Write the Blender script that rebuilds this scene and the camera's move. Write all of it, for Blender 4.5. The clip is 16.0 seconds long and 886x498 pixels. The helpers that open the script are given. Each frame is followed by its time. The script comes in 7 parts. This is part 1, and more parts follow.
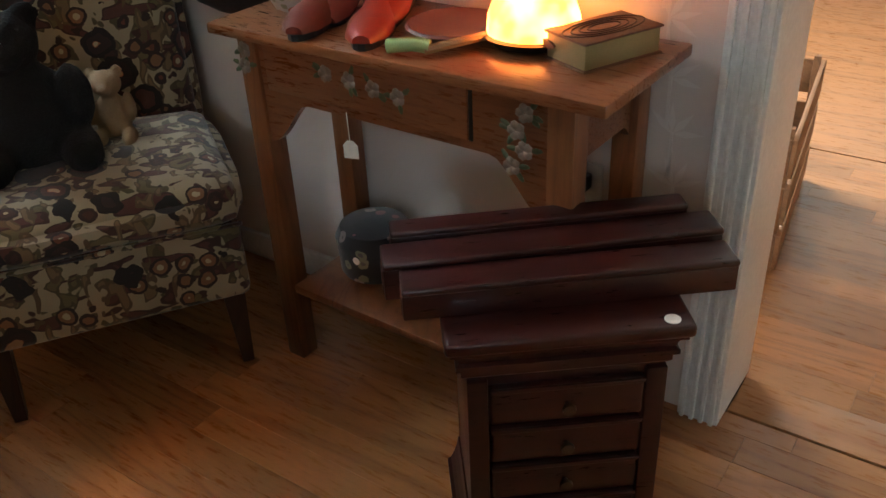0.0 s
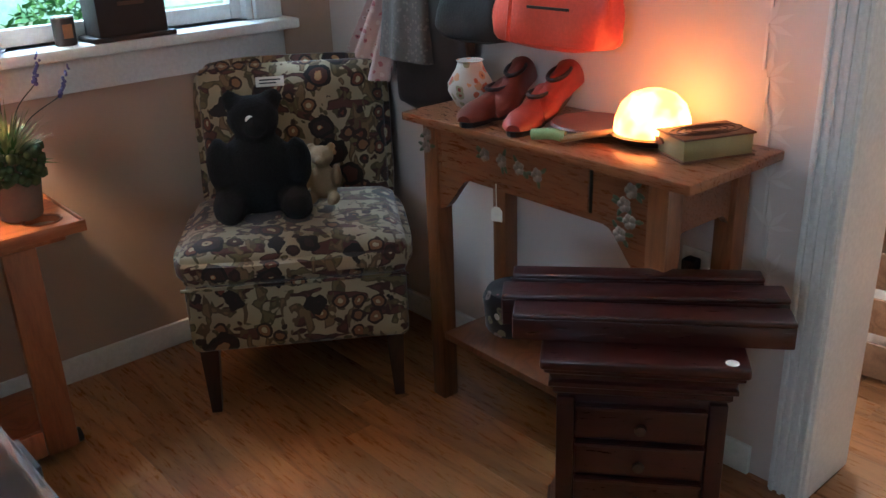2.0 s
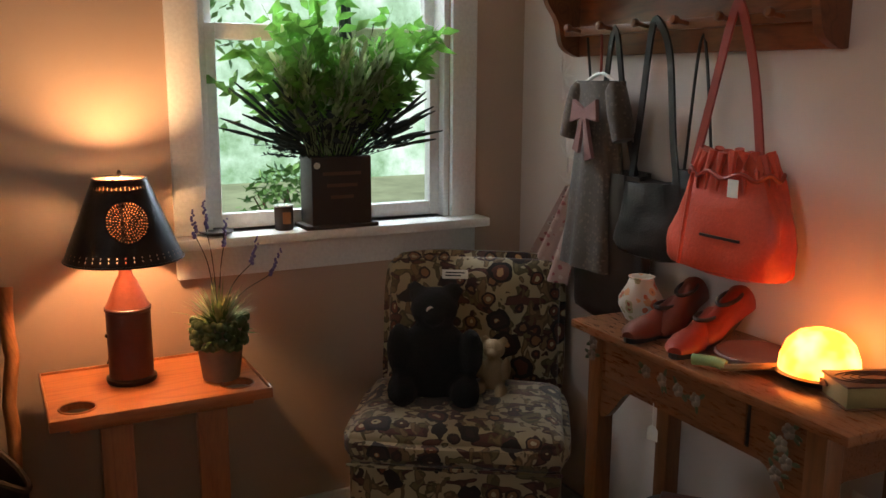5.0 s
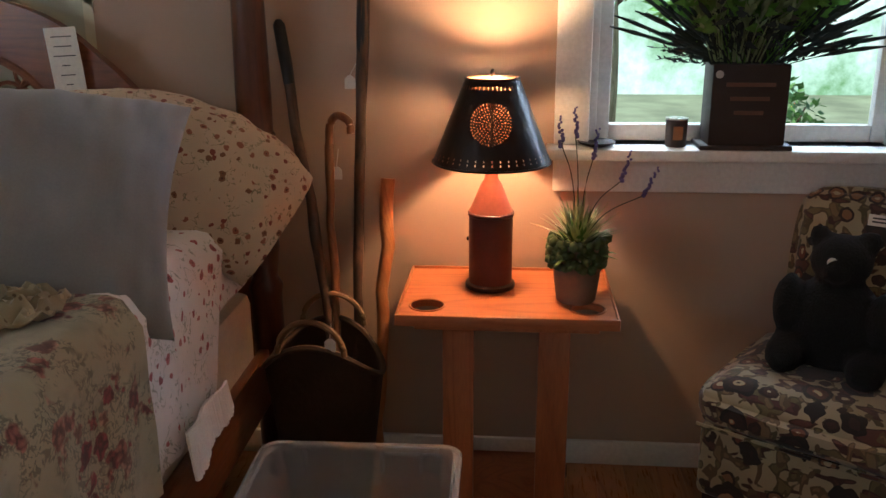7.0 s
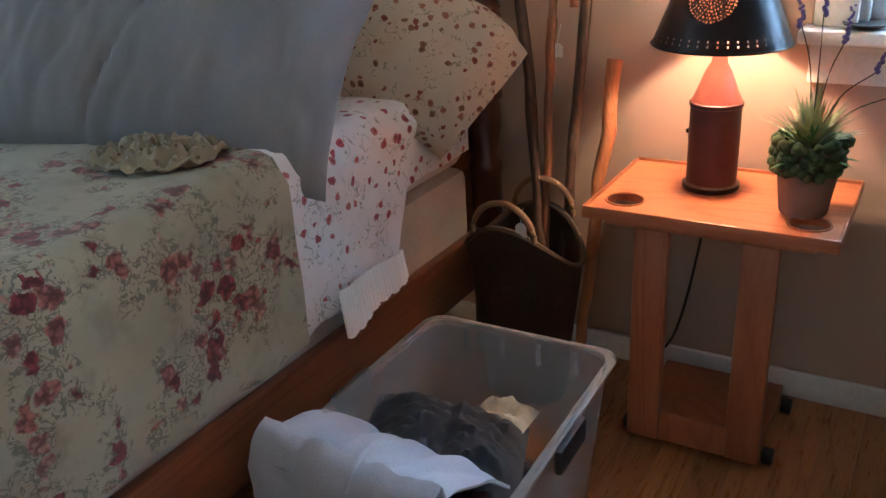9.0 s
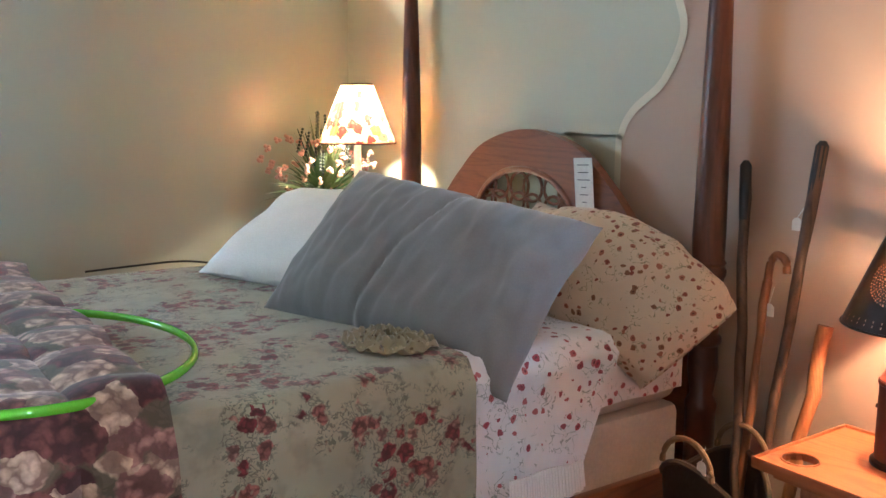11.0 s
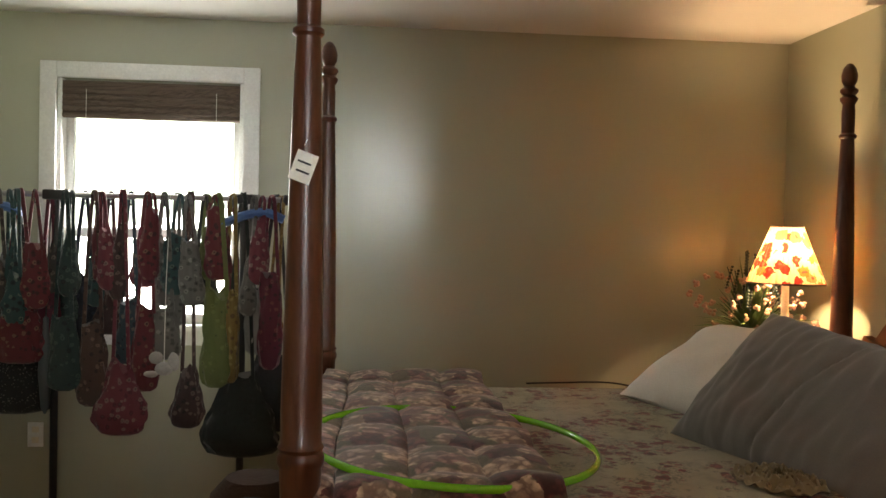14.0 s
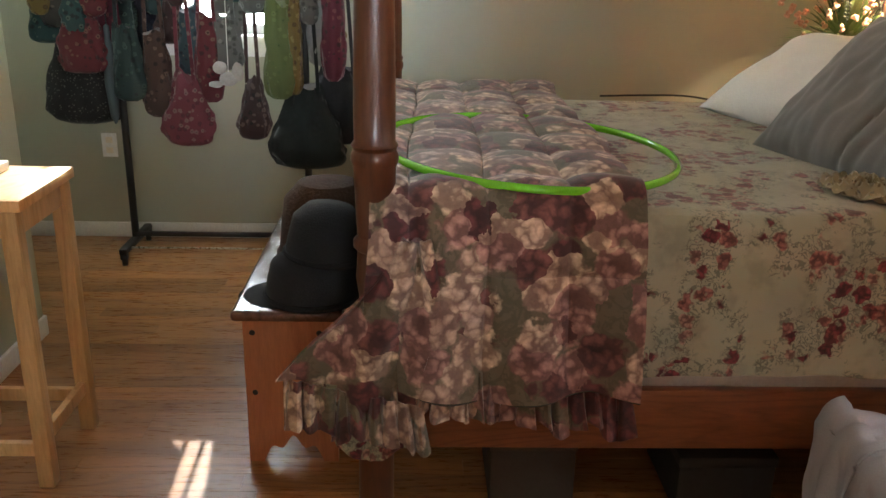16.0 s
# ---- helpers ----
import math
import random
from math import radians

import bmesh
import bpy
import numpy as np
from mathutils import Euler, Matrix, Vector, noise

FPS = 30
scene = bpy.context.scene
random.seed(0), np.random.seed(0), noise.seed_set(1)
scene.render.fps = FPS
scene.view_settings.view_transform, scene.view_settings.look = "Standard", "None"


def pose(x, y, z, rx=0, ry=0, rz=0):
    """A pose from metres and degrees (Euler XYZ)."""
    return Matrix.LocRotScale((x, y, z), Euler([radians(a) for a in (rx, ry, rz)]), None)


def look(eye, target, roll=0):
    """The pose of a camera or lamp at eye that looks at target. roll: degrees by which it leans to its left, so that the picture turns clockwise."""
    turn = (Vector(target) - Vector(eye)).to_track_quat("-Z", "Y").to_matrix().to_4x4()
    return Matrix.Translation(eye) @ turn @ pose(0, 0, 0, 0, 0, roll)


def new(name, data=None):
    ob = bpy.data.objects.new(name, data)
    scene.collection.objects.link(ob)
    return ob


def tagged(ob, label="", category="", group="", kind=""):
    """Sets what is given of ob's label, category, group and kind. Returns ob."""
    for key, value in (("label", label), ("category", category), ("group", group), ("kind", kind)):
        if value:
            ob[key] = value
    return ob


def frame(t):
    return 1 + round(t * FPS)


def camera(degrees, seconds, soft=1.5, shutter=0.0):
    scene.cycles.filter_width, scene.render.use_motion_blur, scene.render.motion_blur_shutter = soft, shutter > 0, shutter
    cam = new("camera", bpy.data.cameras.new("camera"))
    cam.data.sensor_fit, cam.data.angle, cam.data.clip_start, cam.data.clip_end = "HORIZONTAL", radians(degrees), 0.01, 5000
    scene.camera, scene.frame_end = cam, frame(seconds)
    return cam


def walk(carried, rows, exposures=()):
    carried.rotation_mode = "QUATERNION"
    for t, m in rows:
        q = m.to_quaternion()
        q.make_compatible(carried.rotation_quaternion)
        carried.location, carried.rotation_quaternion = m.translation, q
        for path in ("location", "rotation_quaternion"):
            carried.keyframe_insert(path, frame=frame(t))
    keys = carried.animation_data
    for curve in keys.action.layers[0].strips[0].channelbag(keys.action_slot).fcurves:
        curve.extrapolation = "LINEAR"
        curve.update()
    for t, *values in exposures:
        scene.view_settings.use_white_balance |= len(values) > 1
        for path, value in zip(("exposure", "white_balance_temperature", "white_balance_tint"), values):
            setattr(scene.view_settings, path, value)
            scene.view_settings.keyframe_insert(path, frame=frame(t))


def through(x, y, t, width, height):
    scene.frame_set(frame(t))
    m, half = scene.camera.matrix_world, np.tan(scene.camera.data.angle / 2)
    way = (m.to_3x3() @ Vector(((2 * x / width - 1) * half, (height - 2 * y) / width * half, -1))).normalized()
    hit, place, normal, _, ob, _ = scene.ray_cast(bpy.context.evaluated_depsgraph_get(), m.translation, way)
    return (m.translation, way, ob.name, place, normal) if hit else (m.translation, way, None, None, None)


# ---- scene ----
cam = camera(53.7, 16.0)

PATH = [
    (0, (-1.414, -2.062, 1.271), (-0.029, -1.064, 0.229), -2.9),
    (0.5, (-1.448, -2.287, 1.253), (-0.299, -1.056, 0.174), -2.2),
    (1, (-1.538, -2.333, 1.253), (-0.416, -1.04, 0.219), -3.6),
    (1.5, (-1.636, -2.36, 1.268), (-0.442, -1.052, 0.338), -3.5),
    (2, (-1.638, -2.41, 1.289), (-0.429, -1.009, 0.532), -2.1),
    (2.5, (-1.624, -2.479, 1.332), (-0.415, -0.994, 0.756), -1.2),
    (3, (-1.622, -2.531, 1.374), (-0.408, -1.001, 0.944), -0.4),
    (3.2, (-1.623, -2.548, 1.384), (-0.412, -1.001, 1.007), -0.0),
    (5.3, (-1.622, -2.512, 1.393), (-0.86, -0.71, 0.976), -0.2),
    (5.5, (-1.611, -2.516, 1.382), (-0.973, -0.681, 0.909), -0.6),
    (6, (-1.524, -2.446, 1.369), (-1.132, -0.563, 0.821), -2.3),
    (6.5, (-1.406, -2.344, 1.377), (-1.282, -0.409, 0.885), -0.9),
    (7, (-1.264, -2.33, 1.359), (-1.422, -0.423, 0.779), -0.3),
    (7.5, (-1.1, -2.355, 1.322), (-1.55, -0.566, 0.549), 0.9),
    (8, (-1.015, -2.33, 1.295), (-1.58, -0.607, 0.45), -0.8),
    (8.5, (-0.957, -2.208, 1.276), (-1.651, -0.553, 0.394), -1.9),
    (9, (-0.876, -2.123, 1.298), (-1.823, -0.547, 0.511), -3.1),
    (9.2, (-0.799, -2.109, 1.308), (-1.95, -0.626, 0.618), -2.0),
    (11.3, (-0.276, -2.121, 1.417), (-1.945, -1.053, 1.147), 0.6),
    (11.5, (-0.228, -2.125, 1.43), (-1.931, -1.101, 1.201), 0.7),
    (12, (-0.176, -2.138, 1.497), (-1.913, -1.15, 1.409), -1.0),
    (12.5, (-0.131, -2.149, 1.505), (-1.915, -1.246, 1.503), -1.4),
    (13, (-0.076, -2.115, 1.484), (-2.0, -1.569, 1.455), -0.1),
    (13.5, (-0.012, -2.11, 1.477), (-1.984, -1.78, 1.445), 0.9),
    (14, (0.009, -2.122, 1.474), (-1.982, -1.94, 1.427), 1.3),
    (14.5, (0.006, -2.14, 1.464), (-1.993, -2.113, 1.391), 1.2),
    (15, (-0.005, -2.154, 1.434), (-1.988, -2.124, 1.18), 1.8),
    (15.5, (-0.022, -2.147, 1.409), (-1.962, -2.115, 0.923), 0.9),
    (16, (-0.074, -2.154, 1.392), (-1.963, -2.097, 0.739), 1.2),
]
walk(cam, [(t, look(eye, target, roll)) for t, eye, target, roll in PATH],
     exposures=[(0, 1.0, 5900, 8), (0.5, 1.1, 4600, 7), (1.0, 1.35, 4600, 6), (1.5, 1.15, 4800, 6), (2.5, 1.1, 5200, 8), (3.2, 1.1, 5600, 10), (5.5, 0.25, 6700, 15), (6, 0.55, 6000, 15), (7, 0.65, 5900, 15), (7.5, 0.8, 5400, 9), (8.5, 1.35, 4600, 4),
                (9.2, 1.35, 4700, 4), (11.5, 1.8, 5200, 7), (12, 1.4, 5500, 7), (12.5, 1.3, 5700, 8), (13.5, 0.4, 7100, 14), (14, 0.35, 7600, 15), (14.5, 0.5, 7900, 16), (15.1, 0.45, 7900, 14), (16, 1.3, 6500, 11)])

# ---- world, sun, daylight ----
world = bpy.data.worlds.new("sky")
scene.world = world
world.use_nodes = True
wn = world.node_tree
sky = wn.nodes.new("ShaderNodeTexSky")
sky.sky_type, sky.sun_disc = "NISHITA", False
SUN_UP, SUN_SIDE = 28.0, -3.0
sky.sun_elevation, sky.sun_rotation = radians(SUN_UP), radians(270 + SUN_SIDE)
wn.nodes["Background"].inputs["Strength"].default_value = 0.09
wn.links.new(sky.outputs["Color"], wn.nodes["Background"].inputs["Color"])
sun = new("sun", bpy.data.lights.new("sun", "SUN"))
sun.data.energy, sun.data.angle, sun.data.color = 5.0, radians(0.5), (1.0, 0.93, 0.82)
sun.matrix_world = look((-9, -3.0, 9 * math.tan(radians(SUN_UP))), (0, -3.0 - 9 * math.tan(radians(SUN_SIDE)), 0))


def daylight(name, place, target, width, height, watts, colour):
    lamp = new(name, bpy.data.lights.new(name, "AREA"))
    lamp.data.shape, lamp.data.size, lamp.data.size_y = "RECTANGLE", width, height
    lamp.data.energy, lamp.data.color = watts, colour
    lamp.matrix_world = look(place, target)
    return lamp


def bulb(name, place, watts, colour, radius=0.03):
    lamp = new(name, bpy.data.lights.new(name, "POINT"))
    lamp.data.energy, lamp.data.color, lamp.data.shadow_soft_size = watts, colour, radius
    lamp.location = place
    return lamp


daylight("daylight_garden", (-0.75, 1.0, 2.65), (-0.45, -0.8, 0.9), 1.2, 0.7, 46, (0.84, 0.96, 1.0))
daylight("daylight_garden_side", (0.74, 1.0, 1.95), (-1.9, -0.8, 0.85), 0.7, 0.9, 36, (0.66, 0.85, 1.0))
daylight("daylight_rack", (-4.33, -3.13, 1.5), (0, -3.0, 0.8), 0.85, 1.0, 31, (0.88, 0.97, 1.0))
# Added fill lamp for the hall floor, without a known source there.
daylight("added_hall_fill", (1.8, 0.1, 1.55), (1.0, -2.2, 0.0), 1.1, 1.0, 75, (1.0, 0.95, 0.86))
hall_light = daylight("daylight_hall", (3.93, -1.3, 2.1), (-4.25, -1.86, 1.8), 0.95, 0.66, 5.2, (0.72, 0.9, 1.0))
hall_light.data.spread = radians(30)
bulb("bulb_tin", (-1.32, -0.172, 1.085), 17, (1.0, 0.55, 0.25), 0.024)
bulb("bulb_bedside", (-3.68, -0.27, 1.40), 33, (1.0, 0.68, 0.38), 0.03)

# ---- node materials ----
def nodes_of(name):
    m = bpy.data.materials.new(name)
    m.use_nodes = True
    t = m.node_tree
    b = t.nodes["Principled BSDF"]
    return m, t, b


def add(t, kind, **values):
    n = t.nodes.new(kind)
    for k, v in values.items():
        n.inputs[k].default_value = v
    return n


def coords(t, scale=(1, 1, 1), turn=(0, 0, 0), space="Object"):
    c = t.nodes.new("ShaderNodeTexCoord")
    m = add(t, "ShaderNodeMapping", Scale=scale, Rotation=turn)
    t.links.new(c.outputs[space], m.inputs["Vector"])
    return m.outputs["Vector"]


def ramp(t, fac, stops, hard=False):
    r = t.nodes.new("ShaderNodeValToRGB")
    r.color_ramp.interpolation = "CONSTANT" if hard else "LINEAR"
    els = r.color_ramp.elements
    while len(els) < len(stops):
        els.new(0.5)
    for e, (p, c) in zip(els, stops):
        e.position, e.color = p, (*c, 1)
    t.links.new(fac, r.inputs["Fac"])
    return r.outputs["Color"]


def mixed(t, fac, a, b, mode="MIX"):
    n = t.nodes.new("ShaderNodeMixRGB")
    n.blend_type = mode
    for key, v in (("Fac", fac), ("Color1", a), ("Color2", b)):
        if isinstance(v, (int, float)):
            n.inputs[key].default_value = v
        elif isinstance(v, tuple):
            n.inputs[key].default_value = (*v, 1)
        else:
            t.links.new(v, n.inputs[key])
    return n.outputs["Color"]


def noise_of(t, vec, scale, detail=4, rough=0.55, distort=0.0):
    n = add(t, "ShaderNodeTexNoise", Scale=scale, Detail=detail, Roughness=rough, Distortion=distort)
    t.links.new(vec, n.inputs["Vector"])
    return n.outputs["Fac"]


def math_of(t, op, a, b=0.0):
    n = t.nodes.new("ShaderNodeMath")
    n.operation = op
    for i, v in enumerate((a, b)):
        if isinstance(v, (int, float)):
            n.inputs[i].default_value = v
        else:
            t.links.new(v, n.inputs[i])
    return n.outputs[0]


def relief(t, b, height, strength=0.2, distance=0.01):
    n = add(t, "ShaderNodeBump", Strength=strength, Distance=distance)
    t.links.new(height, n.inputs["Height"])
    t.links.new(n.outputs["Normal"], b.inputs["Normal"])


def shade(c, k):
    return tuple(min(1.0, v * k) for v in c)


def plain(name, colour, rough=0.5, metal=0.0, vary=0.18, scale=6, fine=90, bump=0.08, coat=0.0, sheen=0.0):
    m, t, b = nodes_of(name)
    v = coords(t)
    big, small = noise_of(t, v, scale), noise_of(t, v, fine, 3)
    c = ramp(t, big, [(0.3, shade(colour, 1 - vary)), (0.7, shade(colour, 1 + vary))])
    c = mixed(t, 0.25, c, ramp(t, small, [(0.3, shade(colour, 0.7)), (0.7, shade(colour, 1.25))]))
    t.links.new(c, b.inputs["Base Color"])
    t.links.new(ramp(t, small, [(0.2, (rough * 0.85,) * 3), (0.8, (min(1, rough * 1.15),) * 3)]), b.inputs["Roughness"])
    b.inputs["Metallic"].default_value = metal
    b.inputs["Coat Weight"].default_value = coat
    b.inputs["Sheen Weight"].default_value = sheen
    if bump:
        relief(t, b, small, bump, 0.004)
    return m


def wood(name, dark, light, rough=0.4, along="Y", grain=14, coat=0.0, vary=True, knots=0.0, space="Object", lines=13.0, spread=1.0, fibre=0.45):
    m, t, b = nodes_of(name)
    k = {"X": (0.12, 1, 1), "Y": (1, 0.12, 1), "Z": (1, 1, 0.12)}[along]
    v = coords(t, k, space=space)
    info = t.nodes.new("ShaderNodeObjectInfo")
    shift = t.nodes.new("ShaderNodeVectorMath")
    shift.operation = "ADD"
    mul = math_of(t, "MULTIPLY", info.outputs["Random"], 37.0 if vary else 0.0)
    t.links.new(v, shift.inputs[0])
    t.links.new(mul, shift.inputs[1])
    v = shift.outputs["Vector"]
    rings = noise_of(t, v, grain * 0.35, 2, 0.5, 1.2)
    bands = math_of(t, "FRACT", math_of(t, "MULTIPLY", rings, lines))
    fine = noise_of(t, v, grain * 14, 5, 0.7)
    c = ramp(t, bands, [(0.0, dark), (0.25, light), (0.75, shade(light, 1.05)), (1.0, shade(dark, 1.1))])
    c = mixed(t, fibre, c, ramp(t, fine, [(0.32, shade(dark, 0.8)), (0.62, light)]))
    tone = ramp(t, info.outputs["Random"], [(0, (1 - 0.18 * spread, 1 - 0.22 * spread, 1 - 0.28 * spread)), (0.5, (1, 1, 1)), (1, (1 + 0.15 * spread, 1 + 0.1 * spread, 1 + 0.02 * spread))])
    if vary:
        c = mixed(t, 1.0, c, tone, "MULTIPLY")
    if knots:
        vo = add(t, "ShaderNodeTexVoronoi", Scale=knots)
        t.links.new(coords(t), vo.inputs["Vector"])
        c = mixed(t, ramp(t, vo.outputs["Distance"], [(0.06, (0.85,) * 3), (0.13, (0,) * 3)]), c, shade(dark, 0.35))
    t.links.new(c, b.inputs["Base Color"])
    t.links.new(ramp(t, fine, [(0.3, (rough * 0.8,) * 3), (0.7, (rough * 1.2,) * 3)]), b.inputs["Roughness"])
    b.inputs["Coat Weight"].default_value, b.inputs["Coat Roughness"].default_value = coat, 0.2
    relief(t, b, fine, 0.12, 0.002)
    return m


def blossoms(t, v, base, scale, petals, centre, size=0.42, share=0.6, wobble=0.35, ring=None):
    """Round flowers scattered over base: one in each cell that the share lets through."""
    jig = add(t, "ShaderNodeTexNoise", Scale=scale * 1.7, Detail=2)
    t.links.new(v, jig.inputs["Vector"])
    vv = mixed(t, wobble / scale, v, jig.outputs["Color"], "ADD")
    vo = add(t, "ShaderNodeTexVoronoi", Scale=scale, Randomness=0.8)
    t.links.new(vv, vo.inputs["Vector"])
    sep = t.nodes.new("ShaderNodeSeparateColor")
    t.links.new(vo.outputs["Color"], sep.inputs["Color"])
    has = math_of(t, "LESS_THAN", sep.outputs[0], share)
    body = math_of(t, "MULTIPLY", has, math_of(t, "LESS_THAN", vo.outputs["Distance"], size))
    n = len(petals)
    tint = ramp(t, sep.outputs[1], [(i / n, p) for i, p in enumerate(petals)], hard=True)
    if ring:
        tint = mixed(t, math_of(t, "LESS_THAN", vo.outputs["Distance"], size * 0.72), ring, tint)
    tint = mixed(t, math_of(t, "LESS_THAN", vo.outputs["Distance"], size * 0.36), tint, centre)
    return mixed(t, body, base, tint)


def cloth_bump(t, b, v, weave=420, folds=9, strength=0.3):
    h = math_of(t, "ADD", math_of(t, "MULTIPLY", noise_of(t, v, weave, 2), 0.15), noise_of(t, v, folds, 3))
    relief(t, b, h, strength, 0.01)
    b.inputs["Roughness"].default_value, b.inputs["Sheen Weight"].default_value = 0.85, 0.25


def retro_floral(name):
    """Cream upholstery with olive leaves, black fans and rust and brown ringed flowers."""
    m, t, b = nodes_of(name)
    v = coords(t)
    c = mixed(t, ramp(t, noise_of(t, v, 12, 2), [(0.3, (0, 0, 0)), (0.7, (1, 1, 1))]), (0.29, 0.235, 0.145), (0.35, 0.295, 0.185))
    for turn, stretch, scale, lo, tint in (((0.4, 0.3, 0.7), (1, 0.5, 1), 25, 0.555, (0.075, 0.06, 0.026)), ((0.9, 0.1, 0.2), (0.5, 1, 1), 31, 0.575, (0.05, 0.018, 0.013)), ((0.2, 1.1, 0.4), (1, 1, 0.5), 36, 0.585, (0.1, 0.066, 0.032))):
        leaf = noise_of(t, coords(t, stretch, turn), scale, 1, 0.4, 0.5)
        c = mixed(t, ramp(t, leaf, [(lo, (0, 0, 0)), (lo + 0.012, (1, 1, 1))]), c, tint)
        c = mixed(t, ramp(t, leaf, [(lo + 0.07, (0, 0, 0)), (lo + 0.08, (0.7, 0.7, 0.7))]), c, shade(tint, 2.0))
    c = blossoms(t, v, c, 20, [(0.13, 0.04, 0.02), (0.05, 0.02, 0.014), (0.2, 0.1, 0.045)], (0.42, 0.35, 0.22), 0.44, 0.5, 0.35, (0.03, 0.014, 0.011))
    c = blossoms(t, coords(t, turn=(0.5, 0.2, 0.9)), c, 10.5, [(0.024, 0.01, 0.009), (0.07, 0.022, 0.014), (0.03, 0.014, 0.012)], (0.3, 0.12, 0.05), 0.4, 0.6, 0.5, (0.012, 0.008, 0.007))
    c = blossoms(t, coords(t, turn=(0.5, 0.2, 0.9)), c, 10.5, [(0.34, 0.2, 0.09), (0.4, 0.33, 0.2)], (0.05, 0.02, 0.012), 0.13, 0.6, 0.5)
    t.links.new(c, b.inputs["Base Color"])
    cloth_bump(t, b, v)
    return m


def roses(t, v, base, scale, reds, size, share, turns=2.6):
    """Ragged roses of curled petals, one in some of the cells."""
    jig = add(t, "ShaderNodeTexNoise", Scale=scale * 1.9, Detail=3, Roughness=0.5)
    t.links.new(v, jig.inputs["Vector"])
    vv = mixed(t, 0.75 / scale, v, jig.outputs["Color"], "ADD")
    vo = add(t, "ShaderNodeTexVoronoi", Scale=scale, Randomness=0.85)
    t.links.new(vv, vo.inputs["Vector"])
    sep = t.nodes.new("ShaderNodeSeparateColor")
    t.links.new(vo.outputs["Color"], sep.inputs["Color"])
    n = len(reds)
    tint = ramp(t, sep.outputs[1], [(i / n, p) for i, p in enumerate(reds)], hard=True)
    petal = add(t, "ShaderNodeTexVoronoi", Scale=scale * 2.9, Randomness=1.0)
    t.links.new(vv, petal.inputs["Vector"])
    cup = ramp(t, petal.outputs["Distance"], [(0.12, (1.3, 1.28, 1.22)), (0.38, (0.95, 0.9, 0.88)), (0.62, (0.42, 0.34, 0.34))])
    heart = ramp(t, vo.outputs["Distance"], [(0.0, (0.4, 0.3, 0.3)), (size * 0.45, (0.85, 0.8, 0.8)), (size, (1.15, 1.15, 1.12))])
    fleck = ramp(t, noise_of(t, v, scale * 7, 3, 0.6), [(0.35, (0.84, 0.82, 0.8)), (0.65, (1.08, 1.08, 1.08))])
    tint = mixed(t, 1.0, mixed(t, 1.0, mixed(t, 1.0, tint, cup, "MULTIPLY"), heart, "MULTIPLY"), fleck, "MULTIPLY")
    edge = ramp(t, vo.outputs["Distance"], [(size * 0.9, (1, 1, 1)), (size * 1.05, (0, 0, 0))])
    return mixed(t, math_of(t, "MULTIPLY", edge, math_of(t, "LESS_THAN", sep.outputs[0], share)), base, tint)


def rose_cloth(name, ground, reds, leaf, scale, share, size, cover=0.5, folds=7, sprig=1.0):
    """Cotton with loose bunches of roses and sprigs on a plain ground."""
    m, t, b = nodes_of(name)
    v = coords(t)
    c = mixed(t, ramp(t, noise_of(t, v, 5, 3), [(0.3, (0, 0, 0)), (0.7, (1, 1, 1))]), ground, shade(ground, 0.8))
    c = mixed(t, ramp(t, noise_of(t, v, scale * 0.6, 3, 0.6), [(0.5, (0, 0, 0)), (0.66, (0.3, 0.3, 0.3))]), c, leaf)
    bunch = noise_of(t, v, scale * 0.36, 3, 0.6)
    wide = ramp(t, bunch, [(cover - 0.06, (0, 0, 0)), (cover - 0.02, (1, 1, 1))])
    here = ramp(t, bunch, [(cover, (0, 0, 0)), (cover + 0.03, (1, 1, 1))])
    twig = math_of(t, "ABSOLUTE", math_of(t, "SUBTRACT", noise_of(t, v, scale * 1.5, 2, 0.6, 0.6), 0.5))
    twig = ramp(t, twig, [(0.012 * sprig, (0.8, 0.8, 0.8)), (0.03 * sprig, (0, 0, 0))])
    blade = ramp(t, noise_of(t, v, scale * 3.2, 2, 0.5, 1.4), [(0.57, (0, 0, 0)), (0.61, (0.85, 0.85, 0.85))])
    green = mixed(t, math_of(t, "MULTIPLY", wide, math_of(t, "MAXIMUM", twig, blade)), c, leaf)
    flower = roses(t, v, green, scale, reds, size, share)
    t.links.new(mixed(t, here, green, flower), b.inputs["Base Color"])
    cloth_bump(t, b, v, folds=folds)
    return m


def patterned(name, ground, dots, scale, size=0.33, share=0.7, folds=12, sprig=None):
    """Printed cotton: small flowers on a plain ground, with thin sprigs where a colour is given."""
    m, t, b = nodes_of(name)
    v = coords(t)
    c = mixed(t, noise_of(t, v, 7, 3), shade(ground, 0.75), shade(ground, 1.15))
    if sprig:
        twig = math_of(t, "ABSOLUTE", math_of(t, "SUBTRACT", noise_of(t, v, scale * 0.9, 2, 0.6, 0.8), 0.5))
        near = ramp(t, noise_of(t, v, scale * 0.7, 2), [(0.5, (0, 0, 0)), (0.54, (0.8, 0.8, 0.8))])
        c = mixed(t, math_of(t, "MULTIPLY", near, ramp(t, twig, [(0.012, (1, 1, 1)), (0.024, (0, 0, 0))])), c, sprig)
    c = blossoms(t, v, c, scale, dots, shade(dots[0], 0.4), size, share, 0.5)
    t.links.new(c, b.inputs["Base Color"])
    cloth_bump(t, b, v, folds=folds)
    return m


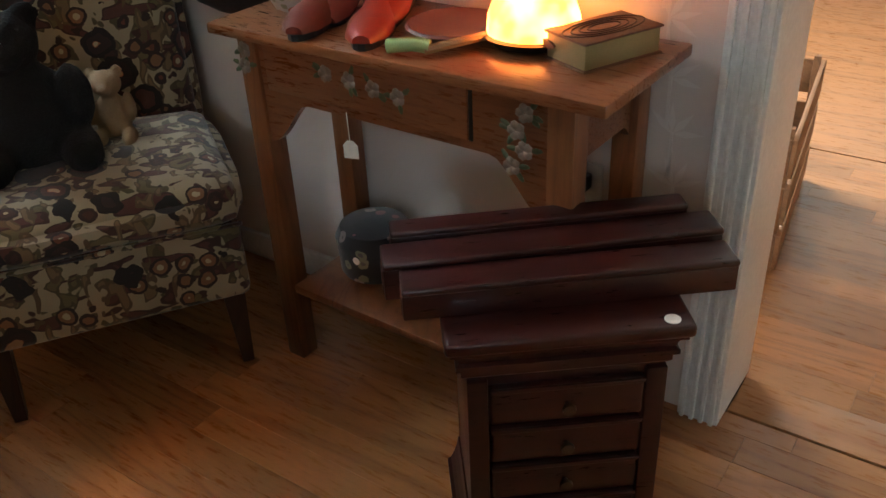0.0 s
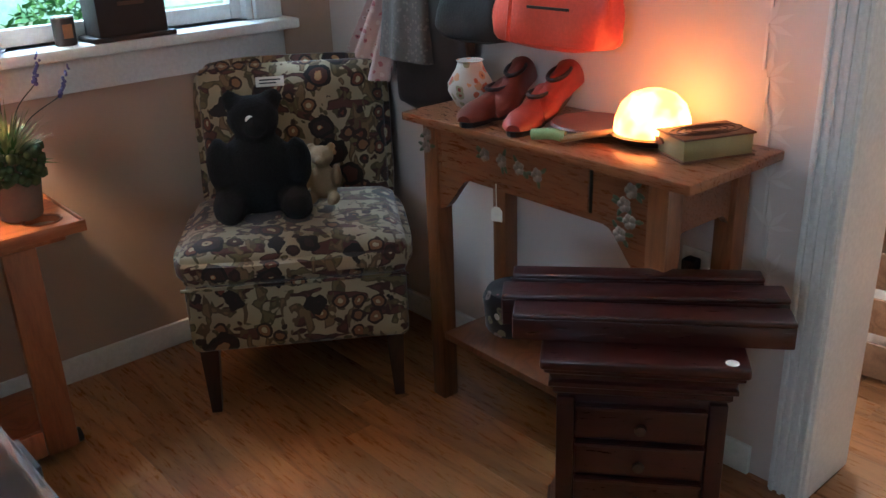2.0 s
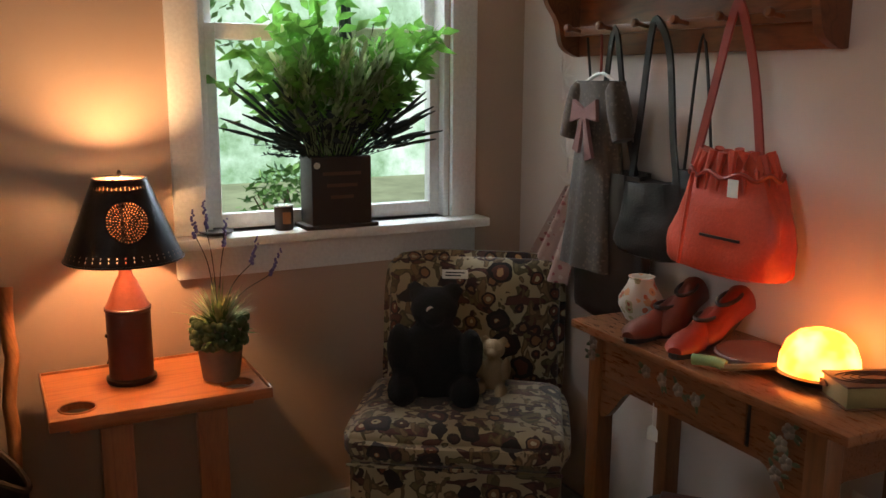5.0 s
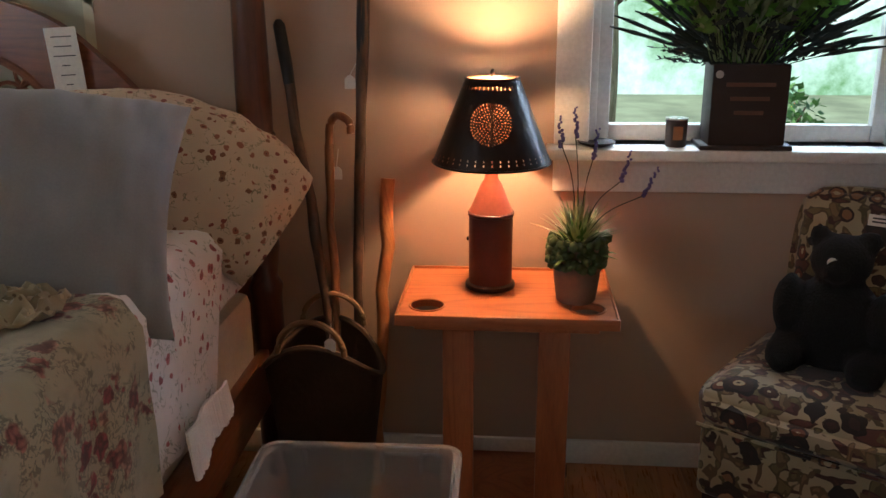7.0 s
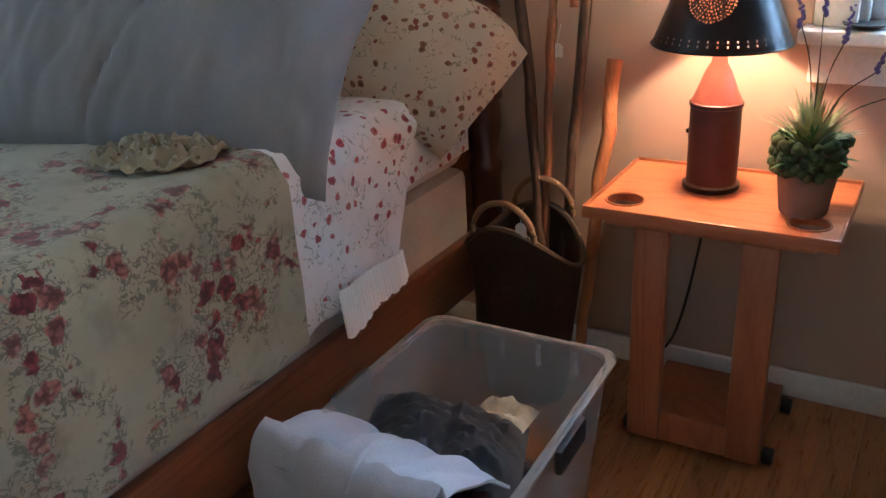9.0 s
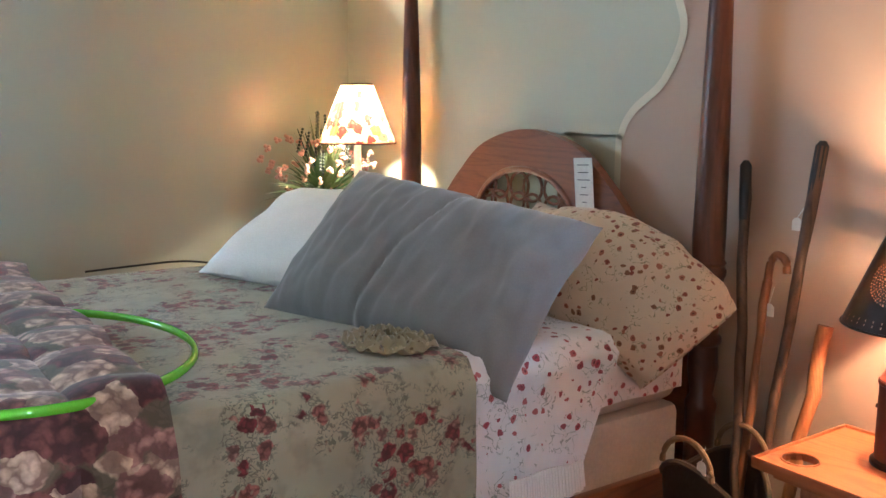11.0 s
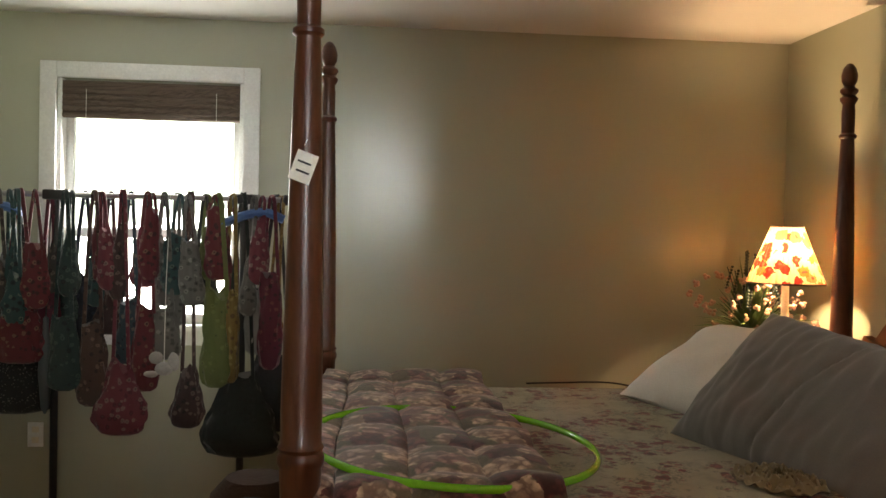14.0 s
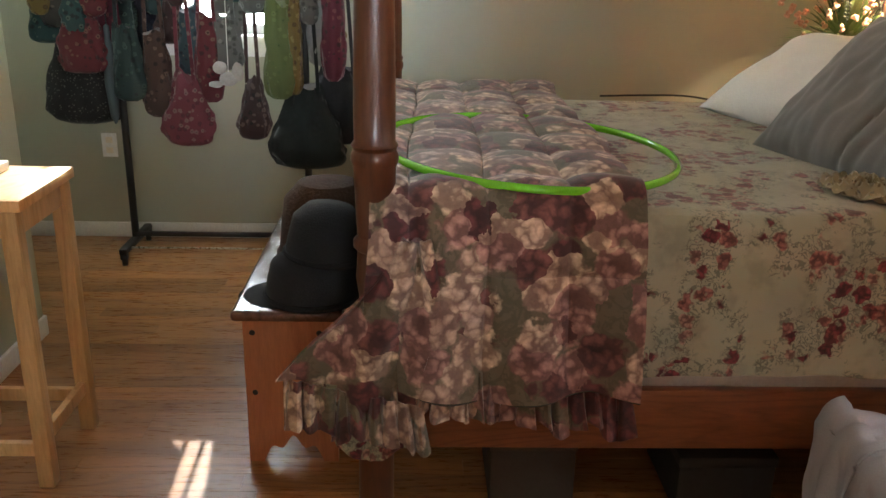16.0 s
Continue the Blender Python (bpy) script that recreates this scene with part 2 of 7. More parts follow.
def wall_paint(name, colour, rough=0.55, mottled=0.03):
    m, t, b = nodes_of(name)
    v = coords(t, space="Object")
    big, fine = noise_of(t, v, 1.1, 2), noise_of(t, v, 140, 3)
    c = ramp(t, big, [(0.3, shade(colour, 1 - mottled)), (0.7, shade(colour, 1 + mottled))])
    t.links.new(c, b.inputs["Base Color"])
    t.links.new(ramp(t, noise_of(t, v, 3.5, 3), [(0.3, (rough * 0.99,) * 3), (0.7, (rough * 1.01,) * 3)]), b.inputs["Roughness"])
    relief(t, b, fine, 0.06, 0.002)
    return m


def glass(name, tint=(0.95, 1, 0.98)):
    m, t, b = nodes_of(name)
    b.inputs["Base Color"].default_value = (*tint, 1)
    b.inputs["Transmission Weight"].default_value, b.inputs["Roughness"].default_value, b.inputs["IOR"].default_value = 1.0, 0.0, 1.02
    return m


M = {}
M["sage"] = wall_paint("sage_wall", (0.42, 0.43, 0.34), 0.22)
M["sage_dull"] = wall_paint("sage_wall_matt", (0.44, 0.46, 0.35), 0.5)
M["peach"] = wall_paint("peach_wall", (0.47, 0.345, 0.26), 0.6)
M["pale_line"] = wall_paint("pale_border", (0.62, 0.6, 0.46), 0.6)
M["pink"] = wall_paint("pale_pink_wall", (0.66, 0.58, 0.53), 0.6)
M["stencil"] = wall_paint("stencil_white", (0.72, 0.655, 0.605), 0.6)
M["ceiling"] = wall_paint("ceiling_white", (0.74, 0.72, 0.68), 0.75)
M["trim"] = plain("white_trim", (0.74, 0.75, 0.73), 0.35, vary=0.05, bump=0.03)
M["oak"] = wood("oak_plank", (0.23, 0.095, 0.033), (0.38, 0.18, 0.066), 0.3, "Y", 8, 0.1, lines=12.0, spread=1.5, fibre=0.35)
M["gap"] = plain("floor_gap", (0.05, 0.025, 0.012), 0.8)
# Posts darker than the rails: their backlit shade is put into the wood colour.
M["cherry"] = wood("shaded_cherry_post", (0.05, 0.014, 0.006), (0.085, 0.025, 0.0105), 0.36, "Z", 12, 0.12)
M["rail"] = wood("cherry_rail", (0.12, 0.036, 0.013), (0.21, 0.07, 0.026), 0.35, "Y", 12, 0.2)
M["headwood"] = wood("headboard_wood", (0.17, 0.055, 0.018), (0.27, 0.095, 0.035), 0.35, "X", 12, 0.25)
M["deskwood"] = wood("desk_oak", (0.15, 0.05, 0.017), (0.21, 0.078, 0.029), 0.3, "Y", 12, 0.3)
M["deskleg"] = wood("desk_oak_leg", (0.13, 0.048, 0.016), (0.22, 0.085, 0.03), 0.35, "Z", 12, 0.2)
M["traywood"] = wood("tray_maple", (0.3, 0.09, 0.032), (0.45, 0.16, 0.06), 0.35, "X", 10, 0.2)
M["trayleg"] = wood("tray_leg_maple", (0.25, 0.08, 0.03), (0.38, 0.135, 0.052), 0.4, "Z", 10)
M["pine"] = wood("pine_bench", (0.3, 0.1, 0.045), (0.42, 0.16, 0.075), 0.45, "Z", 9, 0, True, 5.0)
M["benchtop"] = wood("bench_seat", (0.07, 0.028, 0.018), (0.13, 0.055, 0.035), 0.22, "X", 9, 0.5)
M["beech"] = wood("pale_beech", (0.62, 0.36, 0.16), (0.78, 0.52, 0.27), 0.4, "Z", 10)
M["mahogany"] = wood("mahogany", (0.022, 0.0034, 0.003), (0.036, 0.0055, 0.0045), 0.32, "X", 12, 0.15)
M["retro"] = retro_floral("retro_floral")
M["spread"] = rose_cloth("rose_bedspread", (0.38, 0.355, 0.24), [(0.2, 0.03, 0.04), (0.3, 0.12, 0.1), (0.16, 0.022, 0.03), (0.34, 0.2, 0.16), (0.22, 0.05, 0.05)], (0.115, 0.12, 0.085), 24, 0.88, 0.53, 0.515, sprig=1.3)
M["quilt"] = rose_cloth("rose_quilt", (0.13, 0.1, 0.06), [(0.42, 0.3, 0.23), (0.12, 0.028, 0.03), (0.55, 0.42, 0.3), (0.17, 0.06, 0.055), (0.36, 0.2, 0.17), (0.5, 0.37, 0.28)], (0.075, 0.062, 0.035), 12, 0.95, 0.68, 0.2, sprig=2.0)
M["buds"] = patterned("rosebud_cotton", (0.6, 0.5, 0.36), [(0.22, 0.06, 0.04), (0.3, 0.12, 0.07), (0.2, 0.1, 0.05)], 40, 0.32, 0.55, sprig=(0.16, 0.17, 0.09))
M["budsheet"] = patterned("rosebud_sheet", (0.78, 0.76, 0.76), [(0.34, 0.05, 0.07), (0.3, 0.07, 0.09), (0.4, 0.12, 0.13)], 30, 0.3, 0.6, sprig=(0.25, 0.29, 0.25))
M["greypil"] = plain("grey_cotton", (0.2, 0.2, 0.195), 0.9, vary=0.08, fine=240, bump=0.1, sheen=0.3)
M["white"] = plain("white_cotton", (0.78, 0.76, 0.72), 0.9, vary=0.05, fine=240, bump=0.1)
M["box"] = plain("box_spring_cloth", (0.5, 0.46, 0.4), 0.85, vary=0.15)
M["black"] = plain("black_plastic", (0.012, 0.012, 0.013), 0.45)
M["blackfur"] = plain("black_plush", (0.006, 0.006, 0.0065), 1.0, vary=0.4, fine=160, bump=1.0)
M["paper"] = plain("white_paper", (0.75, 0.73, 0.68), 0.8, vary=0.04)
M["ink"] = plain("ink", (0.03, 0.03, 0.035), 0.7)
M["steel"] = plain("steel", (0.6, 0.6, 0.58), 0.28, 1.0, vary=0.05)
M["tin"] = plain("black_tin", (0.03, 0.022, 0.02), 0.35, 0.7, vary=0.3)
M["tinred"] = plain("oxblood_tin", (0.075, 0.02, 0.016), 0.45, 0.1, vary=0.25)
M["glass"] = glass("window_glass")
M["hoop"] = plain("green_plastic", (0.16, 0.52, 0.02), 0.2, vary=0.1, coat=0.4)
M["leaf"] = plain("leaf_green", (0.07, 0.15, 0.03), 0.6, vary=0.35)
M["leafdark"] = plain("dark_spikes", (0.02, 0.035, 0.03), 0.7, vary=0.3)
M["lavender"] = plain("lavender_bloom", (0.13, 0.11, 0.3), 0.8)
M["clay"] = plain("mossy_clay", (0.17, 0.12, 0.085), 0.85, vary=0.35)
M["wicker"] = plain("dark_wicker", (0.07, 0.043, 0.025), 0.7, vary=0.35, fine=60, bump=0.7)
M["darkbox"] = plain("dark_crate", (0.025, 0.016, 0.014), 0.6, vary=0.3)

# ---- shapes ----
def link(name, bm, material, parent=None, smooth=False, label=""):
    me = bpy.data.meshes.new(name)
    bmesh.ops.recalc_face_normals(bm, faces=bm.faces)
    bm.to_mesh(me)
    bm.free()
    for p in me.polygons:
        p.use_smooth = smooth
    if smooth:
        me.set_sharp_from_angle(angle=radians(42))
    me.materials.append(material)
    ob = new(name, me)
    if parent is not None:
        ob.parent = parent
    if label:
        ob["label"] = label
    return ob


def part(name, bm, material, parent, label="", smooth=True):
    return link(name, bm, material, parent, smooth, label)


def thing(name, label, category, m=None, group="", kind=""):
    ob = new(name)
    ob.empty_display_size = 0.1
    ob.matrix_world = m if m is not None else Matrix()
    return tagged(ob, label, category, group, kind)


def solid(name, bm, material, label, category, m=None, group="", smooth=True, kind=""):
    ob = link(name, bm, material, None, smooth)
    if m is not None:
        ob.matrix_world = m
    return tagged(ob, label, category, group, kind)


def box(lo, hi, bevel=0.0, bm=None, m=None, seg=2):
    bm = bm or bmesh.new()
    made = bmesh.ops.create_cube(bm, size=1.0)["verts"]
    lo, hi = Vector(lo), Vector(hi)
    for v in made:
        v.co = Vector(((lo[i] + hi[i]) / 2 + v.co[i] * (hi[i] - lo[i]) for i in range(3)))
    if bevel:
        edges = list({e for v in made for e in v.link_edges})
        out = bmesh.ops.bevel(bm, geom=edges, offset=bevel, segments=seg, affect="EDGES", profile=0.5)
        made = list({v for f in out["faces"] for v in f.verts} | {v for v in made if v.is_valid})
    if m is not None:
        bmesh.ops.transform(bm, matrix=m, verts=made)
    return bm


def lathe(profile, seg=24, bm=None, m=None, close=True):
    """Turns (radius, height) pairs round the z axis."""
    bm = bm or bmesh.new()
    rings = []
    for r, z in profile:
        rings.append([bm.verts.new((max(r, 1e-4) * math.cos(2 * math.pi * i / seg), max(r, 1e-4) * math.sin(2 * math.pi * i / seg), z)) for i in range(seg)])
    for a, b in zip(rings, rings[1:]):
        for i in range(seg):
            bm.faces.new((a[i], a[(i + 1) % seg], b[(i + 1) % seg], b[i]))
    if close:
        bm.faces.new(rings[0][::-1])
        bm.faces.new(rings[-1])
    if m is not None:
        bmesh.ops.transform(bm, matrix=m, verts=[v for ring in rings for v in ring])
    return bm


def tube(points, radius, bm=None, seg=8, loop=False, flat=1.0):
    """A bent rod through the points; radius may be one number or one for each point."""
    bm = bm or bmesh.new()
    pts = [Vector(p) for p in points]
    rings = []
    for i, p in enumerate(pts):
        a, b = (pts[i - 1], pts[(i + 1) % len(pts)]) if loop else (pts[max(i - 1, 0)], pts[min(i + 1, len(pts) - 1)])
        d = (b - a).normalized() if (b - a).length > 1e-7 else Vector((0, 0, 1))
        side = d.cross(Vector((0, 0, 1)) if abs(d.z) < 0.95 else Vector((0, 1, 0))).normalized()
        up = side.cross(d)
        r = radius[i] if isinstance(radius, (list, tuple)) else radius
        rings.append([bm.verts.new(p + r * (math.cos(2 * math.pi * k / seg) * side + flat * math.sin(2 * math.pi * k / seg) * up)) for k in range(seg)])
    for i in range(len(rings) if loop else len(rings) - 1):
        a, b = rings[i], rings[(i + 1) % len(rings)]
        for k in range(seg):
            bm.faces.new((a[k], a[(k + 1) % seg], b[(k + 1) % seg], b[k]))
    if not loop:
        bm.faces.new(rings[0][::-1])
        bm.faces.new(rings[-1])
    return bm


def curve_pts(control, n=8):
    """A smooth line through the control points."""
    c = [Vector(p) for p in control]
    c = [2 * c[0] - c[1]] + c + [2 * c[-1] - c[-2]]
    out = []
    for i in range(1, len(c) - 2):
        for k in range(n):
            t = k / n
            out.append(0.5 * (2 * c[i] + (c[i + 1] - c[i - 1]) * t + (2 * c[i - 1] - 5 * c[i] + 4 * c[i + 1] - c[i + 2]) * t * t + (3 * c[i] - c[i - 1] - 3 * c[i + 1] + c[i + 2]) * t ** 3))
    return out + [c[-2]]


def prism(outline, depth, bm=None, m=None, bevel=0.0):
    """An outline in x and z, made depth thick along y."""
    bm = bm or bmesh.new()
    a = [bm.verts.new((x, 0, z)) for x, z in outline]
    b = [bm.verts.new((x, depth, z)) for x, z in outline]
    n = len(a)
    fs = [bm.faces.new(a), bm.faces.new(b[::-1])] + [bm.faces.new((a[i], b[i], b[(i + 1) % n], a[(i + 1) % n])) for i in range(n)]
    if bevel:
        es = list({e for f in fs[:2] for e in f.edges})
        bmesh.ops.bevel(bm, geom=es, offset=bevel, segments=2, affect="EDGES")
    if m is not None:
        bmesh.ops.transform(bm, matrix=m, verts=list(bm.verts))
    return bm


def sheet(fn, nu, nv, thick=0.0, bm=None):
    """A net of fn(u, v), u and v from 0 to 1; thick: its depth along the normal."""
    bm = bm or bmesh.new()
    g = [[bm.verts.new(fn(i / nu, j / nv)) for j in range(nv + 1)] for i in range(nu + 1)]
    faces = [bm.faces.new((g[i][j], g[i + 1][j], g[i + 1][j + 1], g[i][j + 1])) for i in range(nu) for j in range(nv)]
    if thick:
        bm.normal_update()
        back = [[bm.verts.new(v.co - v.normal * thick) for v in row] for row in g]
        for i in range(nu):
            for j in range(nv):
                bm.faces.new((back[i][j], back[i][j + 1], back[i + 1][j + 1], back[i + 1][j]))
        for i in range(nu):
            for j in (0, nv):
                bm.faces.new((g[i][j], g[i + 1][j], back[i + 1][j], back[i][j]))
        for j in range(nv):
            for i in (0, nu):
                bm.faces.new((g[i][j], g[i][j + 1], back[i][j + 1], back[i][j]))
    return bm


def pillow(sx, sy, sz, n=26, wrinkle=0.012, seed=0, folds=()):
    """A stuffed cushion with drawn-out corners and creases."""
    bm = bmesh.new()
    off = Vector((seed * 7.3, seed * 3.1, 0))
    for side in (1, -1):
        def f(u, v, side=side):
            x, y = 2 * u - 1, 2 * v - 1
            e = max(0.0, (1 - abs(x) ** 3.2)) ** 0.55 * max(0.0, (1 - abs(y) ** 3.2)) ** 0.55
            pull = 1 - 0.07 * (1 - abs(y) ** 2) * abs(x) ** 4
            pull2 = 1 - 0.07 * (1 - abs(x) ** 2) * abs(y) ** 4
            p = Vector((x * sx / 2 * pull, y * sy / 2 * pull2, side * sz / 2 * e))
            w = noise.noise(Vector((x * sx * 9, y * sy * 3, side)) + off) * 0.6 + noise.noise(Vector((x * sx * 20, y * sy * 7, side)) + off) * 0.4
            p.z += side * wrinkle * w * min(1, 3 * e) + 0.012 * noise.noise(Vector((x * 2, y * 2, 3)) + off)
            for at, slant, deep, wide in folds:
                d = x * sx / 2 - at - slant * (y + 0.25 * y * y) + 0.012 * noise.noise(Vector((y * 3, at * 9, 1)))
                p.z -= side * deep * math.exp(-(d / wide) ** 2) * min(1, 2.5 * e) * (0.55 + 0.45 * abs(y))
            return p
        sheet(f, n, n, 0, bm)
    bmesh.ops.remove_doubles(bm, verts=bm.verts, dist=0.0015)
    return bm


def frame_m(o, x, y, z):
    """A pose from an origin and three axes."""
    return Matrix(((x[0], y[0], z[0], o[0]), (x[1], y[1], z[1], o[1]), (x[2], y[2], z[2], o[2]), (0, 0, 0, 1)))


def turned(x, y, z=0.0, degrees=0.0):
    return pose(x, y, z, 0, 0, degrees)

# ---- the room ----
XC, YD, YBACK, CEIL = -4.25, -3.54, -4.3, 2.44


def wall(name, lo, hi, material, label, holes=(), axis=0):
    """A wall block; each hole (a0, a1, z0, z1) runs through it along the axis of its length."""
    bm = bmesh.new()
    cuts = sorted({lo[axis], hi[axis], *(v for h in holes for v in h[:2])})
    for a, b in zip(cuts, cuts[1:]):
        hit = [h for h in holes if h[0] <= a and b <= h[1]]
        spans = [(lo[2], hi[2])] if not hit else [(lo[2], hit[0][2]), (hit[0][3], hi[2])]
        for z0, z1 in spans:
            if z1 - z0 > 0.001:
                l, h = list(lo), list(hi)
                l[axis], h[axis], l[2], h[2] = a, b, z0, z1
                box(l, h, 0, bm)
    bmesh.ops.remove_doubles(bm, verts=bm.verts, dist=0.0005)
    return solid(name, bm, material, label, "wall", kind="structure", smooth=False)


WA = (-1.07, -0.28, 0.95, 2.05)       # the garden window's opening in the wall behind the chair
WC = (-3.56, -2.70, 0.99, 2.14)       # the opening behind the rack
wall("wall_north", (XC, 0, 0), (0.0, 0.14, CEIL), M["peach"], "peach-painted plaster wall with a garden window", [WA], 0)
wall("wall_west", (XC - 0.14, YBACK, 0), (XC, 0.14, CEIL), M["sage"], "satin sage green wall with a window", [WC], 1)
wall("wall_east", (0.0, -3.68, 0), (0.17, 0.14, CEIL), M["pink"], "pale pink plaster wall with a cased opening", [(-2.95, -1.70, 0.0, 2.28)], 1)
wall("wall_south", (-3.09, YD - 0.14, 0), (0.0, YD, CEIL), M["sage_dull"], "sage green wall with an outside corner")
wall("wall_alcove", (-3.23, YBACK - 0.14, 0), (-3.09, YD - 0.14, CEIL), M["sage_dull"], "sage green alcove side wall", axis=1)
wall("wall_alcove_back", (XC - 0.14, YBACK - 0.14, 0), (-3.23, YBACK, CEIL), M["sage_dull"], "sage green alcove back wall")
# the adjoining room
# This wall's opening is made up, to let the fill lamp in.
wall("wall_hall_north", (0.17, 0.0, 0), (4.0, 0.14, CEIL), M["peach"], "peach wall of the adjoining room with an added opening", [(1.25, 2.35, 1.05, 2.05)])
wall("wall_hall_south", (0.17, -4.44, 0), (4.0, -4.3, CEIL), M["peach"], "peach wall of the adjoining room")
wall("wall_hall_east", (4.0, -4.44, 0), (4.14, 0.14, CEIL), M["peach"], "peach wall with a tall window", [(-1.85, -0.85, 0.9, 2.35)], 1)
wall("wall_hall_west", (0.0, -4.44, 0), (0.17, -3.68, CEIL), M["peach"], "plain end of the dividing wall")
solid("ceiling", box((XC - 0.14, -4.44, CEIL), (4.14, 0.14, CEIL + 0.12)), M["ceiling"], "white plaster ceiling", "ceiling", kind="structure", smooth=False)

# sage paint with a wavy edge over the headboard wall
edge = curve_pts([(-2.47, 0, 2.44), (-2.54, 0, 2.37), (-2.69, 0, 2.26), (-2.755, 0, 2.13), (-2.70, 0, 2.02), (-2.57, 0, 1.962), (-2.40, 0, 1.955), (-2.26, 0, 1.945),
                  (-2.215, 0, 1.88), (-2.18, 0, 1.76), (-2.15, 0, 1.64), (-2.22, 0, 1.50), (-2.34, 0, 1.41), (-2.39, 0, 1.33), (-2.40, 0, 1.20), (-2.40, 0, 0.09)], 6)
bm = bmesh.new()
top = [bm.verts.new((p.x, -0.003, p.z)) for p in edge]
side = [bm.verts.new((XC + 0.001, -0.003, p.z)) for p in edge]
for i in range(len(edge) - 1):
    bm.faces.new((top[i], top[i + 1], side[i + 1], side[i]))
tagged(link("trim_sage_paint", bm, M["sage_dull"]), "sage green paint field with a wavy edge", "wall paint", kind="structure")
bm = bmesh.new()
a, b = [], []
for i, p in enumerate(edge):
    d = (edge[min(i + 1, len(edge) - 1)] - edge[max(i - 1, 0)]).normalized()
    n = Vector((-d.z, 0, d.x)) * 0.014
    a.append(bm.verts.new((p.x + n.x, -0.006, p.z + n.z)))
    b.append(bm.verts.new((p.x - n.x, -0.006, p.z - n.z)))
for i in range(len(edge) - 1):
    bm.faces.new((a[i], a[i + 1], b[i + 1], b[i]))
tagged(link("trim_pale_border", bm, M["pale_line"]), "pale cream painted border line on the wall", "wall paint", kind="structure")


def baseboard(name, lo, hi):
    bm = box(lo, (hi[0], hi[1], 0.075), 0.004)
    solid(name, bm, M["trim"], "white painted baseboard", "baseboard", kind="structure")


baseboard("baseboard_north", (XC + 0.02, -0.016, 0), (-0.016, -0.001, 0))
baseboard("baseboard_east", (-0.016, -1.585, 0), (-0.001, -0.016, 0))
baseboard("baseboard_west", (XC + 0.001, YBACK, 0), (XC + 0.016, -0.001, 0))
baseboard("baseboard_south", (-3.09, YD + 0.001, 0), (-0.001, YD + 0.016, 0))


def casing_v(y0, y1, x, z1, name):
    """A fluted upright of the cased opening on the room's side."""
    bm = box((x - 0.02, y0, 0), (x - 0.001, y1, z1), 0.002)
    w = (y1 - y0)
    for k in (0.16, 0.4, 0.64, 0.88):
        box((x - 0.028, y0 + w * (k - 0.07), 0.0), (x - 0.018, y0 + w * (k + 0.05), z1), 0.003, bm)
    return bm


door = thing("door_1", "white painted cased opening with fluted trim", "door frame", kind="structure")
part("casing", casing_v(-1.725, -1.64, 0.0, 2.38, "a"), M["trim"], door)
part("casing", casing_v(-3.05, -2.94, 0.0, 2.38, "b"), M["trim"], door)
part("head_casing", box((-0.026, -2.94, 2.27), (-0.001, -1.725, 2.38), 0.004), M["trim"], door)
part("jamb", box((0.0, -1.725, 0), (0.19, -1.699, 2.28), 0.003), M["trim"], door)
part("jamb", box((0.0, -2.951, 0), (0.19, -2.925, 2.28), 0.003), M["trim"], door)
part("jamb_head", box((0.0, -2.925, 2.255), (0.19, -1.725, 2.281), 0.003), M["trim"], door)
part("casing", box((0.171, -1.71, 0), (0.19, -1.60, 2.38), 0.003), M["trim"], door)

# ---- windows ----
win = thing("window_1", "white double-hung window over the garden with a deep sill", "window", kind="structure")
x0, x1, z0, z1 = WA
part("casing", box((x0 - 0.09, -0.022, z0), (x0, -0.001, z1 + 0.09), 0.005), M["trim"], win)
part("casing", box((x1, -0.022, z0), (x1 + 0.09, -0.001, z1 + 0.09), 0.005), M["trim"], win)
part("head_casing", box((x0, -0.022, z1), (x1, -0.001, z1 + 0.09), 0.005), M["trim"], win)
part("window_sill", box((x0 - 0.11, -0.085, z0 - 0.03), (x1 + 0.11, 0.10, z0), 0.006), M["trim"], win)
part("apron", box((x0 - 0.09, -0.022, z0 - 0.125), (x1 + 0.09, -0.001, z0 - 0.03), 0.005), M["trim"], win)
for nm, lo, hi in (("reveal", (x0, 0.0, z0), (x0 + 0.02, 0.139, z1)), ("reveal", (x1 - 0.02, 0.0, z0), (x1, 0.139, z1)), ("reveal", (x0 + 0.02, 0.0, z1 - 0.02), (x1 - 0.02, 0.139, z1))):
    part(nm, box(lo, hi, 0.002), M["trim"], win)


def sash(parent, x0, x1, y, z0, z1, rail=0.045):
    """A sash in the x-z plane with a pane in it."""
    s = part("sash", box((x0, y - 0.016, z0), (x0 + rail * 0.8, y + 0.016, z1), 0.004), M["trim"], parent)
    part("stile", box((x1 - rail * 0.8, y - 0.016, z0), (x1, y + 0.016, z1), 0.004), M["trim"], s)
    part("rail", box((x0 + rail * 0.8, y - 0.016, z0), (x1 - rail * 0.8, y + 0.016, z0 + rail), 0.004), M["trim"], s)
    part("rail", box((x0 + rail * 0.8, y - 0.016, z1 - rail), (x1 - rail * 0.8, y + 0.016, z1), 0.004), M["trim"], s)
    p = part("pane", box((x0 + rail * 0.8, y - 0.002, z0 + rail), (x1 - rail * 0.8, y + 0.002, z1 - rail)), M["glass"], s, smooth=False)
    p.visible_shadow = False
    return s


sash(win, x0 + 0.02, x1 - 0.02, 0.045, z0 + 0.005, 1.545)
sash(win, x0 + 0.02, x1 - 0.02, 0.085, 1.50, z1 - 0.02)

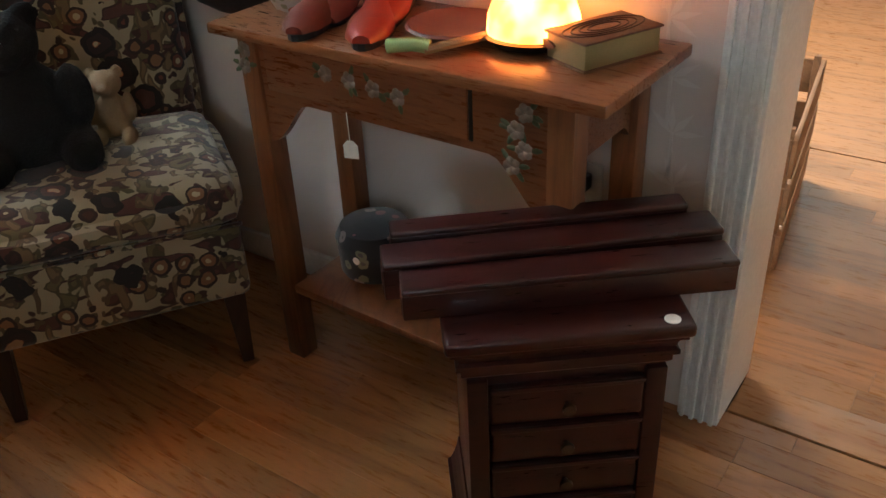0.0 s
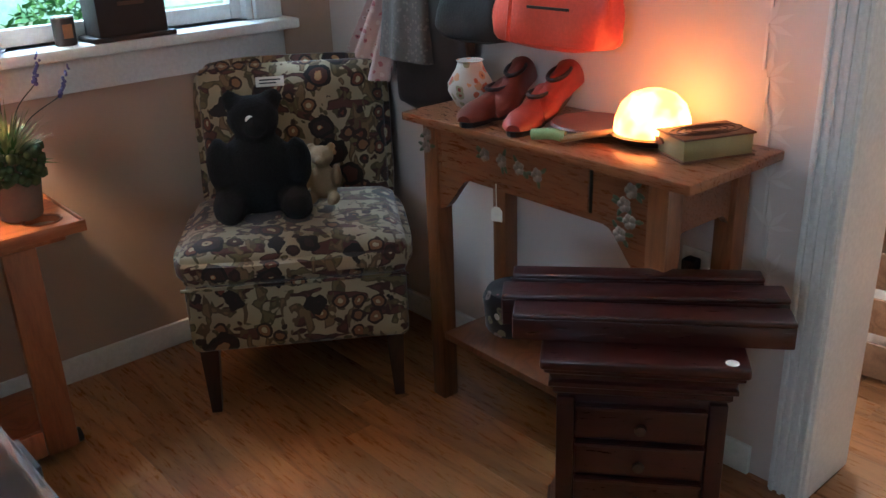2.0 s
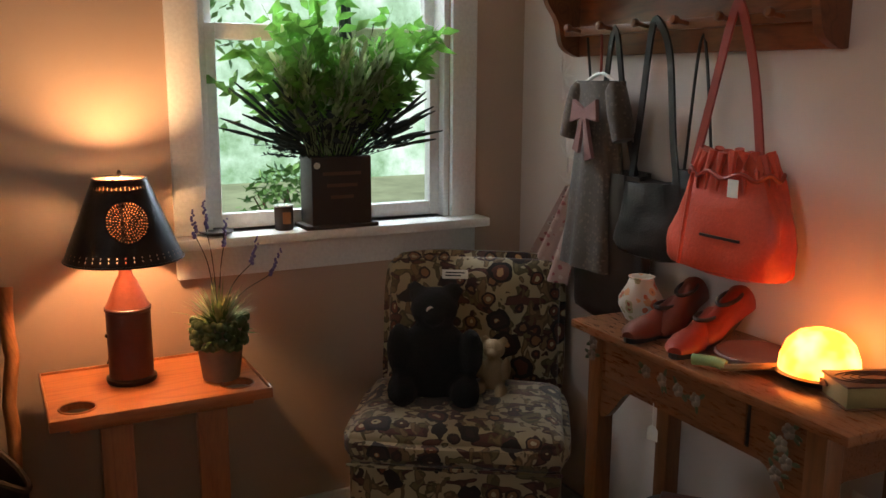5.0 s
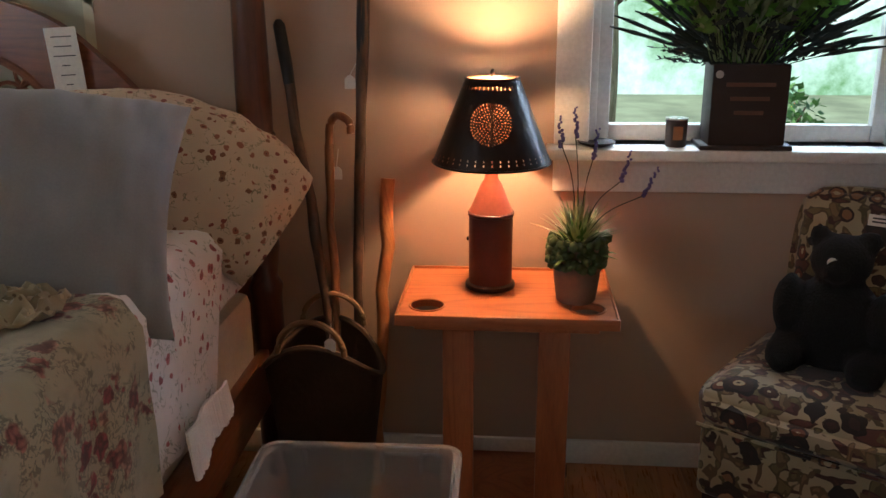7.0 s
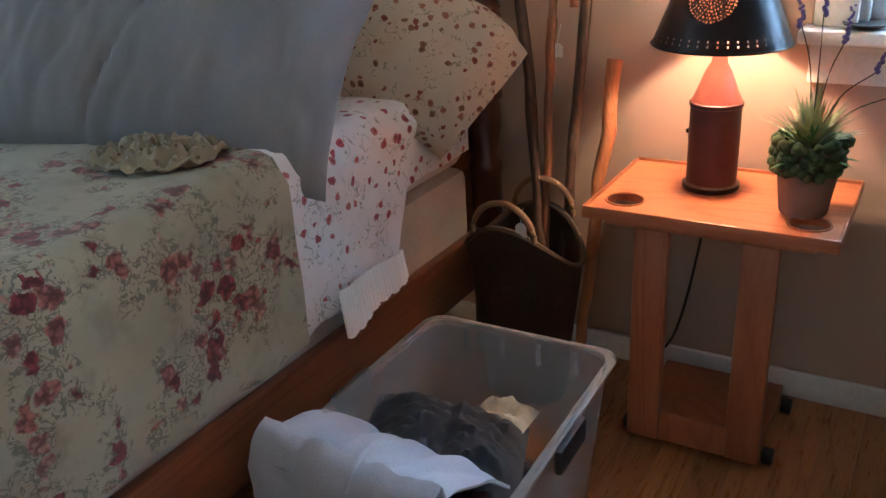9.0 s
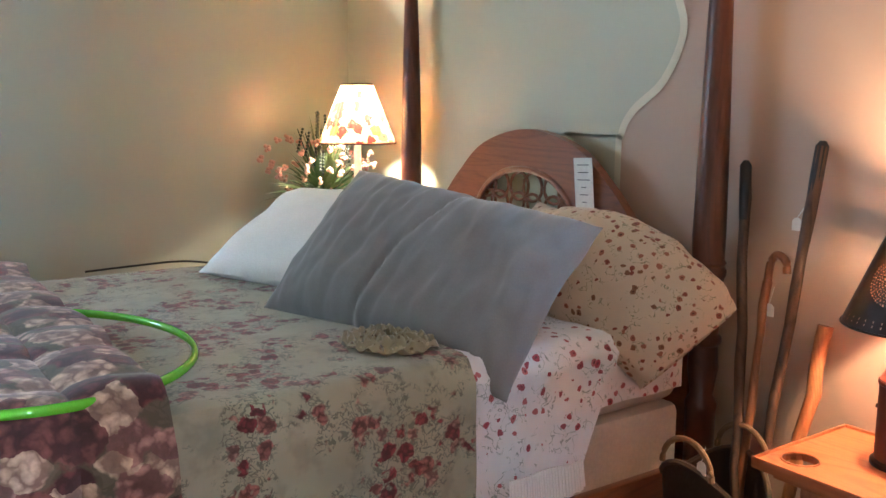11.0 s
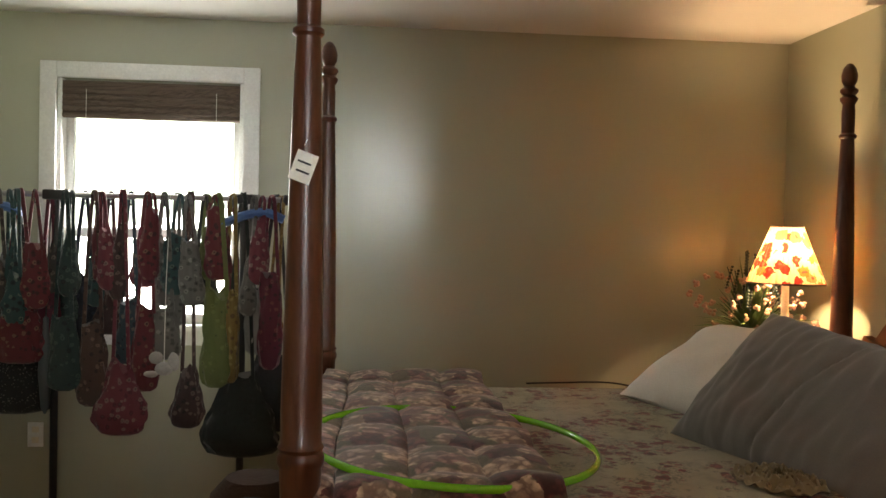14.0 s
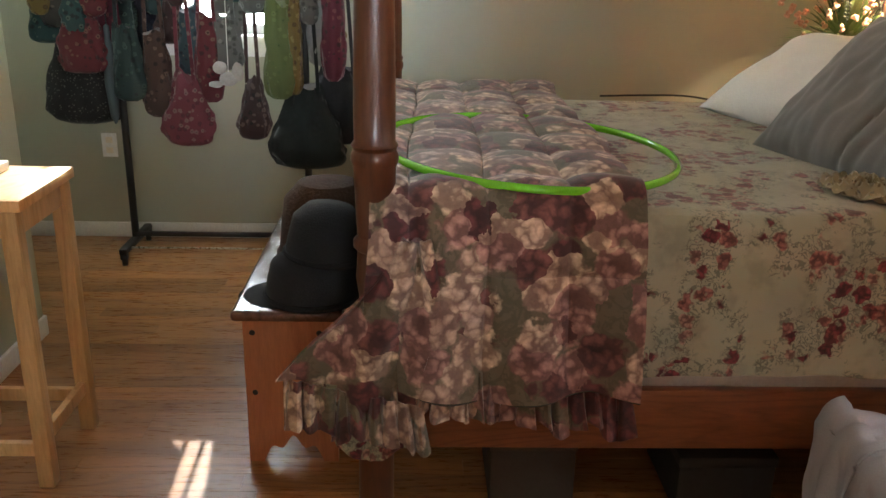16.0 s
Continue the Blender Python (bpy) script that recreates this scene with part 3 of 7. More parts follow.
win = thing("window_2", "white framed double-hung window behind the clothes rack", "window", kind="structure")
y0, y1, z0, z1 = WC
part("casing", box((XC + 0.001, y0 - 0.075, z0 - 0.075), (XC + 0.022, y0, z1 + 0.075), 0.005), M["trim"], win)
part("casing", box((XC + 0.001, y1, z0 - 0.075), (XC + 0.022, y1 + 0.075, z1 + 0.075), 0.005), M["trim"], win)
part("head_casing", box((XC + 0.001, y0, z1), (XC + 0.022, y1, z1 + 0.075), 0.005), M["trim"], win)
part("window_sill", box((XC - 0.1, y0, z0 - 0.03), (XC + 0.05, y1, z0), 0.005), M["trim"], win)
part("apron", box((XC + 0.001, y0, z0 - 0.1), (XC + 0.018, y1, z0 - 0.03), 0.004), M["trim"], win)
part("reveal", box((XC - 0.139, y0, z0), (XC, y0 + 0.02, z1), 0.002), M["trim"], win)
part("reveal", box((XC - 0.139, y1 - 0.02, z0), (XC, y1, z1), 0.002), M["trim"], win)
turn = Matrix.Translation((XC - 0.05, 0, 0)) @ Matrix.Rotation(radians(90), 4, "Z")
for off, za, zb in ((0.0, z0, 1.44), (0.035, 1.40, z1)):
    s = sash(win, y0 + 0.02, y1 - 0.02, off, za, zb)
    s.matrix_local = turn
win3 = thing("window_3", "tall white window of the adjoining room", "window", kind="structure")
for lo, hi in (((3.975, -1.93, 0.82), (3.999, -1.85, 2.43)), ((3.975, -0.85, 0.82), (3.999, -0.77, 2.43)), ((3.975, -1.85, 2.35), (3.999, -0.85, 2.43)), ((3.975, -1.85, 0.82), (3.999, -0.85, 0.9))):
    part("casing", box(lo, hi, 0.004), M["trim"], win3)
# Unseen casing, added round the fill lamp's opening.
win4_added = thing("window_4_added", "added unseen white window frame round the hall fill lamp", "window", kind="structure")
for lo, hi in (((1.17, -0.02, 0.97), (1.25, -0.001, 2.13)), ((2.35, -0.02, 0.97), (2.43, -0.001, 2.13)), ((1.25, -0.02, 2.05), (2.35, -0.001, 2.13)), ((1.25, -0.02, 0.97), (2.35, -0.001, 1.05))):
    part("casing", box(lo, hi, 0.004), M["trim"], win4_added)
part("pane", box((4.06, -1.85, 0.9), (4.066, -0.85, 2.35)), M["glass"], win3, smooth=False).visible_shadow = False

# ---- outdoors ----
solid("ground", box((-60, -60, -0.5), (60, 60, -0.35)), plain("lawn", (0.24, 0.28, 0.18), 0.9, vary=0.4, scale=1.5), "sunlit lawn and mulch outdoors", "ground", kind="structure", smooth=False)


# Self-lit boards: the outdoor brightness is put into their emission.
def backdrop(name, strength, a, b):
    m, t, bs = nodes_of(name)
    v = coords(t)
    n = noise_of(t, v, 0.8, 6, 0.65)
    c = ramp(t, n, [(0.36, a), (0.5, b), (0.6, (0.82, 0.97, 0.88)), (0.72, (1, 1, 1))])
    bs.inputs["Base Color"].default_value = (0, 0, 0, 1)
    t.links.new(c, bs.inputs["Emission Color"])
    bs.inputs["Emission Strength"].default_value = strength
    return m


B1 = backdrop("garden_glow", 0.95, (0.16, 0.34, 0.14), (0.5, 0.74, 0.55))
B2 = backdrop("sky_glow", 2.8, (0.72, 0.9, 0.75), (0.95, 1.0, 0.96))
solid("backdrop_garden", box((-9, 12, -0.4), (7, 12.1, 7)), B1, "self-lit board of pale garden distance", "backdrop", kind="structure", smooth=False)
solid("backdrop_street", box((-14.1, -7.5, -0.4), (-14, 1.5, 3.6)), B2, "self-lit board of pale sky and trees", "backdrop", kind="structure", smooth=False)
# Out of view; glows behind the hall's east window.
solid("backdrop_hall", box((9, -7, -0.4), (9.1, 4, 6)), backdrop("hall_glow", 0.6, (0.5, 0.62, 0.45), (0.8, 0.9, 0.8)), "self-lit board of pale sky and trees", "backdrop", kind="structure", smooth=False)

# ---- oak floor ----
floor = thing("floor", "honey-stained oak strip floor", "floor", kind="structure")
part("subfloor", box((XC - 0.1, -4.4, -0.12), (4.1, 0.1, -0.012)), M["gap"], floor, smooth=False)
rnd = random.Random(4)
PW = 0.083
planks = []
for x in np.arange(XC, 0.02, PW):
    y = 0.0 - rnd.random() * 0.9
    ends = [0.0]
    while y > YBACK:
        ends.append(y)
        y -= 0.7 + rnd.random() * 0.9
    ends.append(YBACK)
    planks += [(x, min(x + PW, 0.035), b, a) for a, b in zip(ends, ends[1:]) if a - b > 0.05]
for x in np.arange(0.165, 4.0, PW):
    y = 0.0 - rnd.random() * 0.9
    ends = [0.0]
    while y > YBACK:
        ends.append(y)
        y -= 0.7 + rnd.random() * 0.9
    ends.append(YBACK)
    if x < 1.4:
        planks += [(x, x + PW, b, a) for a, b in zip(ends, ends[1:]) if a - b > 0.05]


def plank_mesh(w, l):
    bm = bmesh.new()
    t, h, e = 0.0, -0.0119, 0.0005
    lo = [bm.verts.new(p) for p in ((0, 0, h), (w, 0, h), (w, l, h), (0, l, h))]
    mid = [bm.verts.new(p) for p in ((0, 0, t - e), (w, 0, t - e), (w, l, t - e), (0, l, t - e))]
    hi = [bm.verts.new(p) for p in ((e, e, t), (w - e, e, t), (w - e, l - e, t), (e, l - e, t))]
    for a, b in ((lo, mid), (mid, hi)):
        for i in range(4):
            bm.faces.new((a[i], a[(i + 1) % 4], b[(i + 1) % 4], b[i]))
    bm.faces.new(hi)
    return bm


for x0, x1, y0, y1 in planks:
    p = part("plank", plank_mesh(x1 - x0 - 0.0003, y1 - y0 - 0.0004), M["oak"], floor, smooth=False)
    p.location = (x0, y0, 0)
part("far_boards", box((1.42, YBACK, -0.0119), (4.0, 0, -0.0004)), M["oak"], floor, smooth=False)
solid("threshold_1", box((0.038, -2.92, -0.0118), (0.1615, -1.727, 0.004), 0.003), M["oak"], "flat oak threshold board in the opening", "threshold", kind="structure")

# ---- the bed ----
NX, FX, HY, FY = -1.935, -3.50, -0.11, -2.25     # near and far posts, head and foot
bed = thing("four_poster_bed", "cherry-stained four-poster bed with turned tall posts", "bed", pose(-2.7, -1.2, 0))


def under(ob, parent):
    ob.parent = parent
    ob.matrix_parent_inverse = parent.matrix_world.inverted()
    return ob


def bpart(name, bm, material, parent=bed, label="", smooth=True):
    return under(link(name, bm, material, None, smooth, label), parent)


POST = [(0.043, 0.0), (0.043, 0.55), (0.046, 0.56), (0.046, 0.575), (0.033, 0.60), (0.044, 0.68), (0.04, 0.745), (0.049, 0.755), (0.049, 0.77), (0.04, 0.78), (0.043, 0.83),
        (0.047, 0.94), (0.052, 0.95), (0.052, 0.965), (0.046, 0.975), (0.052, 0.985), (0.045, 0.995), (0.046, 1.06), (0.043, 1.25), (0.039, 1.45), (0.034, 1.65), (0.03, 1.80), (0.027, 1.885),
        (0.035, 1.892), (0.035, 1.902), (0.026, 1.91), (0.027, 2.0), (0.024, 2.03), (0.034, 2.045), (0.036, 2.056), (0.024, 2.068), (0.036, 2.082), (0.036, 2.092), (0.02, 2.106), (0.03, 2.125),
        (0.033, 2.15), (0.026, 2.18), (0.013, 2.198), (0.002, 2.203)]
for px, py in ((NX, HY), (FX, HY), (NX, FY), (FX, FY - 0.02)):
    p = bpart("post", lathe(POST, 28), M["cherry"])
    p.matrix_world = pose(px, py, 0)
bpart("side_rail", box((NX - 0.02, FY + 0.04, 0.24), (NX + 0.01, HY - 0.04, 0.40), 0.006), M["rail"])
bpart("side_rail", box((FX - 0.01, FY + 0.04, 0.24), (FX + 0.02, HY - 0.04, 0.40), 0.006), M["rail"])
bpart("foot_rail", box((FX + 0.04, FY - 0.02, 0.24), (NX - 0.04, FY + 0.02, 0.42), 0.006), M["headwood"])
# headboard: a broad arch with shoulders and a pierced oval
arch = [(-3.46, 0.35), (-1.97, 0.35), (-1.97, 0.92)]
arch += [tuple(p.xz) for p in curve_pts([(-1.97, 0, 0.92), (-2.10, 0, 0.985), (-2.2, 0, 1.06), (-2.31, 0, 1.17), (-2.47, 0, 1.29), (-2.72, 0, 1.345), (-2.97, 0, 1.29), (-3.13, 0, 1.17), (-3.235, 0, 1.065)], 5)]
arch += [(-3.30, 1.085), (-3.33, 1.03), (-3.46, 0.92)]
bm = bmesh.new()
HOLE = (-2.735, 1.02, 0.27, 0.185)
seg = 48
ang = lambda x, z: math.atan2(z - HOLE[1], x - HOLE[0])
dense = []
for i in range(len(arch)):
    a, b = Vector(arch[i]), Vector(arch[(i + 1) % len(arch)])
    k = max(1, int((b - a).length / 0.05))
    dense += [a + (b - a) * j / k for j in range(k)]
outer = dense
inner = [Vector((HOLE[0] + HOLE[2] * math.cos(ang(*p)), HOLE[1] + HOLE[3] * math.sin(ang(*p)))) for p in outer]
rows = [[bm.verts.new((p.x, y, p.y)) for p in ring] for ring, y in ((outer, -0.13), (inner, -0.13), (inner, -0.095), (outer, -0.095))]
n = len(outer)
for r in range(4):
    for i in range(n):
        try:
            bm.faces.new((rows[r][i], rows[r][(i + 1) % n], rows[(r + 1) % 4][(i + 1) % n], rows[(r + 1) % 4][i]))
        except ValueError:
            pass
hb = bpart("headboard", bm, M["headwood"], bed, "arched headboard with a pierced oval", smooth=False)
bpart("oval_rim", tube([(HOLE[0] + HOLE[2] * math.cos(a), -0.13, HOLE[1] + HOLE[3] * math.sin(a)) for a in np.linspace(0, 2 * math.pi, 40, endpoint=False)], 0.011, loop=True), M["rail"], hb)
bpart("crest", prism([tuple(p.xz) for p in curve_pts([(-2.95, 0, 0.9), (-2.90, 0, 0.99), (-2.80, 0, 1.055), (-2.70, 0, 1.06), (-2.6, 0, 1.0), (-2.54, 0, 0.9)], 5)], 0.03, m=Matrix.Translation((0, -0.145, 0))), M["headwood"], hb)
for cx in (-2.92, -2.735, -2.55):
    bm = bmesh.new()
    for k in range(4):
        a0 = math.pi / 4 + k * math.pi / 2
        ring = [(cx + 0.052 * math.cos(a0) + 0.05 * math.cos(a), -0.115, 1.105 + 0.052 * math.sin(a0) + 0.05 * math.sin(a)) for a in np.linspace(0, 2 * math.pi, 16, endpoint=False)]
        tube(ring, 0.006, bm, 6, True)
    bpart("fretwork", bm, M["rail"], hb)


def top_z(x, y):
    """The height of the made-up bed's top."""
    return 0.83 + 0.012 * noise.noise(Vector((x * 2.2, y * 2.2, 1)))


bpart("box_spring", box((FX + 0.03, FY + 0.07, 0.36), (NX - 0.02, HY - 0.06, 0.58), 0.03), M["box"], bed, "quilted pale box spring")
bpart("mattress", box((FX + 0.03, FY + 0.07, 0.585), (NX - 0.02, HY - 0.06, 0.815), 0.05, seg=4), M["box"], bed)


def drape(y_from, y_to, inset, lift, bottom, ny, wave, far_bottom, seed, side_x=NX, taper=0.0):
    """A cover laid across the bed from the far side over the top and down the near side."""
    x_far, x_near = FX + 0.0, side_x
    top_w, near_drop, far_drop = x_near - x_far, 0.83 + lift - bottom, 0.83 + lift - far_bottom
    total = far_drop + top_w + near_drop

    def f(u, v):
        y = y_from + (y_to - y_from) * v
        s = u * total
        r = 0.05
        if s < far_drop:
            x, z = x_far, far_bottom + s
        elif s < far_drop + top_w:
            x = x_far + s - far_drop
            z = top_z(x, y) + lift
            e = min(x - x_far, x_near - x)
            if e < r:
                z -= r - math.sqrt(max(0, r * r - (r - e) ** 2))
        else:
            k = (s - far_drop - top_w) / near_drop
            x = x_near + 0.006 + wave * k * (0.5 + 0.5 * math.sin(y * 34 + seed + 2 * noise.noise(Vector((y * 3, seed, 0)))))
            z = 0.83 + lift - 0.05 - (near_drop - 0.05) * k + 0.008 * noise.noise(Vector((y * 6, seed, 3))) * k
            y -= taper * k * v
        x += 0.004 * noise.noise(Vector((y * 9, z * 9, seed)))
        return Vector((x, y, z))
    return sheet(f, 90, ny, 0.006)


spread = solid("bedspread", drape(FY + 0.10, -0.945, 0, 0.007, 0.45, 60, 0.012, 0.5, 1.0, NX + 0.018), M["spread"], "cream cotton bedspread printed with red roses", "bedspread")
solid("bed_sheet", drape(-0.985, -0.46, 0, 0.0, 0.458, 30, 0.010, 0.55, 3.0, NX + 0.003, 0.15), M["budsheet"], "white sheet sprigged with small red rosebuds", "sheet")
solid("fitted_sheet", drape(-0.56, -0.185, 0, -0.004, 0.63, 20, 0.004, 0.6, 5.0, NX - 0.016), M["budsheet"], "white rosebud fitted sheet round the mattress", "sheet")


def blanket_edge(u, v):
    """A ribbed cotton edge with scallops, showing below the sheet."""
    y = -0.86 + 0.235 * u
    low = 0.425 + 0.04 * u - 0.007 * abs(math.sin(u * 22))
    return Vector((NX + 0.045 + 0.012 * v + 0.0015 * math.sin(y * 700) + 0.006 * math.sin(u * 9), y, 0.53 - (0.53 - low) * v))


solid("ribbed_blanket", sheet(blanket_edge, 120, 10, 0.005), M["white"], "cream ribbed cotton blanket edge hanging below the sheet", "blanket")


# folded rose quilt across the foot of the bed
def quilt_net(u, v):
    y = -1.66 - 0.60 * v
    x_far, x_near = FX + 0.02, NX + 0.03
    top_w, drop = x_near - x_far, 0.48
    s = u * (top_w + drop)
    puff = 0.026 * abs(math.sin((v * 3.4 + 0.1) * math.pi)) ** 0.4 + 0.016 * abs(math.sin(s * 13)) ** 0.5
    y -= 0.05 * max(0, s - top_w) * (v * 2 - 0.6)
    if s < top_w:
        x = x_far + s
        z = top_z(x, y) + 0.025 + puff
        e = x_near - x
        if e < 0.06:
            z -= 0.06 - math.sqrt(max(0, 0.0036 - (0.06 - e) ** 2))
        y += 0.02 * noise.noise(Vector((x * 3, v * 3, 5)))
    else:
        k = (s - top_w) / drop
        x = x_near + puff * 0.8 + 0.02 * k + 0.02 * math.sin(v * 17 + 2 * k) * k
        z = 0.80 - 0.38 * k + 0.015 * math.sin(v * 9) * k
    z += 0.004 * noise.noise(Vector((x * 14, y * 14, z * 14)))
    return Vector((x, y, z))


quilt = thing("quilt", "folded floral rose quilt with a gathered ruffle over the bed's foot", "quilt", pose(-2.6, -1.96, 0.85))
under(link("quilt_body", sheet(quilt_net, 130, 48, 0.02), M["quilt"], None, True), quilt)


def ruffle(y_a, y_b, z_a, z_b, drop, x, folds, seed):
    def f(u, v):
        y = y_a + (y_b - y_a) * u
        z = z_a + (z_b - z_a) * u - drop * v * (0.9 + 0.35 * noise.noise(Vector((u * 9, seed, 0))))
        amp = 0.006 + 0.022 * v
        q = u * folds * 6.28 + 2.6 * noise.noise(Vector((u * 7, seed, 2))) + 0.5 * v
        w = (math.sin(q) + 0.35 * math.sin(2.3 * q + seed)) * (0.7 + 0.7 * noise.noise(Vector((u * 5, v, seed))))
        return Vector((x + 0.012 + amp * w + 0.012 * v, y + 0.012 * v * math.cos(u * folds * 6.28) + 0.02 * v * (0.5 - u), z))
    return sheet(f, folds * 14, 8, 0.004)


for k in range(2):
    line = [tuple(quilt_net(u, 0.24 + 0.3 * k) + Vector((0.006, 0, 0.006))) for u in np.linspace(0.02, 0.98, 90)]
    under(link("quilting_seam", tube(line, 0.0028, seg=5), plain("dark_thread", (0.04, 0.03, 0.025), 0.9), None, True), quilt)
hem = [tuple(quilt_net(1.0, v) + Vector((0.014, 0, 0.0))) for v in np.linspace(0, 1, 30)]
under(link("piping", tube(hem, 0.005, seg=6), plain("dark_olive_piping", (0.03, 0.028, 0.018), 0.9), None, True), quilt)
under(link("ruffle", ruffle(-1.66, -2.24, 0.44, 0.50, 0.13, NX + 0.055, 15, 1), M["quilt"], None, True), quilt)
under(link("ruffle", ruffle(-2.14, -2.45, 0.40, 0.47, 0.12, NX + 0.085, 9, 4), M["quilt"], None, True), quilt)


def corner_fold(u, v):
    """The quilt's corner that swings round before the post."""
    w = 0.06 + 0.26 * u
    return Vector((NX + 0.085 + 0.016 * math.sin(v * 11 + u * 3) + 0.01 * noise.noise(Vector((u * 5, v * 5, 2))), -2.13 - w * v + 0.02 * math.sin(u * 5), 0.80 - 0.34 * u - 0.10 * u * (1 - v) + 0.02 * math.sin(v * 9) * u))


under(link("hanging_corner", sheet(corner_fold, 24, 30, 0.006), M["quilt"], None, True), quilt)
def under_cloth(u, v):
    return Vector((NX + 0.075 + 0.01 * math.sin(v * 18), -2.14 - 0.26 * v + 0.06 * u * v, 0.45 - (0.16 + 0.1 * (0.5 - abs(v - 0.6))) * u))


under(link("under_corner", sheet(under_cloth, 14, 20, 0.004), M["spread"], None, True, "cream rose cloth corner hanging below"), quilt)

# green hoop lying on the quilt
hc, hr = Vector((-2.35, -1.87, 0)), 0.39
ring = []
for a in np.linspace(0, 2 * math.pi, 72, endpoint=False):
    x, y = hc.x + hr * 1.12 * math.cos(a), hc.y + hr * math.sin(a)
    ring.append((x, y, 0.912 - 0.035 * (y + 2.26) / 0.78))
solid("hula_hoop", tube(ring, 0.0102, seg=10, loop=True), M["hoop"], "bright green plastic hoop lying on the quilt", "hoop")


def lay(bm, o, x, y):
    """Stands a cushion at o with its width along x and its height along y."""
    x, y = Vector(x).normalized(), Vector(y)
    y = (y - x * y.dot(x)).normalized()
    return frame_m(o, x, y, x.cross(y))


# pillows
CREASES = [(-0.02, 0.07, 0.015, 0.013), (0.03, 0.045, 0.008, 0.012), (-0.13, 0.08, 0.007, 0.015), (-0.24, 0.03, 0.006, 0.012), (0.17, -0.05, 0.004, 0.02), (0.3, -0.09, 0.006, 0.02)]
grey = solid("grey_pillow", pillow(0.86, 0.53, 0.25, 90, 0.015, 1, CREASES), M["greypil"], "long grey cotton pillow with gathered creases leaning on others", "pillow",
             lay(None, (-2.322, -0.824, 0.975), (0.755, 0.24, -0.1), (-0.065, 0.33, 0.36)))
solid("white_pillow", pillow(0.78, 0.52, 0.2, 26, 0.008, 2), M["white"], "plain white pillow lying behind the grey pillow", "pillow", lay(None, (-2.97, -0.78, 0.975), (0.8, 0.3, 0.0), (-0.25, 0.4, 0.24)))


def slumped_pillow(line, across, half_w, half_t, seed):
    """A soft pillow in an open-ended case, bent along a line; its case runs past the filling and gapes."""
    pts = curve_pts(line, 10)
    n, na = len(pts) - 1, 44
    bm = bmesh.new()
    rings = []

    def ring(i, kw, kt, back=0.0):
        p = pts[i]
        d = (pts[min(i + 1, n)] - pts[max(i - 1, 0)]).normalized()
        w = (Vector(across) - d * Vector(across).dot(d)).normalized()
        t = d.cross(w)
        out = []
        for k in range(na):
            a = 6.28319 * k / na
            c, q = math.cos(a), math.sin(a)
            f = 1 + 0.07 * noise.noise(Vector((c * 2, q * 2, i * 0.16 + seed))) + 0.05 * noise.noise(Vector((c * 5, q * 5, i * 0.3 + seed)))
            out.append(bm.verts.new(p - d * back + w * (half_w * kw * f * math.copysign(abs(c) ** 0.75, c)) + t * (half_t * kt * f * math.copysign(abs(q) ** 0.85, q))))
        return out

    for i in range(n + 1):
        u = i / n
        kw = min(1, 0.55 + 4 * u) * (1 - 0.12 * max(0, u - 0.75) * 4)
        kt = min(1, 0.12 + (u * 3.2) ** 0.7) * (1 - 0.45 * max(0, u - 0.78) * 4.5)
        rings.append(ring(i, kw, kt))
    for back, kw, kt in ((0.004, 0.82, 0.46), (0.05, 0.8, 0.4), (0.09, 0.6, 0.25)):
        rings.append(ring(n, kw, kt, back))
    for a, b in zip(rings, rings[1:]):
        for k in range(na):
            bm.faces.new((a[k], a[(k + 1) % na], b[(k + 1) % na], b[k]))
    bm.faces.new(rings[0][::-1])
    bm.faces.new(rings[-1])
    return bm


solid("rosebud_pillow", slumped_pillow([(-2.40, -0.38, 0.93), (-2.22, -0.37, 0.955), (-2.04, -0.335, 0.915), (-1.92, -0.30, 0.84), (-1.85, -0.275, 0.775)], (0.12, 0.52, 0.85), 0.185, 0.12, 3), M["buds"],
      "cream pillow printed with small red rosebuds in an open case", "pillow")
solid("rosebud_pillow", pillow(0.56, 0.42, 0.16, 34, 0.02, 4), M["buds"], "cream rosebud pillow behind the others", "pillow", lay(None, (-2.36, -0.27, 0.90), (1, 0.0, -0.1), (0.0, 0.3, 0.5)))


# crumpled floral cloth on the spread
def crumple(u, v):
    a, r = u * 6.283, 0.015 + 0.085 * v
    z = 0.015 * (1 - v) + 0.03 * noise.noise(Vector((math.cos(a) * 4.2, math.sin(a) * 3.2, v * 7))) + 0.014
    return Vector((r * 1.2 * math.cos(a) * (1 + 0.3 * noise.noise(Vector((a, 1, 0)))), r * math.sin(a), max(0.004, z)))


solid("crumpled_cloth", sheet(crumple, 60, 16, 0.003), patterned("olive_print", (0.3, 0.25, 0.15), [(0.14, 0.1, 0.05), (0.4, 0.33, 0.2)], 60), "crumpled floral cloth lying on the bedspread", "cloth", pose(-2.12, -1.06, 0.84, 0, 0, 20))

# ---- tray table with the tin lamp ----
tray = thing("tray_table", "maple tray table on two broad board legs", "side table", pose(-1.275, -0.224, 0))
bm = bmesh.new()
holes = [(-0.195, -0.105, 0.042), (0.195, -0.105, 0.042)]


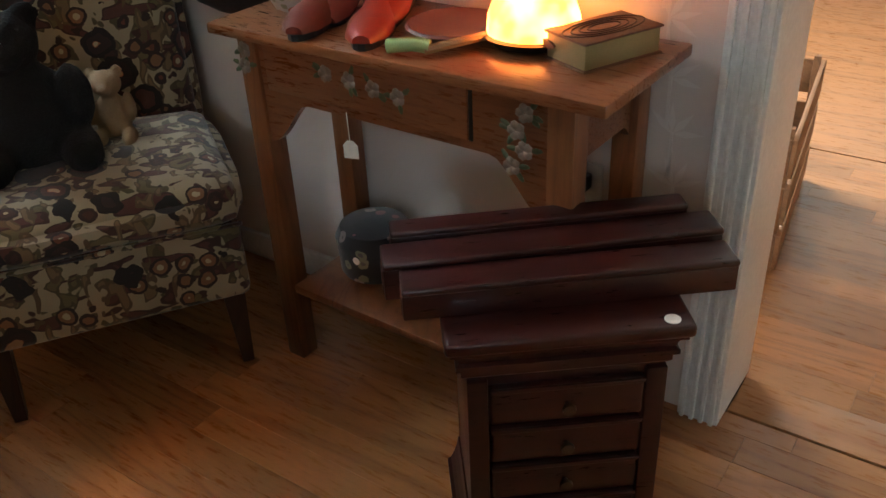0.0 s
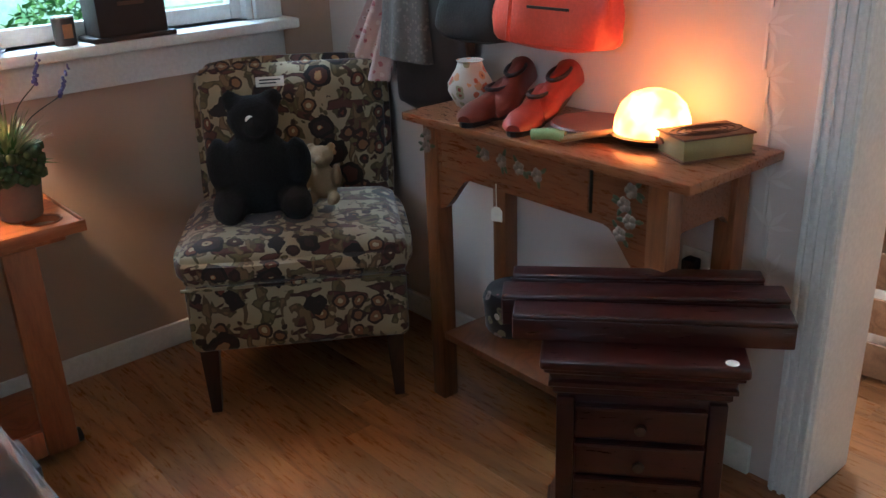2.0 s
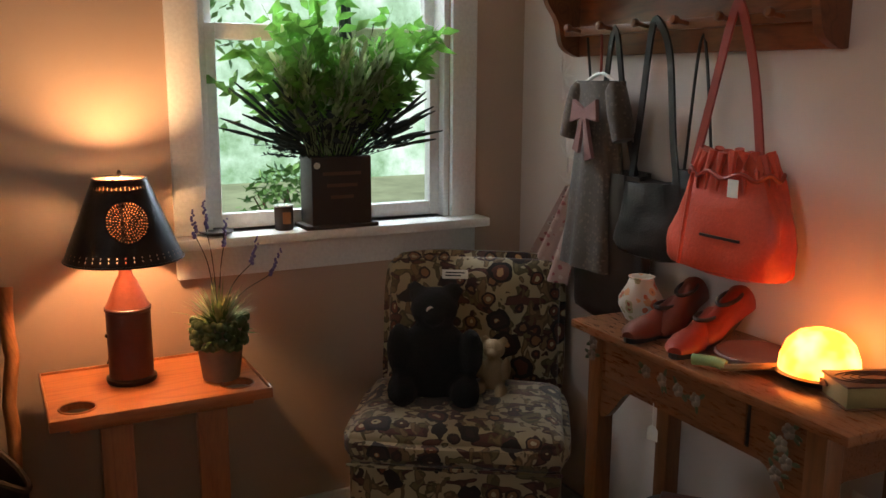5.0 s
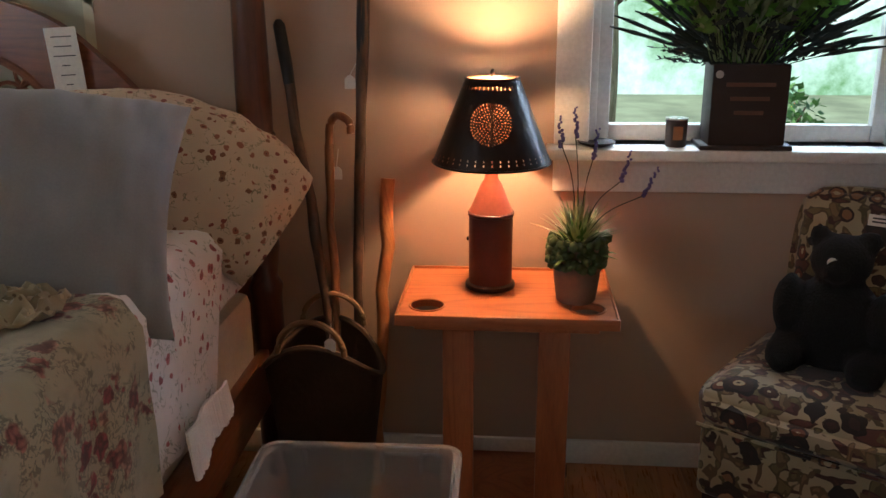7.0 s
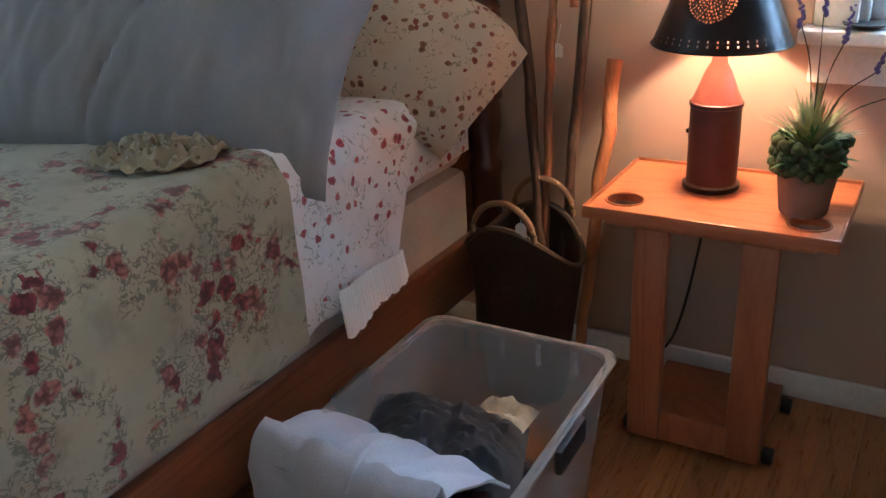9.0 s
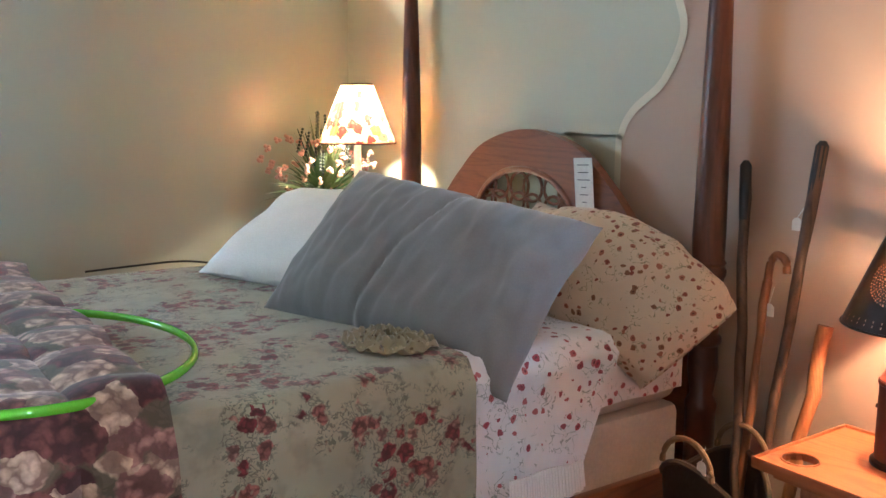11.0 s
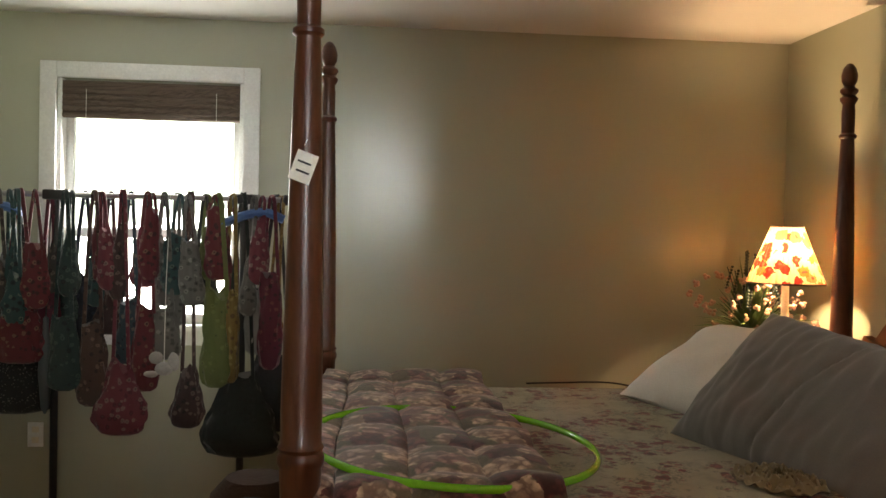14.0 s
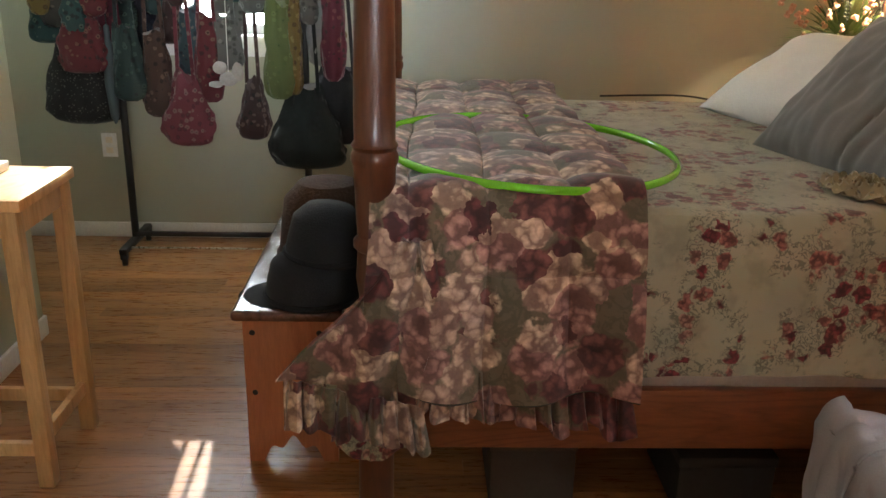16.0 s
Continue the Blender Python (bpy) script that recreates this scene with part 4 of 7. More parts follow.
def board_with_holes(bm, w, d, z0, z1, holes, seg=20):
    """A rectangular board with round holes, cut in strips round each hole."""
    xs = sorted({-w, w, *(v for h in holes for v in (h[0] - h[2] * 1.25, h[0] + h[2] * 1.25))})
    for a, b in zip(xs, xs[1:]):
        h = [q for q in holes if abs((a + b) / 2 - q[0]) < q[2]]
        if not h:
            box((a, -d, z0), (b, d, z1), 0, bm)
            continue
        cx, cy, r = h[0]
        q = r * 1.25
        if cy - q > -d:
            box((a, -d, z0), (b, cy - q, z1), 0, bm)
        box((a, cy + q, z0), (b, d, z1), 0, bm)
        ring_o, ring_i = [], []
        for k in range(seg):
            t = 2 * math.pi * k / seg + math.pi / seg
            c, s = math.cos(t), math.sin(t)
            f = 1 / max(abs(c), abs(s))
            ring_o.append((cx + q * c * f, cy + q * s * f))
            ring_i.append((cx + r * c, cy + r * s))
        vs = [[bm.verts.new((x, y, z)) for x, y in ring] for ring, z in ((ring_o, z1), (ring_i, z1), (ring_i, z0), (ring_o, z0))]
        for j in range(3):
            for k in range(seg):
                bm.faces.new((vs[j][k], vs[j][(k + 1) % seg], vs[j + 1][(k + 1) % seg], vs[j + 1][k]))
    return bm


board_with_holes(bm, 0.258, 0.187, 0.588, 0.605, holes)
bmesh.ops.remove_doubles(bm, verts=bm.verts, dist=0.0004)
tp = part("tabletop", bm, M["traywood"], tray, "maple tray top with two round cup holes", smooth=False)
for lo, hi in (((-0.262, -0.193, 0.584), (0.262, -0.1865, 0.612)), ((-0.262, 0.1865, 0.584), (0.262, 0.193, 0.612)), ((-0.2645, -0.193, 0.584), (-0.2585, 0.193, 0.612)), ((0.2585, -0.193, 0.584), (0.2645, 0.193, 0.612))):
    part("lipping", box(lo, hi, 0.002), M["traywood"], tp)
for hx in (-0.195, 0.195):
    part("cup_ring", tube([(hx + 0.042 * math.cos(a), -0.105 + 0.042 * math.sin(a), 0.6055) for a in np.linspace(0, 2 * math.pi, 24, endpoint=False)], 0.003, loop=True, seg=6), M["trayleg"], tp)
for lx in (-0.115, 0.115):
    part("leg", box((lx - 0.038, -0.165, 0.03), (lx + 0.038, -0.137, 0.566), 0.004), M["trayleg"], tray)
part("batten", box((-0.22, -0.17, 0.567), (0.22, -0.125, 0.587), 0.003), M["trayleg"], tray)
part("batten", box((-0.2, 0.08, 0.567), (0.2, 0.12, 0.587), 0.003), M["trayleg"], tray)
part("foot_board", box((-0.15, -0.136, 0.045), (0.15, 0.16, 0.062), 0.004), M["trayleg"], tray)
part("stretcher", box((-0.076, -0.16, 0.03), (0.076, -0.142, 0.1), 0.003), M["trayleg"], tray)
for cx, cy in ((-0.165, -0.10), (0.165, -0.10), (-0.165, 0.13), (0.165, 0.13)):
    part("caster", lathe([(0.004, -0.012), (0.018, -0.012), (0.02, -0.008), (0.02, 0.008), (0.018, 0.012), (0.004, 0.012)], 16, m=pose(cx, cy, 0.0205, 0, 90, 0)), M["black"], tray)

lamp = thing("tin_lamp", "oxblood canister table lamp with a pierced black tin shade, lit", "table lamp", pose(-1.32, -0.172, 0.605))
part("base", lathe([(0.062, 0.0), (0.064, 0.004), (0.064, 0.012), (0.058, 0.016)], 32), M["tin"], lamp)
part("canister", lathe([(0.056, 0.016), (0.056, 0.19), (0.059, 0.193), (0.059, 0.2), (0.055, 0.203)], 32), M["tinred"], lamp)
part("cone", lathe([(0.056, 0.203), (0.05, 0.213), (0.027, 0.27), (0.018, 0.285), (0.012, 0.33), (0.008, 0.36)], 32), plain("copper_red_tin", (0.3, 0.085, 0.05), 0.4, 0.2, vary=0.25), lamp, "copper red pierced cone")
part("rivet", lathe([(0.006, 0), (0.005, 0.004), (0.001, 0.006)], 10, m=pose(-0.056, -0.01, 0.13, 0, -90, 0)), M["tin"], lamp)
part("pole", lathe([(0.004, 0.36), (0.004, 0.455), (0.011, 0.46), (0.011, 0.478)], 12), M["tin"], lamp)
for k in range(3):
    part("spider", tube([(0.002, 0, 0.539), (0.066 * math.cos(k * 2.094), 0.066 * math.sin(k * 2.094), 0.535)], 0.0011, seg=5), M["tin"], lamp)
part("finial", lathe([(0.002, 0.538), (0.004, 0.54), (0.006, 0.548), (0.004, 0.554), (0.001, 0.557)], 14), M["tin"], lamp)
# shade: small plates with pierced gaps left between them
H0, H1, R0, R1 = 0.33, 0.535, 0.147, 0.066
bm = bmesh.new()
NU, NV = 264, 88


def pierced(a, h):
    """Whether the shade is open at this angle and height (0 to 1)."""
    rr = R0 + (R1 - R0) * h
    for c in (-90, 30, 150):
        d = (math.degrees(a) - c + 180) % 360 - 180
        u, w = math.radians(d) * rr, (h - 0.52) * 0.22
        r = math.hypot(u, w)
        th = math.atan2(w, u)
        if r < 0.052:
            band = int(r / 0.0075)
            slit = math.sin(th * (6 + 6 * band) + 1.3 * band + (3.0 * r / 0.05 if r < 0.03 else 0)) > 0.3
            return slit and 0.0018 < r - band * 0.0075 < 0.0062
    k = math.sin(a * 44)
    return (0.055 < h < 0.085 or 0.105 < h < 0.13 or 0.89 < h < 0.93) and k > 0.7


g = [[bm.verts.new(((R0 + (R1 - R0) * j / NV) * math.cos(2 * math.pi * i / NU), (R0 + (R1 - R0) * j / NV) * math.sin(2 * math.pi * i / NU), H0 + (H1 - H0) * j / NV)) for j in range(NV + 1)] for i in range(NU)]
for i in range(NU):
    for j in range(NV):
        a = 2 * math.pi * (i + 0.5) / NU
        a = a - 2 * math.pi if a > math.pi else a
        if not pierced(a, (j + 0.5) / NV):
            bm.faces.new((g[i][j], g[(i + 1) % NU][j], g[(i + 1) % NU][j + 1], g[i][j + 1]))
for v in [v for v in bm.verts if not v.link_faces]:
    bm.verts.remove(v)
sh = part("shade", bm, M["tin"], lamp, "black tin shade pierced with sunbursts")
skin = sh.data.copy()
for v in skin.vertices:
    k = 1 - 0.0016 / math.hypot(v.co.x, v.co.y)
    v.co.x, v.co.y = v.co.x * k, v.co.y * k
skin.materials[0] = plain("bare_copper_tin", (0.2, 0.09, 0.05), 0.4, 0.6, vary=0.15)
inner = new("inner_skin", skin)
inner.parent = sh
inner["label"] = "bare coppery tin inside the shade"
for r, z in ((R0, H0), (R1, H1)):
    part("rim", tube([(r * math.cos(a), r * math.sin(a), z) for a in np.linspace(0, 2 * math.pi, 40, endpoint=False)], 0.003, loop=True, seg=6), M["tin"], sh)
cord = curve_pts([(-1.33, -0.1, 0.609), (-1.36, -0.012, 0.61), (-1.37, -0.02, 0.4), (-1.42, -0.05, 0.12), (-1.52, -0.08, 0.012), (-1.4, -0.12, 0.01), (-1.24, -0.1, 0.01)], 8)
solid("lamp_cord", tube(cord, 0.0035, seg=6), M["black"], "thin black lamp cord hanging behind the table", "cord")


def spray(bm, origin, n, reach, spread, width, seed, lean=0.0, curl=0.3):
    """Arching narrow leaves from one root."""
    r = random.Random(seed)
    for _ in range(n):
        a, tilt, ln = r.random() * 6.283, (0.1 + r.random() * spread), reach * (0.6 + 0.5 * r.random())
        d = Vector((math.cos(a) * math.sin(tilt), math.sin(a) * math.sin(tilt), math.cos(tilt)))
        s = d.cross(Vector((0, 0, 1))).normalized() * width
        pts = [Vector(origin) + d * ln * t - Vector((0, 0, curl * ln * t * t * math.sin(tilt))) for t in (0, 0.4, 0.75, 1)]
        ws = (0.5, 1, 0.75, 0.05)
        q = [(bm.verts.new(p - s * w), bm.verts.new(p + Vector((0, 0, width * 0.4 * w))), bm.verts.new(p + s * w)) for p, w in zip(pts, ws)]
        for (a0, b0, c0), (a1, b1, c1) in zip(q, q[1:]):
            bm.faces.new((a0, b0, b1, a1))
            bm.faces.new((b0, c0, c1, b1))
    return bm


pot = thing("potted_grass", "mossy clay pot of green grass and lavender stems", "potted plant", pose(-1.105, -0.262, 0.605) @ Matrix.Scale(1.13, 4))
part("pot", lathe([(0.04, 0.0), (0.043, 0.004), (0.06, 0.135), (0.055, 0.135), (0.05, 0.11), (0.001, 0.105)], 24), M["clay"], pot)
bm = bmesh.new()
r = random.Random(3)
for _ in range(160):
    a, h = r.random() * 6.283, 0.085 + r.random() * 0.06
    rad = 0.056 + 0.006 * r.random()
    bmesh.ops.create_icosphere(bm, subdivisions=1, radius=0.006 + 0.008 * r.random(), matrix=Matrix.Translation((rad * math.cos(a), rad * math.sin(a), h)))
part("moss", bm, plain("dark_moss", (0.045, 0.07, 0.02), 0.9, vary=0.4), pot)
bm = spray(bmesh.new(), (0, 0, 0.12), 120, 0.13, 0.85, 0.0035, 5)
part("grass", bm, plain("grass_tips", (0.26, 0.28, 0.13), 0.6, vary=0.5, scale=30), pot)
bm = spray(bmesh.new(), (0, 0, 0.1), 70, 0.1, 1.2, 0.006, 6)
part("leaves", bm, M["leaf"], pot)
for dx, dy, h in ((-0.04, 0.02, 0.29), (0.03, 0.05, 0.25), (0.09, 0.03, 0.19), (0.14, 0.05, 0.14), (-0.01, 0.05, 0.31)):
    st = curve_pts([(0, 0, 0.12), (dx * 0.4, dy * 0.4, 0.12 + h * 0.5), (dx, dy, 0.12 + h * 0.75)], 5)
    part("stem", tube(st, 0.0012, seg=5), M["leafdark"], pot)
    e = st[-1]
    bm = bmesh.new()
    for k in range(16):
        bmesh.ops.create_icosphere(bm, subdivisions=1, radius=0.0055 - 0.0002 * k, matrix=Matrix.Translation((e.x + dx * 0.014 * k + r.uniform(-0.004, 0.004), e.y + r.uniform(-0.004, 0.004), e.z + 0.0042 * k)))
    part("bloom", bm, M["lavender"], pot)
part("price_dot", lathe([(0.007, 0), (0.007, 0.001)], 14, m=pose(0.002, -0.0545, 0.11, 82, 0, 0)), M["paper"], pot)

# ---- far bedside: lamp, flowers, stand ----
stand = thing("nightstand", "small cherry nightstand beside the bed's head", "nightstand", pose(-3.84, -0.26, 0))
part("top", box((-0.24, -0.2, 0.86), (0.24, 0.2, 0.885), 0.006), M["headwood"], stand)
part("case", box((-0.22, -0.18, 0.6), (0.22, 0.18, 0.86), 0.004), M["headwood"], stand)
part("drawer", box((-0.19, -0.195, 0.64), (0.19, -0.178, 0.83), 0.004), M["headwood"], stand)
part("knob", lathe([(0.008, 0), (0.016, 0.014), (0.012, 0.022), (0.001, 0.024)], 14, m=pose(0, -0.195, 0.735, 90, 0, 0)), M["black"], stand)
for lx in (-0.19, 0.19):
    for ly in (-0.15, 0.15):
        part("leg", box((lx - 0.022, ly - 0.022, 0), (lx + 0.022, ly + 0.022, 0.6), 0.004), M["headwood"], stand)
bl = thing("bedside_lamp", "white candlestick lamp with a gathered floral shade, lit", "table lamp", pose(-3.68, -0.27, 0.885))
cream = plain("cream_paint", (0.74, 0.68, 0.55), 0.4, vary=0.06)
part("base", lathe([(0.06, 0), (0.062, 0.01), (0.05, 0.03), (0.045, 0.04), (0.045, 0.13), (0.052, 0.14), (0.052, 0.16), (0.032, 0.175), (0.03, 0.2), (0.02, 0.21), (0.016, 0.25), (0.016, 0.38)], 24), cream, bl)
m_sh, t, b = nodes_of("lit_floral_shade")
v = coords(t)
c = blossoms(t, v, (0.32, 0.24, 0.13), 20, [(0.16, 0.012, 0.008), (0.26, 0.09, 0.03), (0.11, 0.07, 0.015)], (0.2, 0.03, 0.02), 0.55, 0.75, 0.9)
t.links.new(c, b.inputs["Base Color"])
b.inputs["Roughness"].default_value = 0.9
thru = t.nodes.new("ShaderNodeBsdfTranslucent")
t.links.new(c, thru.inputs["Color"])
both = t.nodes.new("ShaderNodeMixShader")
both.inputs[0].default_value = 0.5
t.links.new(b.outputs[0], both.inputs[1])
t.links.new(thru.outputs[0], both.inputs[2])
t.links.new(both.outputs[0], t.nodes["Material Output"].inputs["Surface"])
bm = bmesh.new()
n = 120
ring = [[bm.verts.new(((r0 + 0.003 * math.sin(k * 6.283 * 40 / n)) * math.cos(6.283 * k / n), (r0 + 0.003 * math.sin(k * 6.283 * 40 / n)) * math.sin(6.283 * k / n), z)) for k in range(n)] for r0, z in ((0.163, 0.385), (0.118, 0.5), (0.066, 0.63))]
for a, b2 in zip(ring, ring[1:]):
    for k in range(n):
        bm.faces.new((a[k], a[(k + 1) % n], b2[(k + 1) % n], b2[k]))
sh = part("shade", bm, m_sh, bl, "gathered red and cream floral shade")
for r0, z in ((0.164, 0.384), (0.067, 0.631)):
    part("trim", tube([(r0 * math.cos(a), r0 * math.sin(a), z) for a in np.linspace(0, 6.283, 48, endpoint=False)], 0.004, loop=True, seg=6), plain("brown_braid", (0.1, 0.04, 0.02), 0.8), sh)
vase = thing("flower_basket", "round basket of pink silk flowers and greenery", "flower arrangement", pose(-3.94, -0.30, 0.885) @ Matrix.Scale(1.2, 4))
part("basket", lathe([(0.06, 0), (0.085, 0.04), (0.09, 0.08), (0.075, 0.115), (0.07, 0.115), (0.001, 0.09)], 24), plain("copper_basket", (0.35, 0.16, 0.08), 0.6, vary=0.3), vase)
part("greenery", spray(spray(bmesh.new(), (0, 0, 0.1), 130, 0.28, 1.3, 0.009, 8), (0, 0, 0.1), 34, 0.33, 0.6, 0.004, 9), plain("arrangement_green", (0.06, 0.1, 0.03), 0.6, vary=0.4), vase)
bm = bmesh.new()
for k in range(64):
    a, h, q = r.random() * 6.283, r.random(), 0.06 + 0.18 * r.random()
    for j in range(6):
        bmesh.ops.create_icosphere(bm, subdivisions=1, radius=0.008, matrix=Matrix.Translation((q * math.cos(a) + r.uniform(-0.01, 0.01), q * math.sin(a) + r.uniform(-0.01, 0.01), 0.12 + 0.22 * h + r.uniform(-0.01, 0.01))))
part("blossoms", bm, plain("pink_petals", (0.5, 0.29, 0.23), 0.8, vary=0.3), vase)
bm = bmesh.new()
for k in range(14):
    a, q, h = r.random() * 6.283, 0.02 + 0.1 * r.random(), 0.25 + 0.2 * r.random()
    tube(curve_pts([(0, 0, 0.1), (q * 0.5 * math.cos(a), q * 0.5 * math.sin(a), h * 0.6), (q * math.cos(a), q * math.sin(a), h)], 4), 0.002, bm, 5)
    for j in range(8):
        bmesh.ops.create_icosphere(bm, subdivisions=1, radius=0.006, matrix=Matrix.Translation((q * math.cos(a) * (0.8 + 0.03 * j), q * math.sin(a) * (0.8 + 0.03 * j), h - 0.012 * j)))
part("twiggery", bm, M["leafdark"], vase)

# ---- slipper chair ----
ca = Vector((0.83, -0.56, 0)).normalized()          # along its width
cf = Vector((-0.56, -0.83, 0)).normalized()         # the way it faces
co = Vector((-0.575, -0.595, 0))                    # middle of its front, on the floor
chair = thing("slipper_chair", "armless slipper chair in retro floral upholstery", "chair", frame_m(co, ca, -cf, Vector((0, 0, 1))))
bm = box((-0.285, -0.02, 0.19), (0.285, 0.44, 0.38), 0.02, seg=3)
part("seat_base", bm, M["retro"], chair)


def puffed(lo, hi, puff, n=14):
    """An upholstered block whose faces swell a little."""
    bm = bmesh.new()
    bmesh.ops.create_cube(bm, size=2.0)
    bmesh.ops.subdivide_edges(bm, edges=bm.edges[:], cuts=n, use_grid_fill=True)
    lo, hi = Vector(lo), Vector(hi)
    c, h = (lo + hi) / 2, (hi - lo) / 2
    for v in bm.verts:
        p = v.co.copy()
        q = Vector((p.x, p.y, p.z))
        for i in range(3):
            j, k = (i + 1) % 3, (i + 2) % 3
            if abs(abs(p[i]) - 1) < 1e-4:
                q[i] += math.copysign(puff / h[i] * (1 - p[j] ** 4) * (1 - p[k] ** 4), p[i])
        r = 0.03
        q = Vector((c[i] + h[i] * q[i] for i in range(3)))
        lim = h - Vector((r, r, r))
        d = Vector((max(-lim[i], min(lim[i], q[i] - c[i])) for i in range(3)))
        e = q - c - d
        if e.length > r and sum(abs(x) > 1e-5 for x in e) > 1:
            q = c + d + e.normalized() * r
        q += 0.004 * Vector((noise.noise(q * 7), noise.noise(q * 7 + Vector((5, 0, 0))), noise.noise(q * 7 + Vector((0, 5, 0)))))
        v.co = q
    return bm


part("seat_cushion", puffed((-0.29, -0.03, 0.375), (0.29, 0.43, 0.475), 0.02), M["retro"], chair)
bk = part("backrest", puffed((-0.27, 0.0, 0.40), (0.27, 0.12, 0.875), 0.02), M["retro"], chair)
bk.matrix_local = pose(0.01, 0.37, -0.02, -9, 0, 0)
for lx, ly, sp in ((-0.245, 0.02, -1), (0.245, 0.02, 1), (-0.235, 0.4, -1), (0.235, 0.4, 1)):
    bm = bmesh.new()
    t = [bm.verts.new((lx + a * 0.024, ly + b * 0.024, 0.19)) for a, b in ((-1, -1), (1, -1), (1, 1), (-1, 1))]
    f = [bm.verts.new((lx + a * 0.013 + sp * 0.004, ly + b * 0.013 - 0.006, 0.0)) for a, b in ((-1, -1), (1, -1), (1, 1), (-1, 1))]
    bm.faces.new(t)
    bm.faces.new(f[::-1])
    for i in range(4):
        bm.faces.new((t[i], t[(i + 1) % 4], f[(i + 1) % 4], f[i]))
    part("leg", bm, wood("dark_leg", (0.02, 0.01, 0.007), (0.045, 0.02, 0.013), 0.35, "Z"), chair, smooth=False)
part("piping", tube([(-0.288, -0.028, 0.377), (0.288, -0.028, 0.377)], 0.005, seg=6), M["retro"], chair)
lab = part("price_label", box((-0.04, -0.002, -0.014), (0.04, 0.0, 0.014)), M["paper"], chair, "white paper price label", smooth=False)
lab.matrix_local = pose(-0.045, 0.452, 0.80, -9, 0, 2)
for k in range(2):
    w = part("writing_bar", box((-0.03, -0.0032, -0.002), (0.03 - 0.012 * k, -0.0022, 0.002)), M["ink"], lab, smooth=False)
    w.location = (0, 0, 0.005 - 0.009 * k)


def plush(bm, blobs, fuzz, seed, sub=4):
    """Rounded limbs run together; fuzz: how far the pile stands out."""
    for (x, y, z), (sx, sy, sz) in blobs:
        made = bmesh.ops.create_icosphere(bm, subdivisions=sub, radius=1.0)["verts"]
        for v in made:
            p = Vector((v.co.x * sx, v.co.y * sy, v.co.z * sz))
            p *= 1 + fuzz * noise.noise(p * 38 + Vector((seed, x * 9, z * 9))) / max(sx, 0.01) * 0.3
            v.co = p + Vector((x, y, z))
    return bm


def fuse(ob, size, smooth=6):
    """Runs overlapping rounded shapes together into one skin."""
    r = ob.modifiers.new("skin", "REMESH")
    r.mode, r.voxel_size, r.use_smooth_shade = "VOXEL", size, True
    return ob


cm = chair.matrix_world
bear = plush(bmesh.new(), [((0, 0.0, 0.13), (0.115, 0.1, 0.15)), ((0.0, -0.01, 0.315), (0.078, 0.075, 0.07)), ((0.0, -0.075, 0.30), (0.035, 0.035, 0.03)), ((-0.062, 0.0, 0.37), (0.03, 0.016, 0.032)),
                           ((0.062, 0.0, 0.37), (0.03, 0.016, 0.032)), ((-0.1, -0.07, 0.06), (0.05, 0.1, 0.055)), ((0.1, -0.08, 0.055), (0.05, 0.1, 0.052)), ((-0.115, -0.03, 0.18), (0.04, 0.05, 0.085)), ((0.12, -0.04, 0.17), (0.04, 0.055, 0.08))], 0.012, 1)
fuse(solid("plush_bear", bear, M["blackfur"], "black plush toy bear sitting on the chair", "plush toy", cm @ pose(-0.085, 0.25, 0.47, 0, 0, 6) @ Matrix.Scale(0.88, 4)), 0.013)
solid("price_sticker", lathe([(0.011, 0), (0.011, 0.0015)], 16), M["paper"], "round white price sticker on the black bear", "sticker", cm @ pose(-0.088, 0.176, 0.757, 75, 0, 6))
small = plush(bmesh.new(), [((0, 0, 0.06), (0.04, 0.034, 0.055)), ((0, -0.006, 0.138), (0.034, 0.03, 0.03)), ((0, -0.036, 0.131), (0.015, 0.014, 0.012)), ((-0.028, 0, 0.163), (0.013, 0.008, 0.013)), ((0.028, 0, 0.163), (0.013, 0.008, 0.013)),
                            ((-0.032, -0.04, 0.022), (0.018, 0.042, 0.02)), ((0.032, -0.04, 0.022), (0.018, 0.042, 0.02)), ((-0.042, -0.02, 0.085), (0.014, 0.02, 0.034)), ((0.042, -0.02, 0.085), (0.014, 0.02, 0.034))], 0.004, 2, 3)
fuse(solid("plush_bear", small, plain("tan_plush", (0.26, 0.17, 0.09), 1.0, vary=0.25, fine=200, bump=0.8), "small tan plush toy bear with a bow", "plush toy", cm @ pose(0.085, 0.295, 0.474, -4, 0, -10)), 0.005)

# ---- writing desk ----
desk = thing("writing_desk", "small oak writing desk with painted rose sprays", "desk", pose(-0.172, -1.165, 0, 0, 0, -1.5))
DX0, DX1, DY0, DY1, DZ = -0.158, 0.158, -0.424, 0.42, 0.79
part("desktop", box((DX0, DY0, DZ - 0.022), (DX1, DY1, DZ), 0.005), M["deskwood"], desk)
for lx, ly in ((DX0 + 0.05, -0.338), (DX0 + 0.05, 0.345), (DX1 - 0.035, -0.338), (DX1 - 0.035, 0.345)):
    part("leg", box((lx - 0.024, ly - 0.024, 0), (lx + 0.024, ly + 0.024, DZ - 0.022), 0.003), M["deskleg"], desk)


def apron(length, tall, dip, n=16):
    """A shaped rail with an arched lower edge, its length along x."""
    out = [(-length / 2, 0), (length / 2, 0), (length / 2, -tall)]
    for k in range(n + 1):
        u = 1 - 2 * k / n
        e = max(0.0, (abs(u) - 0.66) / 0.34)
        out.append((u * length / 2 * 0.985, -dip - (tall - dip) * (3 * e * e - 2 * e ** 3) ** 0.9 * 0.98))
    out.append((-length / 2, -tall))
    return out


